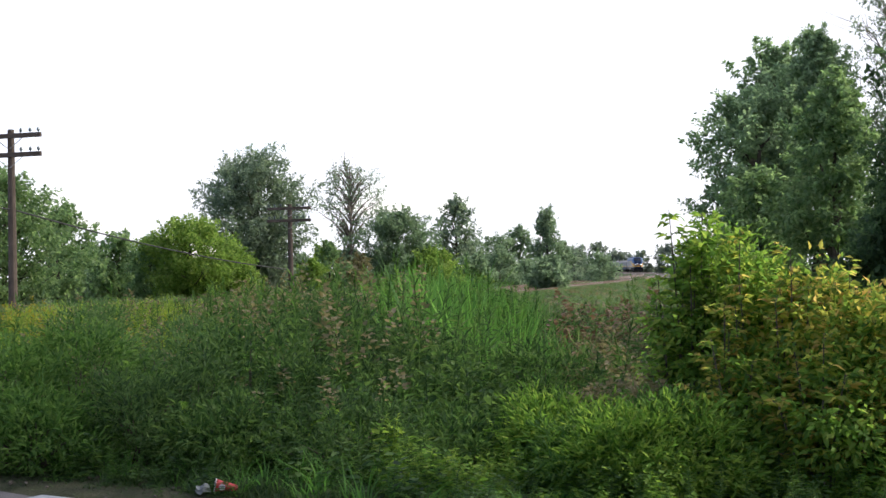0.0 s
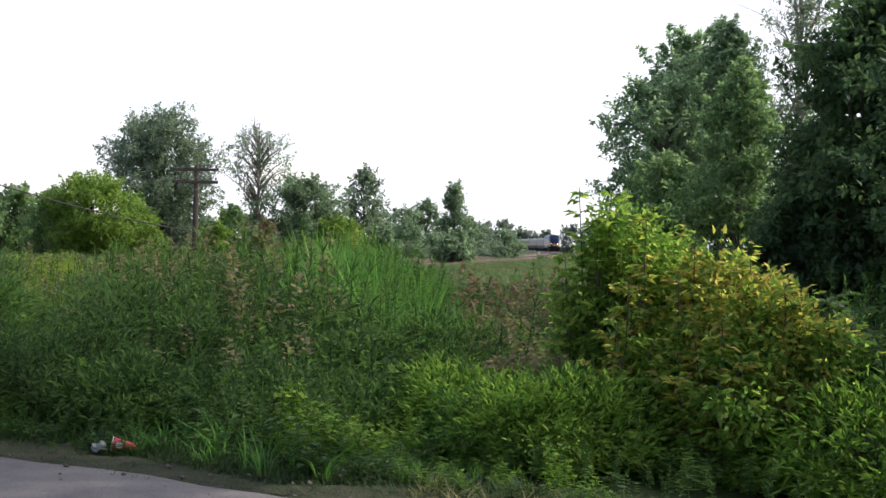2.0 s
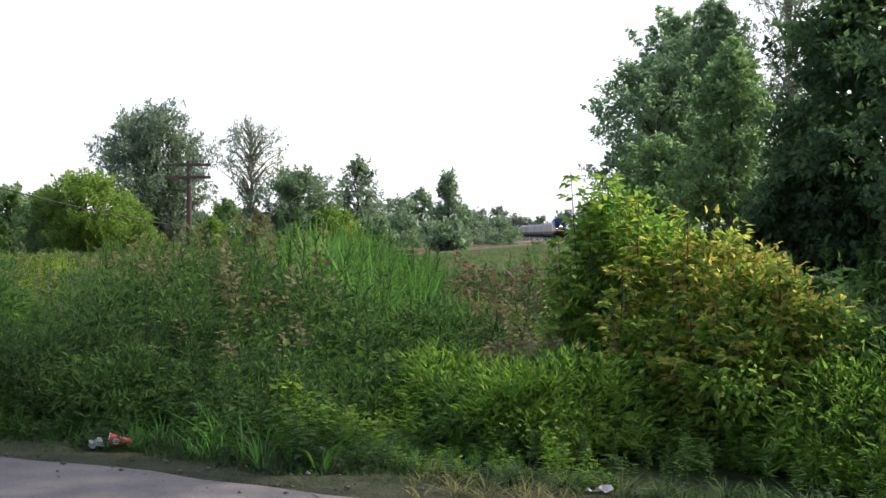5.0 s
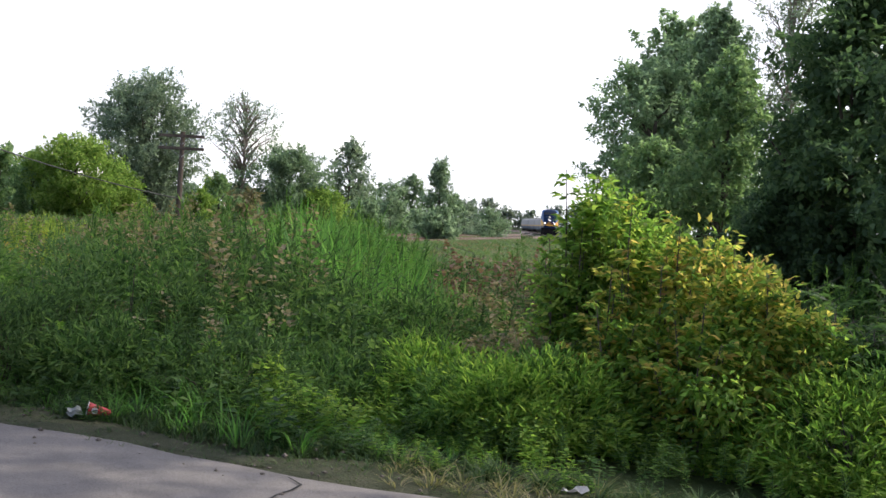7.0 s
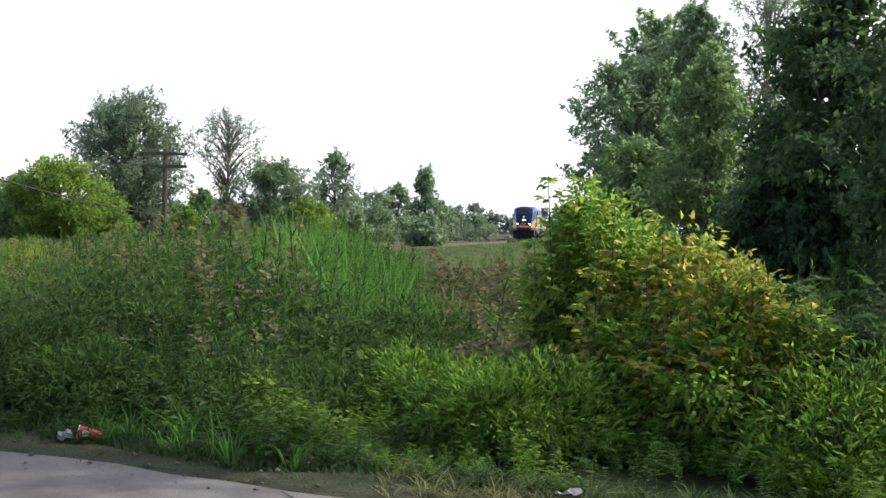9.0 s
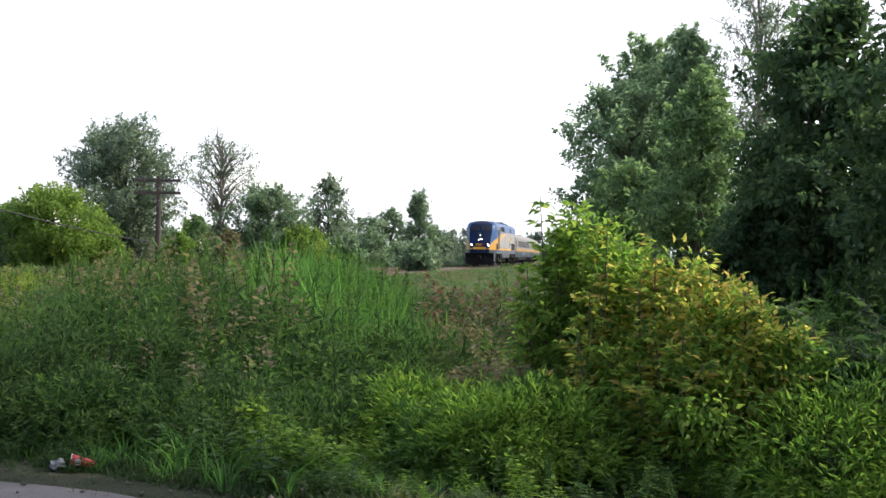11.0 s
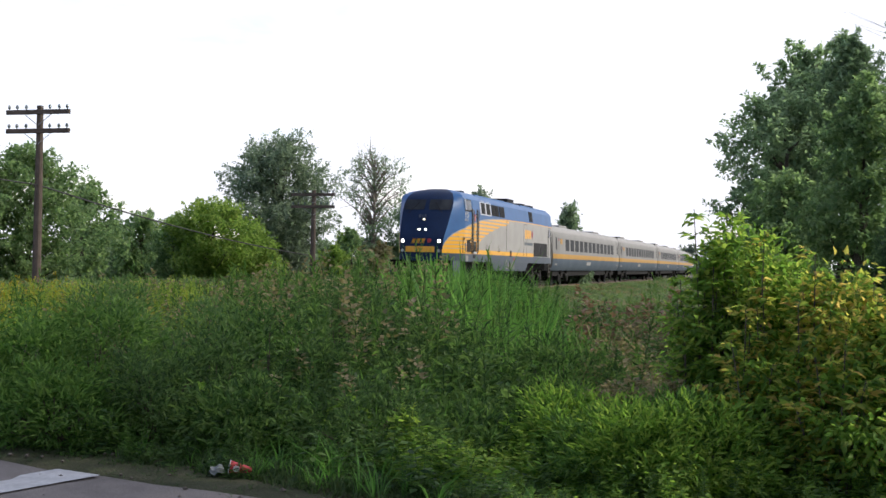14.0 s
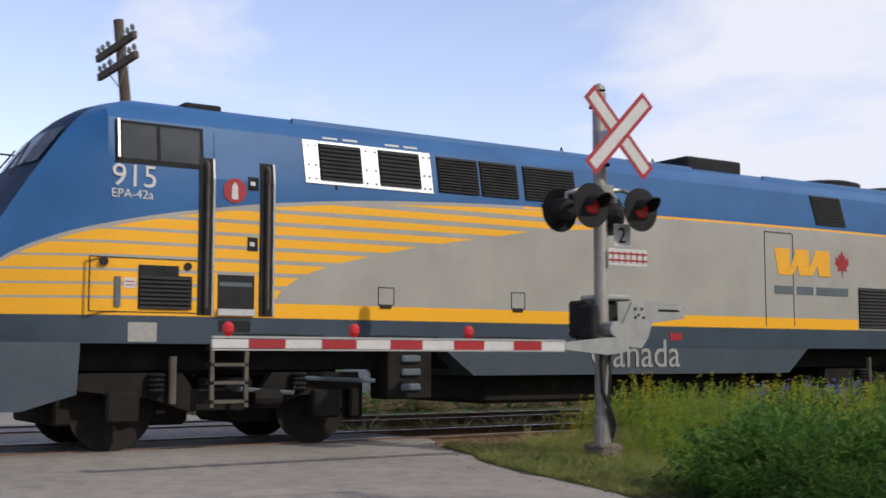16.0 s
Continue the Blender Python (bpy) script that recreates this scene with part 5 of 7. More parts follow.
WEED_GREEN = leaf_mat("weed_green", [(0.022, 0.056, 0.014), (0.060, 0.126, 0.028), (0.118, 0.198, 0.046)], 0.5)
WEED_BLUE = leaf_mat("weed_bluegreen", [(0.028, 0.062, 0.018), (0.060, 0.118, 0.031), (0.102, 0.176, 0.047)], 0.52)
# brighter copy of the weed green, with sunshine put into the colour
WEED_SUNLIT = leaf_mat("weed_sunlit", [(0.036, 0.090, 0.016), (0.076, 0.162, 0.030), (0.135, 0.232, 0.048)], 0.55)
WEED_FEATHER = leaf_mat("weed_feather", [(0.050, 0.105, 0.030), (0.085, 0.160, 0.044), (0.130, 0.215, 0.062)], 0.55)
CLOVER = leaf_mat("sweet_clover", [(0.130, 0.220, 0.030), (0.215, 0.320, 0.042), (0.320, 0.400, 0.060)], 0.6)
WEED_LIME = leaf_mat("weed_lime", [(0.078, 0.172, 0.022), (0.146, 0.272, 0.036), (0.246, 0.350, 0.054)], 0.6)
GRASS_GREEN = leaf_mat("grass_green", [(0.062, 0.170, 0.028), (0.108, 0.255, 0.042), (0.160, 0.315, 0.060)], 0.55)
GREEN_FAR_HAZE = leaf_mat("leaf_far_haze", [(0.120, 0.185, 0.100), (0.180, 0.260, 0.140), (0.245, 0.330, 0.190)], 0.72)
WOOD_GREEN = leaf_mat("leaf_wood", [(0.150, 0.235, 0.115), (0.225, 0.325, 0.160), (0.310, 0.410, 0.215)], 0.7)
BANK_GREEN = leaf_mat("bank_green", [(0.060, 0.120, 0.030), (0.110, 0.190, 0.050), (0.180, 0.240, 0.080)], 0.45)
CROSSING_GRASS = leaf_mat("crossing_grass", [(0.120, 0.165, 0.035), (0.205, 0.240, 0.060), (0.330, 0.310, 0.110)], 0.5)
HOLLOW_GREEN = leaf_mat("hollow_grass", [(0.085, 0.150, 0.040), (0.150, 0.215, 0.065), (0.235, 0.270, 0.105)], 0.5)
VERGE_GREEN = leaf_mat("verge_green", [(0.028, 0.060, 0.016), (0.055, 0.100, 0.028), (0.098, 0.145, 0.044)], 0.4)
GRASS_DRY = leaf_mat("grass_dry", [(0.11, 0.13, 0.036), (0.21, 0.21, 0.07), (0.35, 0.30, 0.13)], 0.45)
DOCK_BROWN = leaf_mat("dock_brown", [(0.110, 0.070, 0.034), (0.180, 0.118, 0.058), (0.245, 0.180, 0.098)], 0.35)
SEED_TAN = leaf_mat("seed_tan", [(0.11, 0.11, 0.04), (0.18, 0.165, 0.07), (0.27, 0.23, 0.11)], 0.45)
FLOWER_YELLOW = leaf_mat("flower_yellow", [(0.245, 0.207, 0.013), (0.332, 0.287, 0.019), (0.383, 0.351, 0.038)], 0.35)
FLOWER_BLUE = leaf_mat("flower_blue", [(0.12, 0.10, 0.32), (0.17, 0.15, 0.42), (0.25, 0.22, 0.5)], 0.35)
GREEN_HAZE = leaf_mat("leaf_distant_haze", [(0.14, 0.18, 0.12), (0.18, 0.23, 0.15), (0.22, 0.27, 0.18)], 0.5)


def build_tree(name, place, top, width, crown_from, leaves, leaf_len, mat, label, category="tree", density=1.0, clumps=60, kind_shape="round", bare=False, lean=0.0, depth=1.0, trunk=None, core=0.09):
    """A tapered trunk with limbs, and a crown of leaf clumps between crown_from and top (heights over the ground)."""
    zg = place[2]
    tr = thing(name, pose(place[0], place[1], zg), label, category)
    h, r = top - zg, width / 2
    c0 = crown_from - zg
    clumps = int(clumps * 1.7)
    cr = (0.17 * width + 0.12) * (0.75 if kind_shape == "cone" else 1.0) * density * 0.84
    bm = bmesh.new()
    tw = trunk or max(0.08, h * 0.022)
    pts = [Vector((RNG.normal() * 0.03 * h * k, RNG.normal() * 0.03 * h * k, h * 0.92 * k)) for k in (0, 0.2, 0.4, 0.6, 0.8, 1.0)]
    pts[0] = Vector((0, 0, -0.15))
    add_tube(bm, pts, [tw * 1.3, tw, tw * 0.8, tw * 0.55, tw * 0.35, tw * 0.1], 8)
    C = []
    ph = RNG.uniform(0, math.tau, 4)
    for i in range(clumps):
        k = RNG.uniform(0, 1)
        z = c0 + (h - cr * 0.55 - c0) * k
        if kind_shape == "round":
            prof = math.sin(math.pi * min(0.97, 0.18 + 0.80 * k)) ** 0.7
        elif kind_shape == "cone":
            prof = (1 - k) ** 0.75 + 0.06
        elif kind_shape == "egg":
            prof = math.sin(math.pi * (0.12 + 0.86 * k) ** 0.8) ** 0.8
        elif kind_shape == "fan":
            prof = 0.5 + 0.5 * k / 0.5 if k < 0.5 else math.sqrt(max(0.02, 1 - ((k - 0.5) / 0.53) ** 2))
        else:
            prof = 0.55 + 0.45 * math.sin(math.pi * k)
        a = RNG.uniform(0, math.tau)
        lobe = 1.0 + 0.16 * math.sin(2 * a + ph[0] + 5 * k) + 0.13 * math.sin(3 * a + ph[1] - 9 * k) + 0.08 * math.sin(17 * k + ph[2])
        rr = r * prof * lobe * math.sqrt(RNG.uniform(0.05, 1.0)) * RNG.uniform(0.72, 1.05)
        C.append((math.cos(a) * rr, math.sin(a) * rr * depth, z + RNG.normal() * 0.02 * h))
    C = np.array(C)
    order = RNG.permutation(len(C))
    for i in order[: (60 if bare else 22)]:
        e = Vector(C[i])
        s_z = max(h * 0.12, min(h * 0.85, e.z - (0.25 + 0.35 * RNG.uniform()) * math.hypot(e.x, e.y) - 0.1 * h))
        s = Vector((0, 0, s_z))
        midp = s.lerp(e, 0.5) + Vector((0, 0, -0.03 * h if not bare else 0.03 * h))
        add_tube(bm, [s, midp, e], [tw * 0.42, tw * 0.26, tw * 0.06], 5, False)
        if bare:
            for q in range(3):
                d = Vector(RNG.normal(size=3)) * 0.06 * h + Vector((0, 0, 0.05 * h))
                add_tube(bm, [midp.lerp(e, 0.3 + 0.2 * q), midp.lerp(e, 0.3 + 0.2 * q) + d], [tw * 0.13, tw * 0.03], 4, False)
    part("trunk", bm, M_TWIG if bare else M_BARK, tr, "trunk and spreading limbs")
    leaf_len *= 0.86
    per = max(4, int(leaves * 1.0 / clumps))
    k = np.repeat(np.arange(clumps), per)
    # each clump is a spray of twigs that reaches out and up
    out = unit(C * np.array([1.0, 1.0, 0.0]) / max(r, 0.1) + np.array([0, 0, 0.55]) + RNG.normal(size=C.shape) * 0.38)
    s_ = RNG.uniform(-0.6, 1.0, (len(k), 1))
    reach = (RNG.uniform(0.8, 1.75, clumps) * cr)[k][:, None]
    thick = (0.62 - 0.40 * np.abs(s_)) * cr
    off = out[k] * s_ * reach + unit(RNG.normal(size=(len(k), 3))) * (RNG.uniform(0.02, 1, (len(k), 1)) ** 0.45) * thick * np.array([1.1, 1.1, 0.85])
    stray = RNG.uniform(size=(len(k), 1)) < 0.10
    off = np.where(stray, np.clip(RNG.normal(size=off.shape), -1.3, 1.3) * cr * 0.62, off)
    P = C[k] + off
    P[:, 2] = np.maximum(P[:, 2], 0.05)
    D = unit(RNG.normal(size=P.shape) + 0.7 * unit(off) + np.array([0, 0, -0.15]))
    L = leaf_len * RNG.uniform(0.6, 1.3, len(P))
    if not bare:
        # inner foliage that closes the crown
        n = int(leaves * core)
        Q = C[RNG.integers(0, len(C), n)] * np.array([0.8, 0.8, 1.0]) + RNG.normal(size=(n, 3)) * cr * np.array([0.6, 0.6, 0.5])
        Q = Q[(Q[:, 2] < h * 0.95) & (Q[:, 2] > 0.05)]
        P = np.concatenate([P, Q])
        D = np.concatenate([D, unit(RNG.normal(size=Q.shape))])
        L = np.concatenate([L, leaf_len * RNG.uniform(1.2, 1.9, len(Q))])
    V, F = leaf_arrays(P, D, L, L * 0.62)
    me = raw_mesh("crown", V, F, [mat])
    o = new("crown", me)
    o.parent = tr
    return tr


def at(az, r):
    p = polar(az, r)
    u, v = p.dot(FW), p.dot(LF)
    return (p.x, p.y, float(ground_z(u, v)) - 0.05)


def el(deg, r):
    return 1.6 + r * math.tan(radians(deg))


def T(name, az, r, top, wdeg, low, leaves, leaf, mat, label, **k):
    return build_tree(name, at(az, r), el(top, r), 2 * r * math.tan(radians(wdeg / 2)), el(low, r), leaves, leaf, mat, label, **k)


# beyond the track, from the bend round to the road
T("tree", 9.0, 78, 5.8, 5.6, -0.6, 42000, 0.21, GREEN_GREY_HAZE, "large full green tree with a broad fan-shaped crown", clumps=240, density=0.62, kind_shape="fan", core=0.10)
T("bare_tree", 4.5, 84, 5.2, 3.5, 1.6, 4600, 0.19, GREEN_GREY_HAZE, "half-dead tree with bare branches and thin leaves", clumps=150, bare=True, density=0.45, trunk=0.17, kind_shape="fan")
T("tree", 2.3, 80, 3.0, 4.4, -1.0, 26000, 0.2, GREEN_FAR_HAZE, "rounded mid-green tree beyond the track", clumps=190, density=0.5, kind_shape="fan", core=0.05)
T("tree", -0.5, 105, 3.6, 2.6, 0.5, 4600, 0.30, GREEN_GREY_HAZE, "upright thin-crowned tree on the skyline", clumps=60, kind_shape="egg", density=0.6)
T("tree", -2.4, 112, 1.75, 2.6, -1.0, 9000, 0.24, GREEN_FAR_HAZE, "small green tree on the skyline", clumps=110, density=0.5, kind_shape="fan", core=0.05)
T("tree", -3.6, 114, 2.1, 2.6, -1.0, 9000, 0.24, GREEN_FAR_HAZE, "small green tree on the skyline", clumps=110, density=0.5, kind_shape="egg", core=0.05)
T("tree", -4.9, 110, 2.95, 2.8, -0.9, 10000, 0.24, GREEN_FAR_HAZE, "slender pointed tree on the skyline", clumps=90, kind_shape="cone", density=0.75, core=0.12)
T("tree", -1.1, 108, 1.5, 2.2, -0.3, 2600, 0.36, GREEN_FAR_HAZE, "low bushy tree on the skyline", clumps=30, density=0.7)
T("tree", -5.6, 118, 1.3, 1.3, -0.3, 1800, 0.36, GREEN_FAR_HAZE, "low bushy tree on the skyline", clumps=26, density=0.7)
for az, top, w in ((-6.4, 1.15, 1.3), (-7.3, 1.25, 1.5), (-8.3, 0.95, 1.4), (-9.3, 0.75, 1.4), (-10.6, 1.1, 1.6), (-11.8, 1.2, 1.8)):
    T("tree", az, 430, top, w, -0.3, 1400, 1.2, GREEN_HAZE, "distant green tree with haze painted into its leaves", clumps=26, density=0.7)
T("bush", 0.6, 78, 1.15, 3.4, -0.9, 9000, 0.17, GREEN_LIME, "yellow-green bush beside the track", category="bush", clumps=130, density=0.5, core=0.1)
T("bush", -1.2, 84, 0.3, 2.0, -0.9, 3000, 0.18, GREEN_LIME, "low yellow-green bush beside the track", category="bush", clumps=30, density=0.7)
T("bush", 12.1, 58, 2.8, 5.0, -1.0, 17000, 0.17, GREEN_LIME, "large yellow-green shrub beyond the track", category="bush", clumps=230, density=0.42, core=0.08, kind_shape="fan")
T("bush", 10.2, 61, 1.7, 3.4, -1.0, 9000, 0.16, GREEN_LIME, "yellow-green shrub beside a larger one", category="bush", clumps=120, density=0.45, core=0.06, kind_shape="egg")
T("bush", 13.9, 60, 2.0, 3.0, -1.0, 8000, 0.16, GREEN_MID, "green shrub beside a larger yellow-green one", category="bush", clumps=110, density=0.45, core=0.06, kind_shape="egg")
T("bush", 5.6, 74, 1.6, 1.8, -0.6, 2800, 0.2, GREEN_MID, "ivy-covered shrub under the bare tree", category="bush", clumps=30, density=0.7)
T("bush", 6.4, 72, 0.8, 1.6, -0.8, 1800, 0.2, GREEN_LIME, "low shrub beyond the track", category="bush", clumps=24, density=0.7)
T("bush", 4.2, 76, 0.9, 1.4, -0.8, 1800, 0.2, SEED_TAN, "low brownish shrub beyond the track", category="bush", clumps=24, density=0.7)
T("tree", 15.4, 70, 2.1, 3.6, -0.6, 5200, 0.26, GREEN_MID, "dense green thicket tree beyond the track", clumps=60, density=0.65)
T("tree", 18.0, 66, 3.4, 3.6, -0.6, 5600, 0.26, GREEN_MID, "dense green tree beyond the track", clumps=60, density=0.65)
T("tree", 20.4, 54, 5.0, 6.2, -1.2, 22000, 0.18, GREEN_MID, "broad leafy green tree behind the pole", clumps=170, density=0.52, core=0.08, kind_shape="round")
T("tree", 23.6, 53, 6.1, 6.8, -1.2, 25000, 0.18, GREEN_MID, "broad leafy green tree behind the pole", clumps=180, density=0.52, core=0.08, kind_shape="round")
T("tree", 29.6, 52, 4.8, 4.4, -1.4, 13000, 0.19, GREEN_MID, "full green tree beside a taller one", clumps=120, density=0.55, kind_shape="egg")
T("tree", 27.5, 50, 7.4, 7.4, -1.4, 30000, 0.19, GREEN_MID, "tall full green tree beyond the line", clumps=230, density=0.5, core=0.12, kind_shape="egg")
T("bush", 30.4, 46, 1.2, 3.2, -1.2, 2600, 0.16, GREEN_LIME, "yellow-green bush beyond the track", category="bush", clumps=30, density=0.7)
for az, r, top, w, mat in ((32.2, 88, 3.0, 5.0, GREEN_MID), (34.8, 92, 3.3, 5.6, GREEN_MID), (37.6, 88, 3.4, 5.6, GREEN_MID), (40.2, 92, 3.2, 5.0, GREEN_MID), (35.4, 130, 4.2, 1.8, GREEN_GREY_HAZE), (47.8, 75, 4.6, 5.4, GREEN_MID), (51.5, 66, 3.6, 6.0, GREEN_MID), (55.5, 60, 4.5, 6.5, GREEN_MID), (60.5, 62, 5.2, 6.5, GREEN_MID), (66, 62, 5.0, 7.5, GREEN_MID)):
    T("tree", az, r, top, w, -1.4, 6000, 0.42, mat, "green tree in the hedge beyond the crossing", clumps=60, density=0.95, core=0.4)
T("tree", 42.4, 60, 8.3, 8.4, -0.8, 17000, 0.19, GREEN_FAR_HAZE, "broad grey-green feathery tree behind the hut", clumps=150, kind_shape="cone", density=0.62, core=0.25)
T("tree", 45.4, 66, 7.2, 5.0, 0.2, 9000, 0.22, PURPLE_LEAF, "dark purple-leaved maple behind the hut", clumps=100, density=0.65, core=0.25)
T("tree", 51.6, 56, 7.4, 5.8, -1.2, 18000, 0.18, WOOD_GREEN, "grey-green tree beyond the crossing", clumps=180, density=0.55, core=0.08)
for az, r, top, w in ((33.5, 70, -0.3, 4), (37.5, 60, -0.5, 5), (42, 55, -0.6, 4), (50, 50, -0.3, 4.5), (54, 46, -0.5, 4.0)):
    T("bush", az, r, top, w, -1.6, 1900, 0.2, GREEN_LIME, "low green bush beyond the crossing", category="bush", clumps=26, density=0.7)

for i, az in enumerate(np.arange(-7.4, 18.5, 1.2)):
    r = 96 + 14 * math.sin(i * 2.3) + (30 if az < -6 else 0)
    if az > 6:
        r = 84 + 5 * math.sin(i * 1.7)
    T("bush", float(az), r, (0.75 if az < 0 else 1.15) + 0.35 * math.sin(i * 1.9), 2.4, -1.0, 4200, 0.26, (GREEN_FAR_HAZE, GREEN_GREY_HAZE, GREEN_LIME if az > 0 else GREEN_FAR_HAZE)[i % 3 if i % 4 else 0], "green undergrowth along the far side of the line", category="bush", clumps=60, density=0.6, core=0.12)

# the wood on the sunny side of the road
T("tree", -14.7, 40, 8.3, 5.8, -0.8, 24000, 0.17, WOOD_GREEN, "tall grey-green poplar at the wood's edge", clumps=210, kind_shape="fan", density=0.55)
T("tree", -17.5, 41, 10.6, 5.4, 0.5, 24000, 0.17, WOOD_GREEN, "tall grey-green leafy tree at the wood's edge", clumps=210, kind_shape="egg", density=0.48)
T("tree", -15.6, 44, 10.2, 4.4, 1.0, 17000, 0.19, WOOD_GREEN, "tall leafy tree in the wood", clumps=130, density=0.5, kind_shape="fan")
T("tree", -15.0, 33, 4.4, 5.4, -1.5, 13000, 0.15, GREEN_MID, "young leafy tree at the wood's edge", clumps=130, density=0.5, kind_shape="round")
T("tree", -18.2, 31, 8.4, 5.6, -2.0, 18000, 0.15, GREEN_MID, "leafy tree at the wood's edge", clumps=140, density=0.5, kind_shape="round")
T("bare_tree", -20.8, 42, 13.2, 4.5, 5.0, 6500, 0.14, GREEN_GREY_HAZE, "tall thin tree with sparse upper branches", clumps=110, bare=True, density=0.5, trunk=0.085)
T("tree", -23.8, 23, 12.2, 9.0, -3.0, 16000, 0.15, GREEN_DARK_SHADED, "dense dark green tree beside the road", clumps=170, density=0.5, core=0.6)
T("tree", -29.5, 20, 14.5, 11.0, -3.5, 15000, 0.15, GREEN_DARK_SHADED, "dense dark green tree beside the road", clumps=150, density=0.5, core=0.6)
T("tree", -22.3, 27, 6.6, 6.4, -3.0, 13000, 0.15, GREEN_DARK_SHADED, "dark shaded tree under the wood's edge", clumps=120, density=0.55, core=0.6)
T("tree", -20.8, 23, 2.6, 6.4, -3.5, 12000, 0.13, GREEN_DARK_SHADED, "dark spreading tree with drooping boughs", clumps=150, density=0.42, core=0.5)
T("tree", -36.0, 22, 15.0, 12.0, -3.5, 8000, 0.2, GREEN_DARK_SHADED, "dense dark green tree beside the road", clumps=90, density=0.6)
# added out of view so that its crown shades the road and verge
build_tree("tree", at(-46.5, 14.2), 14.2, 4.8, 10.0, 6000, 0.2, GREEN_DARK_SHADED, "unseen tall tree added to shade the road and verge", clumps=70, density=0.7)


def build_sapling(az, r, top, spread, stems, label, name="sapling", frond=False, mat=None):
    """Many-stemmed sapling: upright shoots with leafy side twigs."""
    x, y, zg = at(az, r)
    sp = thing(name, pose(x, y, zg), label, "sapling")
    h = el(top, r) - zg
    bm = bmesh.new()
    P, D, L = [], [], []
    for i in range(stems):
        a = RNG.uniform(0, math.tau)
        q = math.sqrt(RNG.uniform(0, 1)) * spread
        hh = h * (1.0 - 0.42 * (q / spread) ** 1.5) * RNG.uniform(0.82, 1.0)
        if i == 0:
            q, hh = 0.05, h
        tip = Vector((math.cos(a) * q, math.sin(a) * q, hh))
        base = Vector((math.cos(a) * q * 0.25, math.sin(a) * q * 0.25, -0.05))
        mid = base.lerp(tip, 0.5) + Vector((RNG.normal() * 0.04, RNG.normal() * 0.04, 0.08))
        add_tube(bm, [base, mid, tip], [0.014, 0.009, 0.003], 5, False)
        n = int(10 + 9 * hh)
        for k in range(n):
            t = 0.22 + 0.78 * (k + RNG.uniform()) / n
            p = mid.lerp(tip, (t - 0.5) * 2) if t > 0.5 else base.lerp(mid, t * 2)
            b = RNG.uniform(0, math.tau)
            ln = RNG.uniform(0.12, 0.34) * (1.15 - 0.75 * t)
            if frond:
                if t < 0.6:
                    continue
                ln = RNG.uniform(0.3, 0.45)
            d = Vector((math.cos(b), math.sin(b), RNG.uniform(0.1, 0.9))).normalized()
            e = p + d * ln + Vector((0, 0, -0.02))
            add_tube(bm, [p, e], [0.004, 0.0015], 3, False)
            m = 20 if frond else int(RNG.integers(7, 12))
            for j in range(m):
                f = (j + 0.6) / m
                c = p.lerp(e, f) - Vector((0, 0, 0.10 * f * f if frond else 0))
                s = d.cross(Vector((0, 0, 1))).normalized() * (1 if j % 2 else -1)
                w = (s * 0.8 + d * 0.6 + Vector((0, 0, RNG.normal() * 0.25 - 0.12))).normalized()
                P.append(c)
                D.append(w)
                L.append(RNG.uniform(0.055, 0.10))
    part("woody_stem", bm, M_BARK, sp, "thin brown stems and twigs")
    P, D, L = np.array([tuple(p) for p in P]), np.array([tuple(d) for d in D]), np.array(L)
    V, F = leaf_arrays(P, D, L, L * 0.5, 0.3)
    o = new("crown", raw_mesh("crown", V, F, [mat or GREEN_BUSH]))
    o.parent = sp


for az, r, top, spread, stems, lab in ((-10.9, 10.2, 2.9, 0.26, 12, "tall yellow-green sapling with upright shoots"), (-11.9, 10.2, 2.7, 0.42, 15, "tall yellow-green sapling with upright shoots"), (-12.6, 10.4, 2.5, 0.45, 16, "tall yellow-green sapling with upright shoots"), (-14.0, 10.0, 1.9, 0.45, 16, "yellow-green sapling with leafy shoots"), (-16.4, 9.7, 0.9, 0.55, 20, "broad sapling with orange-tinted young leaves"), (-18.4, 9.5, 0.0, 0.5, 18, "broad sapling with orange-tinted young leaves"), (-20.6, 9.3, -1.4, 0.5, 16, "low sapling with yellow-green leaves"), (-22.8, 9.3, -3.0, 0.45, 12, "low sapling with yellow-green leaves"), (-15.2, 10.6, 0.4, 0.6, 18, "leafy green sapling behind the others"), (-13.0, 9.5, -1.5, 0.45, 14, "short leafy sapling under the taller ones"), (-17.2, 9.0, -3.0, 0.5, 16, "short leafy sapling under the taller ones")):
    build_sapling(az, r, top, spread, int(stems * 0.6), lab, mat=SAPLING_GREEN if "tall yellow" in lab or "behind" in lab else None)


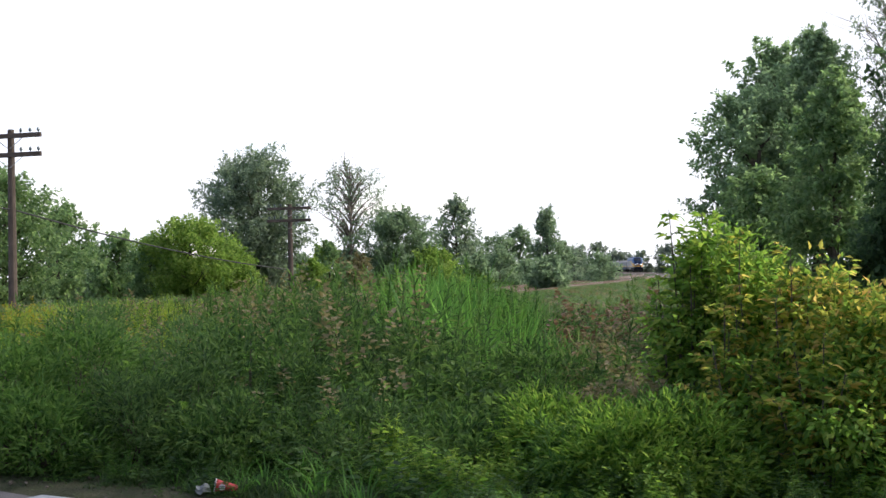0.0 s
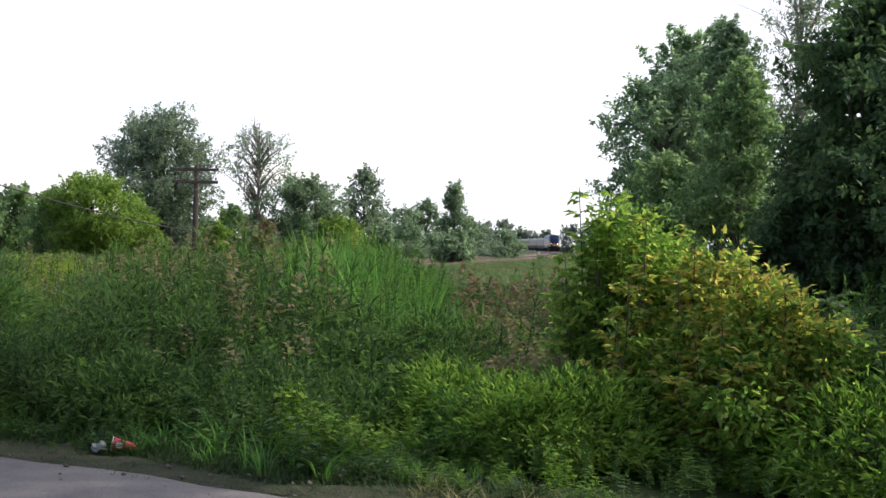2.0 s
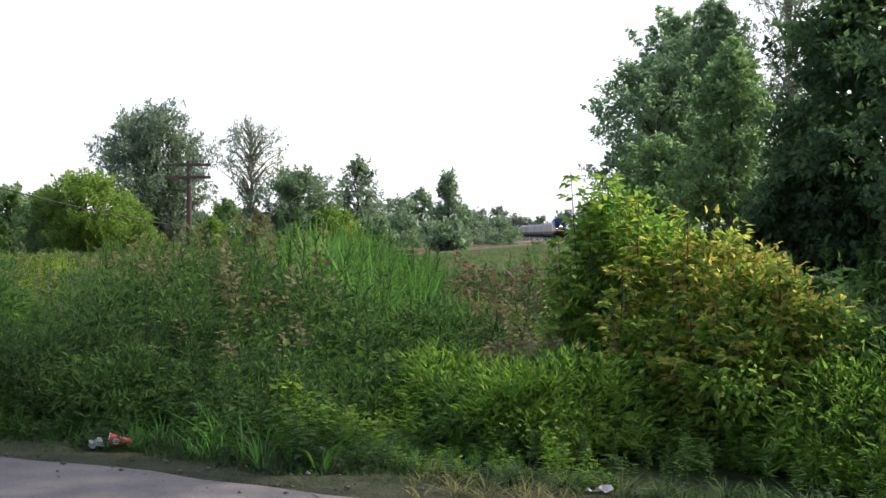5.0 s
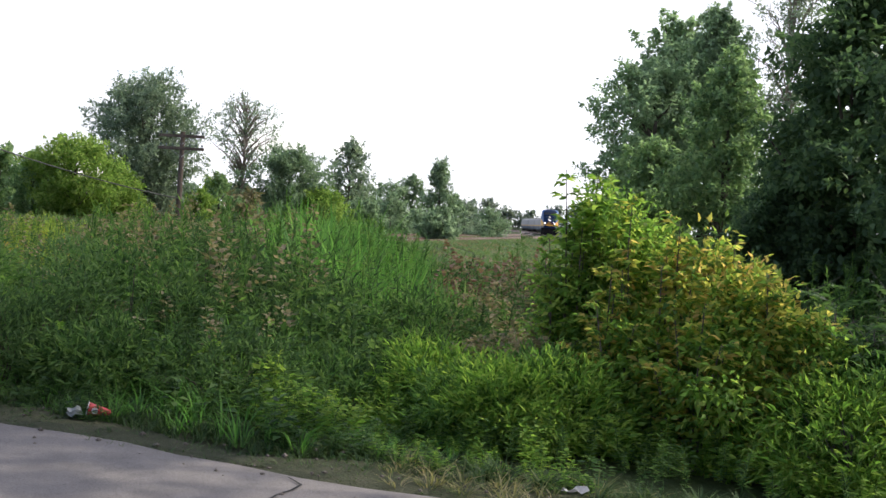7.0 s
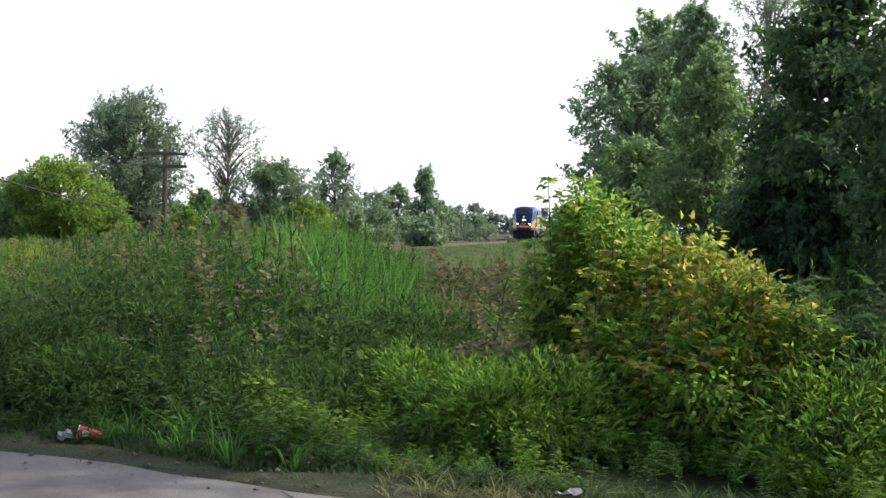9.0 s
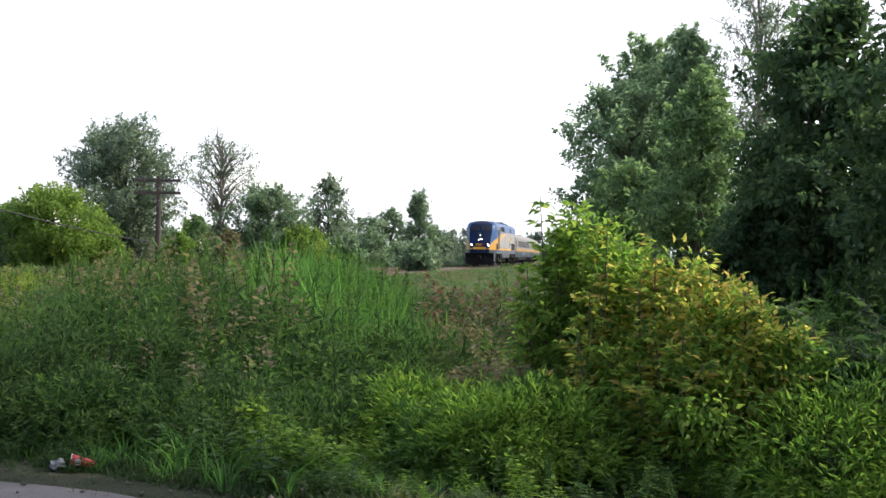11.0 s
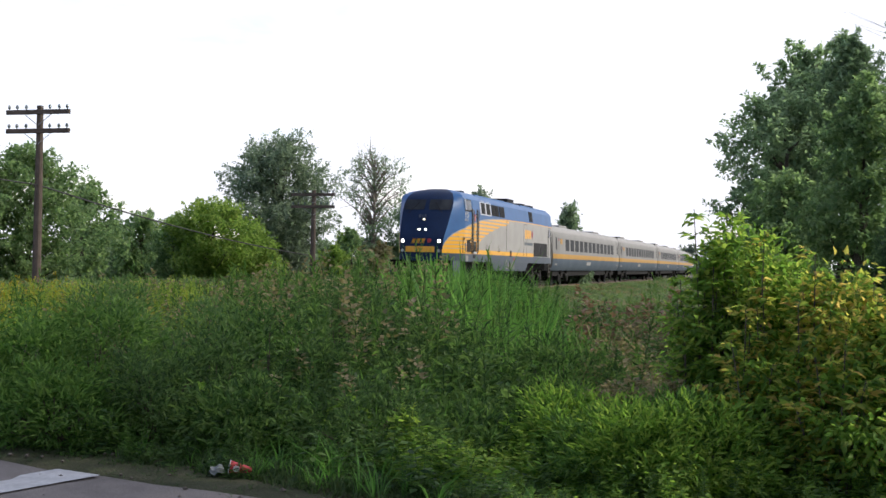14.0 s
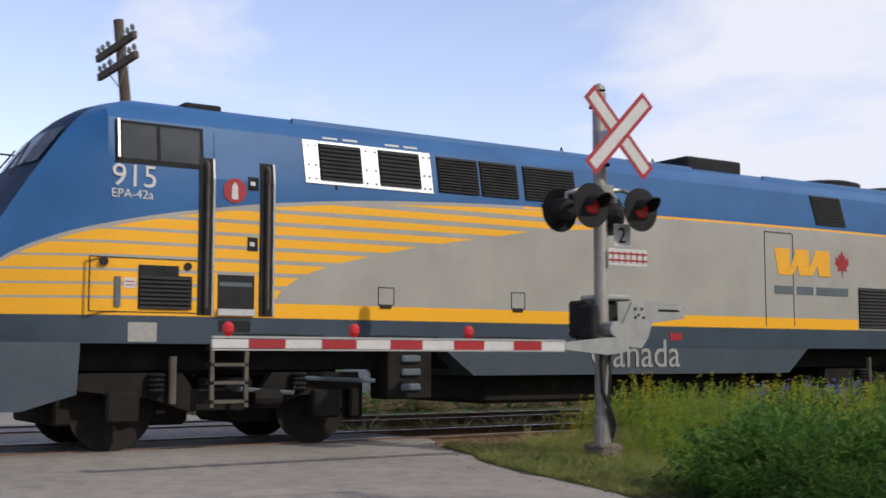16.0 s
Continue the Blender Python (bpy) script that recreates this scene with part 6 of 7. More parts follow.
def build_shrub(az, r, top, width, mat, label, tufts=120, leaf=0.085, slim=0.5, rise=-0.35):
    """A leafy shrub: stems that fan out, and tufts of drooping leaves on a lumpy dome."""
    x, y, zg = at(az, r)
    sh = thing("shrub", pose(x, y, zg), label, "shrub")
    h, w = el(top, r) - zg, width / 2
    bm = bmesh.new()
    P, D, L = [], [], []
    ph = RNG.uniform(0, math.tau, 3)
    for i in range(tufts):
        a, k = RNG.uniform(0, math.tau), RNG.uniform(0.06, 1.0)
        prof = math.sqrt(max(0.03, 1 - max(0.0, (k - 0.45) / 0.56) ** 2)) * (0.72 + 0.28 * min(1.0, k / 0.4))
        lump = 1 + 0.14 * math.sin(3 * a + ph[0] + 4 * k) + 0.10 * math.sin(5 * a + ph[1] - 7 * k)
        q = w * prof * lump * (RNG.uniform(0.80, 1.05) if i % 4 else RNG.uniform(0.2, 0.8))
        c = np.array([math.cos(a) * q, math.sin(a) * q, h * k * (0.94 + 0.06 * lump)])
        if i % 5 == 0:
            add_tube(bm, [(c[0] * 0.12, c[1] * 0.12, 0), (c[0] * 0.5, c[1] * 0.5, c[2] * 0.6), tuple(c)], [0.012, 0.008, 0.003], 4, False)
        o = unit(np.array([c[0] / w, c[1] / w, 0.25 + 0.9 * (k > 0.8) + RNG.normal() * 0.25]))
        n = int(RNG.integers(22, 38))
        t = RNG.uniform(-0.3, 1.0, (n, 1))
        R3 = RNG.normal(size=(n, 3))
        P.append(c + o * t * RNG.uniform(0.12, 0.26) + R3 * 0.05 * np.array([1, 1, 0.7]))
        D.append(unit(o * 0.7 + unit(R3) * 0.9 + np.array([0, 0, rise])))
        L.append(leaf * RNG.uniform(0.55, 1.25, n) * (1 - 0.25 * np.maximum(t[:, 0], 0)))
    part("woody_stem", bm, M_BARK, sh, "thin brown stems")
    L = np.concatenate(L)
    P = np.concatenate(P)
    P[:, 2] = np.maximum(P[:, 2], 0.03)
    V, F = leaf_arrays(P, np.concatenate(D), L, L * slim, 0.3)
    o = new("crown", raw_mesh("crown", V, F, [mat]))
    o.parent = sh
    return sh


YOUNG, TINTED = "dense shrub of fresh yellow-green leaves", "broad shrub with orange-tinted young leaves"
for az, r, top, w, mat, lab in ((-12.9, 10.3, 1.4, 0.95, SAPLING_GREEN, YOUNG), (-14.3, 10.4, 0.5, 0.7, SAPLING_GREEN, YOUNG), (-17.0, 9.8, -0.6, 0.95, GREEN_BUSH, TINTED), (-18.9, 9.6, -1.5, 1.0, GREEN_BUSH, TINTED), (-21.0, 9.4, -3.1, 0.9, GREEN_BUSH, TINTED), (-22.8, 9.3, -4.5, 0.8, SAPLING_GREEN, YOUNG), (-15.0, 9.5, -4.6, 0.9, SAPLING_GREEN, YOUNG), (-18.6, 9.2, -4.8, 1.0, SAPLING_GREEN, YOUNG)):
    build_shrub(az, r, top, w, mat, lab, 150)
DARK, GREEN, SUNLIT, SOFT = "dark feathery clump of weeds", "leafy green clump of weeds", "clump of weeds in a green painted as sunlit", "soft pale feathery clump of weeds"
for az, r, top, w, mat, lab in ((2.0, 12.0, -3.0, 1.5, WEED_BLUE, DARK), (6.0, 13.5, -1.5, 1.7, WEED_BLUE, DARK), (9.5, 11.0, -2.8, 1.5, WEED_GREEN, GREEN), (13.0, 12.0, -2.4, 1.5, WEED_FEATHER, SOFT), (17.5, 11.0, -2.8, 1.6, WEED_SUNLIT, SUNLIT), (21.0, 10.6, -3.6, 1.5, WEED_SUNLIT, SUNLIT), (24.5, 11.0, -3.6, 1.5, WEED_SUNLIT, SUNLIT), (-4.5, 12.0, -4.2, 1.3, WEED_GREEN, GREEN), (-1.0, 9.6, -7.4, 1.3, WEED_GREEN, GREEN), (-6.5, 9.0, -7.8, 1.1, WEED_SUNLIT, SUNLIT), (-8.2, 8.8, -7.6, 0.9, WEED_LIME, SUNLIT), (-11.0, 8.9, -7.2, 0.9, WEED_LIME, SUNLIT), (-5.0, 9.4, -6.8, 0.9, WEED_LIME, SUNLIT), (-24.6, 8.6, -7.0, 1.2, WEED_LIME, SUNLIT), (-26.6, 9.0, -5.0, 1.2, WEED_SUNLIT, SUNLIT), (-9.8, 9.2, -6.8, 1.0, WEED_SUNLIT, SUNLIT), (5.0, 9.2, -6.6, 1.3, WEED_BLUE, DARK), (14.8, 9.8, -5.2, 0.9, WEED_BLUE, DARK), (12.0, 10.2, -4.4, 0.8, WEED_BLUE, DARK), (10.6, 9.4, -6.6, 0.9, WEED_GREEN, GREEN), (7.4, 10.6, -4.6, 0.8, WEED_BLUE, DARK), (16.6, 12.6, -1.6, 0.9, WEED_FEATHER, SOFT), (3.4, 10.6, -5.0, 0.8, WEED_BLUE, DARK), (19.2, 9.6, -6.0, 1.0, WEED_SUNLIT, SUNLIT)):
    build_shrub(az, r, top, w, mat, lab, 150, 0.075 if lab in (DARK, SOFT) else 0.09, 0.26, 0.35)


for az, r, top in ((-23.6, 9.6, -2.6), (-24.8, 9.2, -3.4), (-26.0, 9.8, -2.4), (-22.4, 10.4, -2.0), (-27.4, 9.4, -2.6)):
    build_sapling(az, r, top, 0.22, 4, "sumac shoot with feathery compound leaves", "sumac", True, WEED_BLUE)


for az, r, h_, w_, mat_, lab_ in ((-6.2, 19.5, 0.95, 1.5, WEED_BLUE, "dark green round bush in the hollow"), (7.5, 15.5, 1.3, 1.5, WEED_BLUE, "dark feathery bush of weeds"), (3.6, 12.6, 1.15, 1.3, WEED_BLUE, "dark feathery bush of weeds"), (16.5, 14.0, 1.15, 1.6, WEED_FEATHER, "soft feathery bush of weeds"), (21.0, 12.2, 0.95, 1.7, WEED_SUNLIT, "dense green bush of weeds"), (26.0, 11.6, 0.85, 1.5, WEED_SUNLIT, "dense green bush of weeds"), (11.0, 11.4, 1.0, 1.4, WEED_GREEN, "dense green bush of weeds"), (0.2, 11.2, 0.95, 1.3, WEED_GREEN, "dense green bush of weeds")):
    q_ = at(az, r)
    build_tree("bush", q_, q_[2] + h_, w_, q_[2] + 0.08, 4200, 0.075, mat_, lab_, category="bush", clumps=44, density=0.9, trunk=0.02, core=0.2)


# ---- weeds ----
def stem(h, r=0.004, bend_=0.06):
    z = np.linspace(0, h, 4)
    V, F = [], []
    for i, zz in enumerate(z):
        x = bend_ * (zz / h) ** 2 * h
        for k in range(3):
            a = k * math.tau / 3
            V.append((x + r * math.cos(a), r * math.sin(a), zz))
    for i in range(3):
        for k in range(3):
            a, b, c, d = i * 3 + k, i * 3 + (k + 1) % 3, i * 3 + 3 + (k + 1) % 3, i * 3 + 3 + k
            F += [(a, b, c), (a, c, d)]
    return np.array(V, float), np.array(F)


def leafy_template(n, z0, L, W, rise, droop, spread=0.0, top_small=0.5):
    """A stem of height one with spiralling leaves."""
    z = np.linspace(z0, 1.0, n) + RNG.normal(size=n) * 0.01
    a = np.arange(n) * 2.4 + RNG.normal(size=n) * 0.3
    up = rise + RNG.normal(size=n) * 0.34 + 0.5 * (z > 0.93)
    D = unit(np.stack([np.cos(a) * np.cos(up), np.sin(a) * np.cos(up), np.sin(up)], -1))
    P = np.stack([0.06 * z ** 2 + np.cos(a) * spread * (1.1 - z) * RNG.uniform(0, 1, n), np.sin(a) * spread * (1.1 - z) * RNG.uniform(0, 1, n), z], -1)
    ln = L * (1 - (1 - top_small) * z) * RNG.uniform(0.45, 1.3, n)
    return join(stem(1.0), leaf_arrays(P, D, ln, ln * W, droop))


def blade_template(n, L, W, lean):
    V, F = [], []
    for i in range(n):
        a = RNG.uniform(0, math.tau)
        b = RNG.uniform(0.3, 1.0) * lean
        l = L * RNG.uniform(0.6, 1.1)
        d = np.array([math.cos(a), math.sin(a), 0])
        s = np.array([-math.sin(a), math.cos(a), 0])
        o = d * RNG.uniform(0, 0.06)
        k = len(V)
        for t, w in ((0, 1.0), (0.5, 0.8), (1.0, 0.0)):
            p = o + d * b * l * t * t + np.array([0, 0, l * (t - 0.25 * b * t * t)])
            if w:
                V += [p - s * W * w / 2, p + s * W * w / 2]
            else:
                V.append(p)
        F += [(k, k + 1, k + 3), (k, k + 3, k + 2), (k + 2, k + 3, k + 4)]
    return np.array(V), np.array(F)


def head_template(n, z0, r, size):
    """A tall stem whose upper part carries small seeds or florets."""
    z = RNG.uniform(z0, 1.0, n)
    a = RNG.uniform(0, math.tau, n)
    rr = r * (1.15 - (z - z0) / (1 - z0)) * RNG.uniform(0.2, 1, n)
    P = np.stack([0.06 * z ** 2 + np.cos(a) * rr, np.sin(a) * rr, z], -1)
    D = unit(np.stack([np.cos(a), np.sin(a), RNG.uniform(0.2, 1.2, n)], -1))
    return leaf_arrays(P, D, size * RNG.uniform(0.6, 1.3, n), size * 0.7)


def scatter(name, templates, U, V, H, mat, label, category, zoff=0.0, wide=1.0):
    """Sets plants of height H at the places U, V; one mesh."""
    Vs, Fs, k = [], [], 0
    Z = ground_z(U, V) + zoff - 0.03
    which = RNG.integers(0, len(templates), len(U))
    for ti, (tv, tf) in enumerate(templates):
        m = which == ti
        n = int(m.sum())
        if not n:
            continue
        a = RNG.uniform(0, math.tau, n)
        sc = H[m]
        wd = wide * RNG.uniform(0.85, 1.2, n) * np.sqrt(sc)
        ca, sa = (np.cos(a) * wd)[:, None], (np.sin(a) * wd)[:, None]
        x = tv[None, :, 0] * ca - tv[None, :, 1] * sa
        y = tv[None, :, 0] * sa + tv[None, :, 1] * ca
        z = tv[None, :, 2] * sc[:, None]
        lx, ly = RNG.normal(size=n) * 0.10, RNG.normal(size=n) * 0.10
        x, y = x + z * lx[:, None], y + z * ly[:, None]
        X = FW.x * U[m] + LF.x * V[m]
        Y = FW.y * U[m] + LF.y * V[m]
        Vs.append(np.stack([x + X[:, None], y + Y[:, None], z + Z[m][:, None]], -1).reshape(-1, 3))
        Fs.append((tf[None] + (np.arange(n) * len(tv))[:, None, None] + k).reshape(-1, 3))
        k += n * len(tv)
    me = raw_mesh(name, np.concatenate(Vs), np.concatenate(Fs), [mat])
    return tagged(new(name, me), label, category, kind="stuff")


def field(n, u0, u1, v0, v1, keep):
    U, V = RNG.uniform(u0, u1, n), RNG.uniform(v0, v1, n)
    X, Y = FW.x * U + LF.x * V, FW.y * U + LF.y * V
    R, AZ = np.hypot(X, Y), np.degrees(np.arctan2(-X, Y))
    E = np.interp(V, [-60, -8, 0, 4, 8, 11, 12.6, 14, 30], [6.1, 6.15, 6.38, 6.86, 7.38, 7.75, 8.3, 9.0, 9.0])
    m = keep(U, V, R, AZ, U - E)
    return U[m], V[m], R[m], AZ[m], (U - E)[m]


def patchy(U, V, s, seed):
    return np.sin(U * s + seed) * np.sin(V * s * 1.3 + seed * 2.1) + 0.6 * np.sin(U * s * 2.3 - V * s * 1.7 + seed * 3.3)


def top_z(R, AZ):
    """How high the weeds reach, as a height in the world."""
    zt = 1.26 + 0.24 * np.exp(-((AZ - 1.0) / 3.5) ** 2) * smooth(13, 17, R)
    zt = zt - 0.42 * smooth(0.0, 1.0, (-0.5 - AZ) / 5.5) * (R < 200)
    zt = zt - 0.45 * smooth(22, 36, R) * (1 - 0.8 * np.exp(-((AZ - 2.0) / 4.0) ** 2))
    zt = np.where(R > 36, np.minimum(zt, np.where((AZ > -9) & (AZ < -1.2), 0.5, 0.85)), zt)
    zt = zt - 0.36 * np.exp(-((AZ - 13.3) / 1.7) ** 2) * (R < 34)
    near = np.interp(AZ, [-12.0, -5.0, 0.0, 4.4, 8.0], [0.60, 0.60, 1.02, 1.24, 1.5])
    zt = np.where(R < 15, np.minimum(zt, near), zt)
    return zt - 0.3 * smooth(27, 33, AZ)


def heights(U, V, R, AZ, E, lo=0.6, hi=1.0):
    z = ground_z(U, V)
    wave = 1.0 + 0.10 * np.sin(U * 1.9 + V * 1.1) + 0.08 * np.sin(V * 2.7 - U * 0.8)
    h = (top_z(R, AZ) - z) * RNG.uniform(lo, hi, len(U)) * np.where(R < 14, wave, 1.0)
    h = h * (1 + 0.13 * patchy(U, V, 0.45, 9) + 0.17 * patchy(U, V, 1.3, 5) + 0.15 * patchy(U, V, 3.1, 2)) * (0.34 + 0.66 * smooth(0.5, 4.6, E)) * (1 - 0.40 * smooth(9.0, 11.5, V) * (1 - smooth(12, 20, U)))
    return np.maximum(h, 0.12)


inside = lambda U, V, R, AZ, E: (E > 0.46 + 0.12 * np.sin(V * 2.7)) & (V < 12.9) & ((V < 8.8) | (U > 11.5 + 0.8 * np.sin(V * 3))) & (R < 34) & ~((np.hypot(U - 9.2, V - 10.6) < 0.5))
green = [leafy_template(46, 0.12, 0.15, 0.18, 0.40, 0.35) for _ in range(5)]
blue = [leafy_template(56, 0.10, 0.13, 0.16, 0.5, 0.2, 0.16) for _ in range(5)]
broad = [leafy_template(34, 0.05, 0.15, 0.62, 0.2, 0.3, 0.22, 0.7) for _ in range(5)]

f = field(10500, 7.2, 40, -9, 12.4, lambda *a: inside(*a) & (RNG.uniform(size=len(a[0])) < np.clip(13 / a[2], 0, 1) ** 1.5 * 1.0) & (patchy(a[0], a[1], 0.55, 1.0) > -0.45) & (patchy(a[0], a[1], 2.1, 3.0) > -0.7))
# towards the crossing the weeds switch to the green painted as sunlit
hs, brighter = heights(*f), f[3] + 2.5 * patchy(f[0], f[1], 0.8, 4) > 13
scatter("tall_weeds", green, f[0][~brighter], f[1][~brighter], hs[~brighter], WEED_GREEN, "dense tall green goldenrod stems filling the verge", "weeds")
scatter("sunlit_weeds", green, f[0][brighter], f[1][brighter], hs[brighter], WEED_SUNLIT, "goldenrod stems towards the crossing, painted a brighter sunlit green", "weeds")
f = field(8000, 7.4, 40, -9, 12.4, lambda *a: inside(*a) & (RNG.uniform(size=len(a[0])) < np.clip(13 / a[2], 0, 1) ** 1.5) & (patchy(a[0], a[1], 0.6, 4.0) > -0.1) & (a[3] > -8) & (patchy(a[0], a[1], 2.1, 3.0) > -0.6))
scatter("feathery_weeds", blue, f[0], f[1], heights(*f, 0.7, 1.0), WEED_BLUE, "feathery blue-green weeds among the goldenrod", "weeds", wide=1.2)
f = field(3000, 7.2, 16, -9, 12.0, lambda *a: inside(*a) & (a[4] < 3.6) & (RNG.uniform(size=len(a[0])) < np.where(a[3] < -8, 0.3, 0.75)))
scatter("broadleaf_weeds", broad, f[0], f[1], np.minimum(heights(*f, 0.5, 0.9), 0.75), WEED_GREEN, "broad-leaved creepers and low weeds at the road's edge", "weeds", wide=1.1)
f = field(5200, 7.2, 14, -7, 5.5, lambda *a: inside(*a) & (a[4] < 3.2) & (patchy(a[0], a[1], 0.9, 2.0) > np.where(a[3] < -2, -0.3, 0.25)) & (a[3] < 8))
scatter("lime_weeds", green + broad, f[0], f[1], np.minimum(heights(*f, 0.6, 1.0), 0.95), WEED_LIME, "bright yellow-green weeds near the road", "weeds")
f = field(4600, 7.2, 18, -9, 9.5, lambda *a: inside(*a) & (a[4] > 0.6) & (a[4] < 6) & (patchy(a[0], a[1], 0.8, 8) > -0.3))
scatter("rank_grass", [blade_template(9, 1.0, 0.014, 0.55) for _ in range(5)], f[0], f[1], heights(*f, 0.5, 0.9) * 0.95, GRASS_GREEN, "rank long-bladed grass between the weeds", "grass", wide=1.5)
f = field(230, 7.2, 15, -7, 8, lambda *a: inside(*a) & (a[4] > 0.7) & (a[4] < 5))
scatter("tall_stalks", [leafy_template(46, 0.3, 0.19, 0.13, 0.6, 0.25) for _ in range(5)], f[0], f[1], heights(*f, 0.9, 1.2), WEED_GREEN, "single tall pale-green stalks over the weeds", "weeds")
# creepers that arch over the face of the weeds
def build_vines():
    Vs, Fs, k = [], [], 0
    for i in range(11):
        v = RNG.uniform(-6.5, 8.0)
        e = RNG.uniform(0.9, 2.3)
        u = float(np.interp(v, [-60, -8, 0, 4, 8, 11], [6.1, 6.15, 6.38, 6.86, 7.38, 7.75])) + e
        a0 = RNG.uniform(0, math.tau)
        ln, hh = RNG.uniform(0.3, 0.7), RNG.uniform(0.2, 0.32) + 0.16 * e
        n = 30
        t = np.linspace(0, 1, n)
        U, V = u + np.cos(a0) * ln * t * 0.5, v + np.sin(a0) * ln * t
        Z = ground_z(U, V) + hh * np.sin(np.pi * (0.2 + 0.72 * t)) + 0.03 * np.sin(t * 19 + i)
        P = np.stack([FW.x * U + LF.x * V, FW.y * U + LF.y * V, Z], -1)
        b = RNG.uniform(0, math.tau, n)
        D = unit(np.stack([np.cos(b), np.sin(b), RNG.normal(size=n) * 0.4 - 0.1], -1))
        L = RNG.uniform(0.03, 0.06, n) * (1.1 - 0.6 * t)
        lv = leaf_arrays(P, D, L, L * 0.7, 0.25)
        lv2 = leaf_arrays(P, unit(-D + RNG.normal(size=D.shape) * 0.3), L * 0.9, L * 0.6, 0.25)
        w = np.array([0, 0, 0.005])
        rib = np.concatenate([P - w, P + w])
        q = np.arange(n - 1)
        rf = np.concatenate([np.stack([q, q + 1, q + n + 1], -1), np.stack([q, q + n + 1, q + n], -1)])
        vv, ff = join(lv, lv2, (rib, rf))
        Vs.append(vv)
        Fs.append(ff + k)
        k += len(vv)
    tagged(new("vines", raw_mesh("vines", np.concatenate(Vs), np.concatenate(Fs), [WEED_LIME])), "yellow-green creeper vines arching over the weeds", "vines", kind="stuff")


build_vines()
# upright bright grass on the bank
blades = [blade_template(11, 1.0, 0.022, 0.4) for _ in range(6)]
f = field(13000, 12, 46, -2, 12.6, lambda *a: (a[1] < 12.4) & (a[2] > 13.5) & (np.abs(a[3] + 1.6 - (a[2] - 14) * 0.16) < 4.2 + 0.9 * patchy(a[0], a[1], 0.7, 3)) & (a[2] < 40))
scatter("reed_grass", blades, f[0], f[1], heights(*f, 0.82, 1.08), GRASS_GREEN, "patch of upright bright green grass on the bank", "grass", wide=1.5)
# far bank
f = field(10000, 20, 120, -10, 13.4, lambda *a: (a[2] > 23) & (a[1] < 13.3))
scatter("bank_grass", [blade_template(7, 1.0, 0.045, 0.6) for _ in range(5)], f[0], f[1], np.clip(heights(*f, 0.4, 1.0), 0.2, 0.8), BANK_GREEN, "long green grass along the railway bank", "grass", wide=2.4)
f = field(6000, 24, 140, -10, 13.4, lambda *a: (a[2] > 24) & (patchy(a[0], a[1], 0.22, 5) > 0.0))
scatter("bank_seed_grass", [blade_template(8, 1.0, 0.05, 0.5) for _ in range(5)], f[0], f[1], np.clip(heights(*f, 0.5, 1.05), 0.2, 0.85), SEED_TAN, "brownish seeding grass along the railway bank", "grass", wide=2.2)
# seed heads over the weeds
f = field(1500, 8.4, 26, -6, 12.4, lambda *a: inside(*a) & (a[4] > 1.2) & (patchy(a[0], a[1], 1.1, 6) > -0.2))
scatter("goldenrod_tips", [leafy_template(26, 0.66, 0.13, 0.2, 0.7, 0.2) for _ in range(5)], f[0], f[1], heights(*f, 0.92, 1.12), WEED_SUNLIT, "fresh green tips of goldenrod over the weeds", "weeds", wide=1.1)
f = field(1900, 8, 40, -6, 12.4, lambda *a: inside(*a) & (a[4] > 1.6) & (a[3] > 1) & (a[3] < 20))
scatter("seed_heads", [head_template(26, 0.72, 0.06, 0.045) for _ in range(4)], f[0], f[1], heights(*f, 0.9, 1.08), SEED_TAN, "brownish seed heads standing over the weeds", "weeds", wide=1.4)
# dead dock in the hollow
f = field(620, 13, 30, -2, 7, lambda *a: (np.abs(a[3] + 7.6) < 3.6 * np.sqrt(RNG.uniform(0, 1, len(a[0])))) & (a[2] > 13.5) & (a[2] < 24) & (patchy(a[0], a[1], 1.6, 3) > -0.4))
scatter("dead_dock", [head_template(60, 0.25, 0.11, 0.06) for _ in range(4)], f[0], f[1], heights(*f, 0.85, 1.15), DOCK_BROWN, "red-brown dead dock stalks in the hollow", "weeds", wide=1.5)
f = field(3600, 12, 30, -3, 8, lambda *a: (np.abs(a[3] + 7.5) < 4.2) & (a[2] > 12.5) & (a[2] < 27) & (patchy(a[0], a[1], 1.2, 2) > -0.5))
scatter("hollow_grass", [blade_template(9, 1.0, 0.028, 0.6) for _ in range(5)], f[0], f[1], heights(*f, 0.6, 1.05), HOLLOW_GREEN, "pale green grass filling the hollow below the bank", "grass", wide=1.6)
f = field(260, 13, 24, -3, 8, lambda *a: (np.abs(a[3] + 6.5) < 3.8) & (a[2] > 13) & (a[2] < 22))
scatter("hollow_weeds", green, f[0], f[1], heights(*f, 0.8, 1.25), WEED_GREEN, "leafy green weeds in the hollow", "weeds", wide=1.3)
f = field(800, 9, 16, -3, 4, lambda *a: (np.abs(a[3] + 9.0) < 2.6) & (a[4] > 1.6))
scatter("pale_umbels", [head_template(46, 0.82, 0.16, 0.05) for _ in range(3)], f[0], f[1], heights(*f, 0.7, 0.95), SEED_TAN, "pale withered umbels among the weeds", "weeds", wide=1.3)
f = field(2600, 9.5, 46, 10.6, 13.3, lambda *a: (a[3] > 4) & (a[3] < 29) & (a[0] > 11))
scatter("tan_grass", [blade_template(8, 1.0, 0.022, 0.45) for _ in range(5)], f[0], f[1], np.where(np.abs(f[3] - 13.3) < 2.2, 0.45, 0.75) * RNG.uniform(0.6, 1.05, len(f[0])), SEED_TAN, "tan seeding grass along the edge of the bank", "grass", wide=1.2)
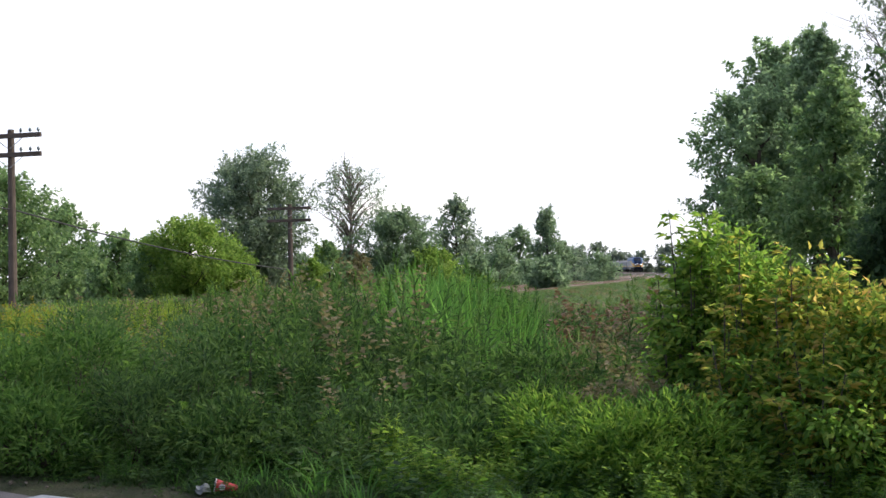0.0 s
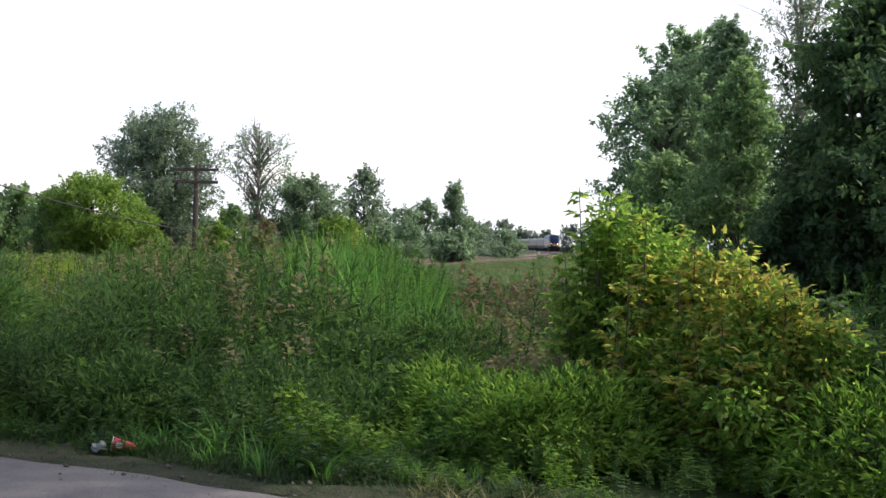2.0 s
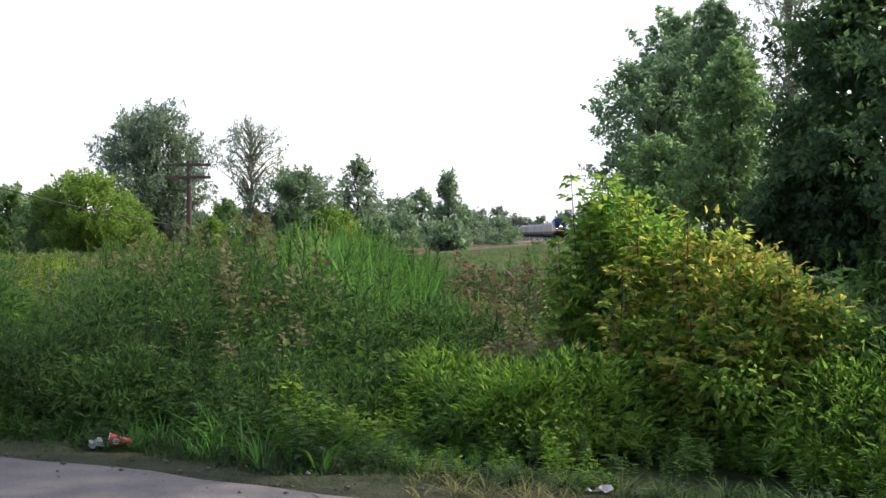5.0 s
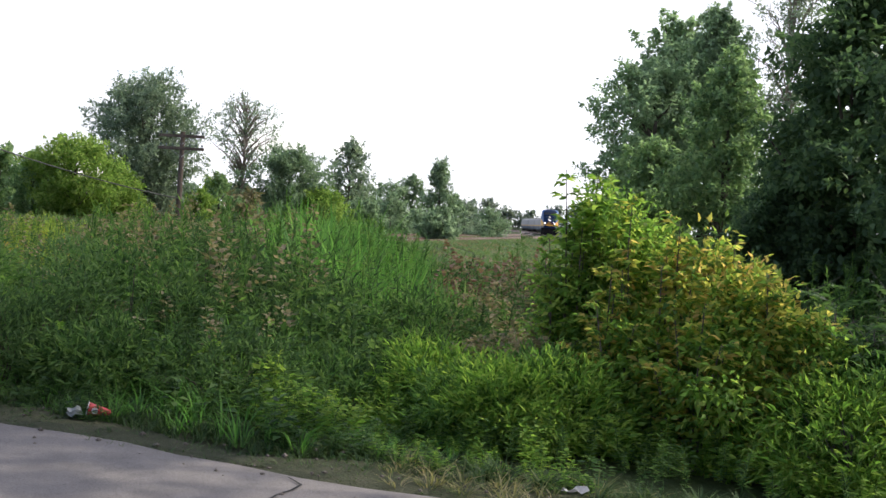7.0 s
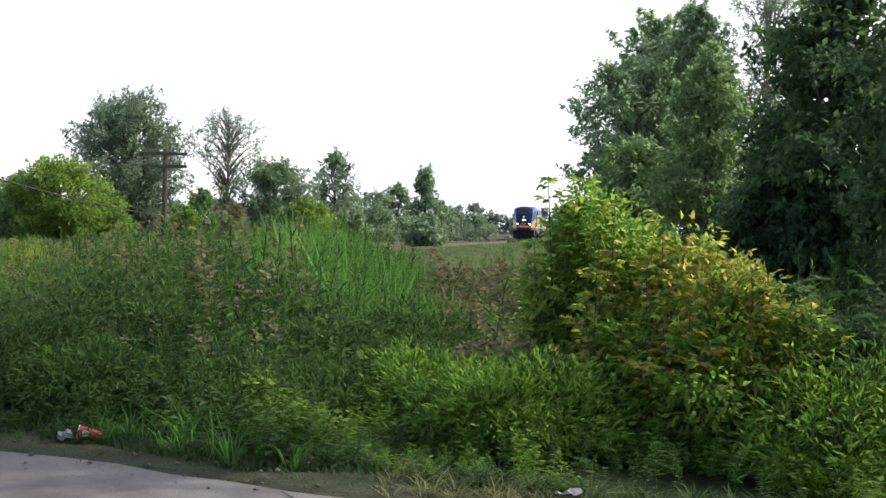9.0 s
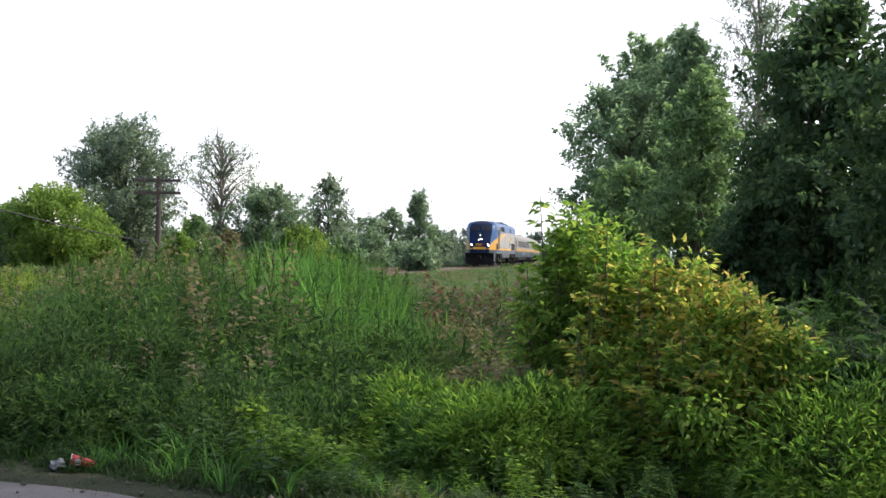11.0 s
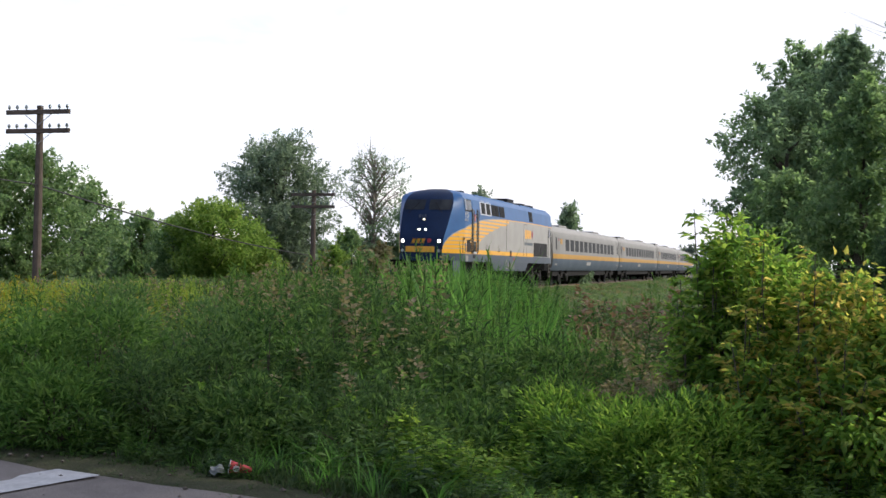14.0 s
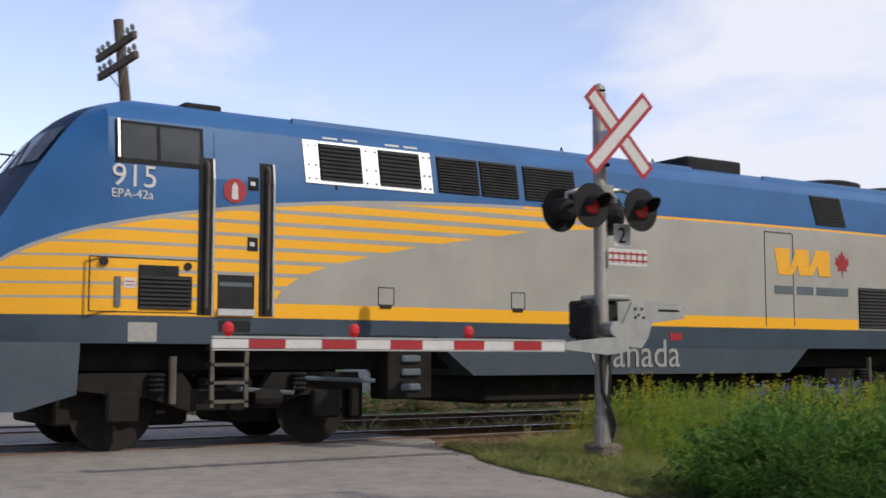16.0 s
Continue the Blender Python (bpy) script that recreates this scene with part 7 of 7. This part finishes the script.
# verge by the crossing
f = field(4400, 7.9, 22, 7.6, 13.2, lambda *a: (a[4] > 0.9) & (np.hypot(a[0] - 9.2, a[1] - 10.6) > 0.35))
scatter("sweet_clover", [leafy_template(30, 0.15, 0.09, 0.4, 0.6, 0.1, 0.1) for _ in range(4)], f[0], f[1], (0.16 + 0.72 * smooth(0.8, 3.0, f[4])) * np.where((f[1] > 11.0) & (f[0] < 10.8), 0.4, 1.0) * RNG.uniform(0.6, 1.0, len(f[0])), CLOVER, "yellow-green sweet clover beside the crossing", "weeds", wide=1.2)
f = field(420, 8.4, 18, 8.6, 13.2, lambda *a: (a[4] > 1.0) & (patchy(a[0], a[1], 0.9, 7) > -0.2))
scatter("yellow_flowers", [head_template(34, 0.6, 0.07, 0.035) for _ in range(4)], f[0], f[1], 0.25 + 0.75 * smooth(0.8, 3.0, f[4]) * RNG.uniform(0.6, 1.05, len(f[0])), FLOWER_YELLOW, "small yellow flower spikes beside the crossing", "flowers")
f = field(240, 14, 22, 10.5, 13.2, lambda *a: (a[4] > 1.0) & (np.abs(a[3] - 25) < 3))
scatter("blue_flowers", [head_template(40, 0.5, 0.07, 0.045) for _ in range(4)], f[0], f[1], 0.85 * RNG.uniform(0.7, 1.05, len(f[0])), FLOWER_BLUE, "violet-blue flower spikes beside the track", "flowers")
# short grass along the edge of the road
f = field(20000, 6.0, 10.5, -8, 13.2, lambda *a: (a[4] > 0.03 + 0.07 * patchy(a[0], a[1], 1.5, 1)) & (a[4] < 1.0 + 1.4 * (a[1] > 9)))
scatter("verge_grass", [blade_template(9, 1.0, 0.05, 1.0) for _ in range(5)], f[0], f[1], RNG.uniform(0.03, 0.08, len(f[0])) + 0.09 * smooth(0.3, 0.9, f[4]), VERGE_GREEN, "short green grass along the road's edge", "grass", wide=0.5)
f = field(9000, 7.4, 11.5, 8.2, 13.2, lambda *a: (a[4] > 0.1) & (a[4] < 3.2))
scatter("crossing_grass", [blade_template(9, 1.0, 0.03, 0.9) for _ in range(5)], f[0], f[1], RNG.uniform(0.06, 0.16, len(f[0])) + 0.14 * smooth(0.4, 1.8, f[4]), CROSSING_GRASS, "sunlit yellow-green grass beside the crossing", "grass", wide=0.7)
f = field(10000, 6.0, 13, -8, 13.2, lambda *a: (a[4] > 0.12) & (a[4] < 0.8 + 3.8 * smooth(8.0, 10.0, a[1])) & (((patchy(a[0], a[1], 1.1, 6) > 0.1) & (a[1] < 1.6)) | (a[1] > 8.2)))
scatter("dry_grass", [blade_template(12, 1.0, 0.03, 1.2) for _ in range(5)], f[0], f[1], RNG.uniform(0.05, 0.2, len(f[0])) + 0.22 * smooth(0.8, 2.4, f[4]) * smooth(8.5, 9.5, f[1]), GRASS_DRY, "dry yellowish grass along the road's edge", "grass", wide=0.7)
# weeds and grass beyond the tracks
f = field(5600, 8.8, 120, 21.8, 34, lambda *a: (a[1] > 21.6) & ((a[1] > 25.5) | (a[0] > 26)))
scatter("far_side_grass", [blade_template(8, 1.0, 0.06, 0.6) for _ in range(5)], f[0], f[1], RNG.uniform(0.25, 0.75, len(f[0])), BANK_GREEN, "long grass beyond the tracks", "grass", wide=2.2)
f = field(1700, 8.8, 60, 21.6, 31, lambda *a: a[1] > 21.5)
scatter("far_side_dock", [head_template(26, 0.3, 0.14, 0.12) for _ in range(4)], f[0], f[1], RNG.uniform(0.2, 0.5, len(f[0])), DOCK_BROWN, "low reddish dry weeds beyond the tracks", "weeds", wide=1.6)
f = field(6000, 9.6, 120, 12.6, 18.2, lambda *a: ((a[1] < 13.7) | ((a[1] > 16.7) & (a[1] < 17.7))))
low = np.where(((f[3] > -9) & (f[3] < -1.2)) | (np.abs(f[3] - 13.3) < 2.2), 0.4, 1.0)
low = np.where((f[3] > -9) & (f[3] < -1.2), 0.65, low) * RNG.uniform(0.15, 0.5, len(f[0]))
far = f[3] < 1.0
scatter("trackside_grass", [blade_template(8, 1.0, 0.03, 0.7) for _ in range(5)], f[0][~far], f[1][~far], low[~far], GRASS_DRY, "rough dry grass beside the rails", "grass", wide=1.8)
scatter("bankside_grass", [blade_template(8, 1.0, 0.04, 0.8) for _ in range(5)], f[0][far], f[1][far], low[far], BANK_GREEN, "rough green grass beside the rails", "grass", wide=2.2)
f = field(1300, 10.5, 120, 12.4, 13.6, lambda *a: a[1] < 13.6)
low = np.where(((f[3] > -9) & (f[3] < -1.2)) | (np.abs(f[3] - 13.3) < 2.2), 0.4, 1.0)
scatter("trackside_weeds", green, f[0], f[1], low * RNG.uniform(0.25, 0.6, len(f[0])), WEED_GREEN, "green weeds along the edge of the track bed", "weeds", wide=1.3)

# loose stones along the edge of the road
def build_stones():
    n = 240
    V0 = RNG.uniform(-7, 13, n)
    E0 = np.interp(V0, [-60, -8, 0, 4, 8, 11, 12.6, 14, 30], [6.1, 6.15, 6.38, 6.86, 7.38, 7.75, 8.3, 9.0, 9.0])
    U0 = E0 + RNG.normal(size=n) * 0.35 + 0.2
    base = np.array([(1, 0, 0), (0, 1, 0), (-1, 0, 0), (0, -1, 0), (0, 0, 0.7), (0, 0, -0.7)], float)
    tri = np.array([(0, 1, 4), (1, 2, 4), (2, 3, 4), (3, 0, 4), (1, 0, 5), (2, 1, 5), (3, 2, 5), (0, 3, 5)])
    sc = RNG.uniform(0.006, 0.024, n)[:, None, None]
    W = base[None] * sc * RNG.uniform(0.6, 1.3, (n, 6, 1))
    W[:, :, 0] += (FW.x * U0 + LF.x * V0)[:, None]
    W[:, :, 1] += (FW.y * U0 + LF.y * V0)[:, None]
    W[:, :, 2] += (ground_z(0 * U0, V0) + 0.02)[:, None]
    F = (tri[None] + (np.arange(n) * 6)[:, None, None]).reshape(-1, 3)
    tagged(new("loose_stones", raw_mesh("loose_stones", W.reshape(-1, 3), F, [M_BALLAST])), "small loose stones along the road's edge", "stones", kind="stuff")


build_stones()


# ---- what moves: the train rolls towards the crossing ----
def nose_at(t):
    """How far along the track the locomotive's nose stands."""
    b = 16.0 - t
    return 2.36 + 22.3 * b - 0.16 * b * b if b < 4 else 89.0 + 21.02 * (b - 4)


def on_track(u, half):
    """The pose of a vehicle whose front end is at u."""
    a, b = uv(u, TRACK_V + bend(u)), uv(u + 2 * half, TRACK_V + bend(u + 2 * half))
    d = b - a
    return pose(a.x, a.y, RAIL_Z, 0, 0, math.degrees(math.atan2(d.y, d.x)))


def motions():
    times = [i * 0.5 for i in range(33)]
    walk(LOCO, [(t, on_track(nose_at(t), 10.0)) for t in times])
    # the locomotive's wheels roll along the rail
    for w, r in WHEELS[:n_loco_wheels]:
        x = w.location.x
        walk(w, [(t, pose(x, 0, r, 0, -math.degrees((nose_at(0.0) - nose_at(t)) / r), 0)) for t in [i * 0.032 for i in range(500)] + [16.0]])
    for i, c in enumerate(COACHES):
        walk(c, [(t, on_track(nose_at(t) + 20.65 + 26.0 * i, 12.75)) for t in times])


motions()
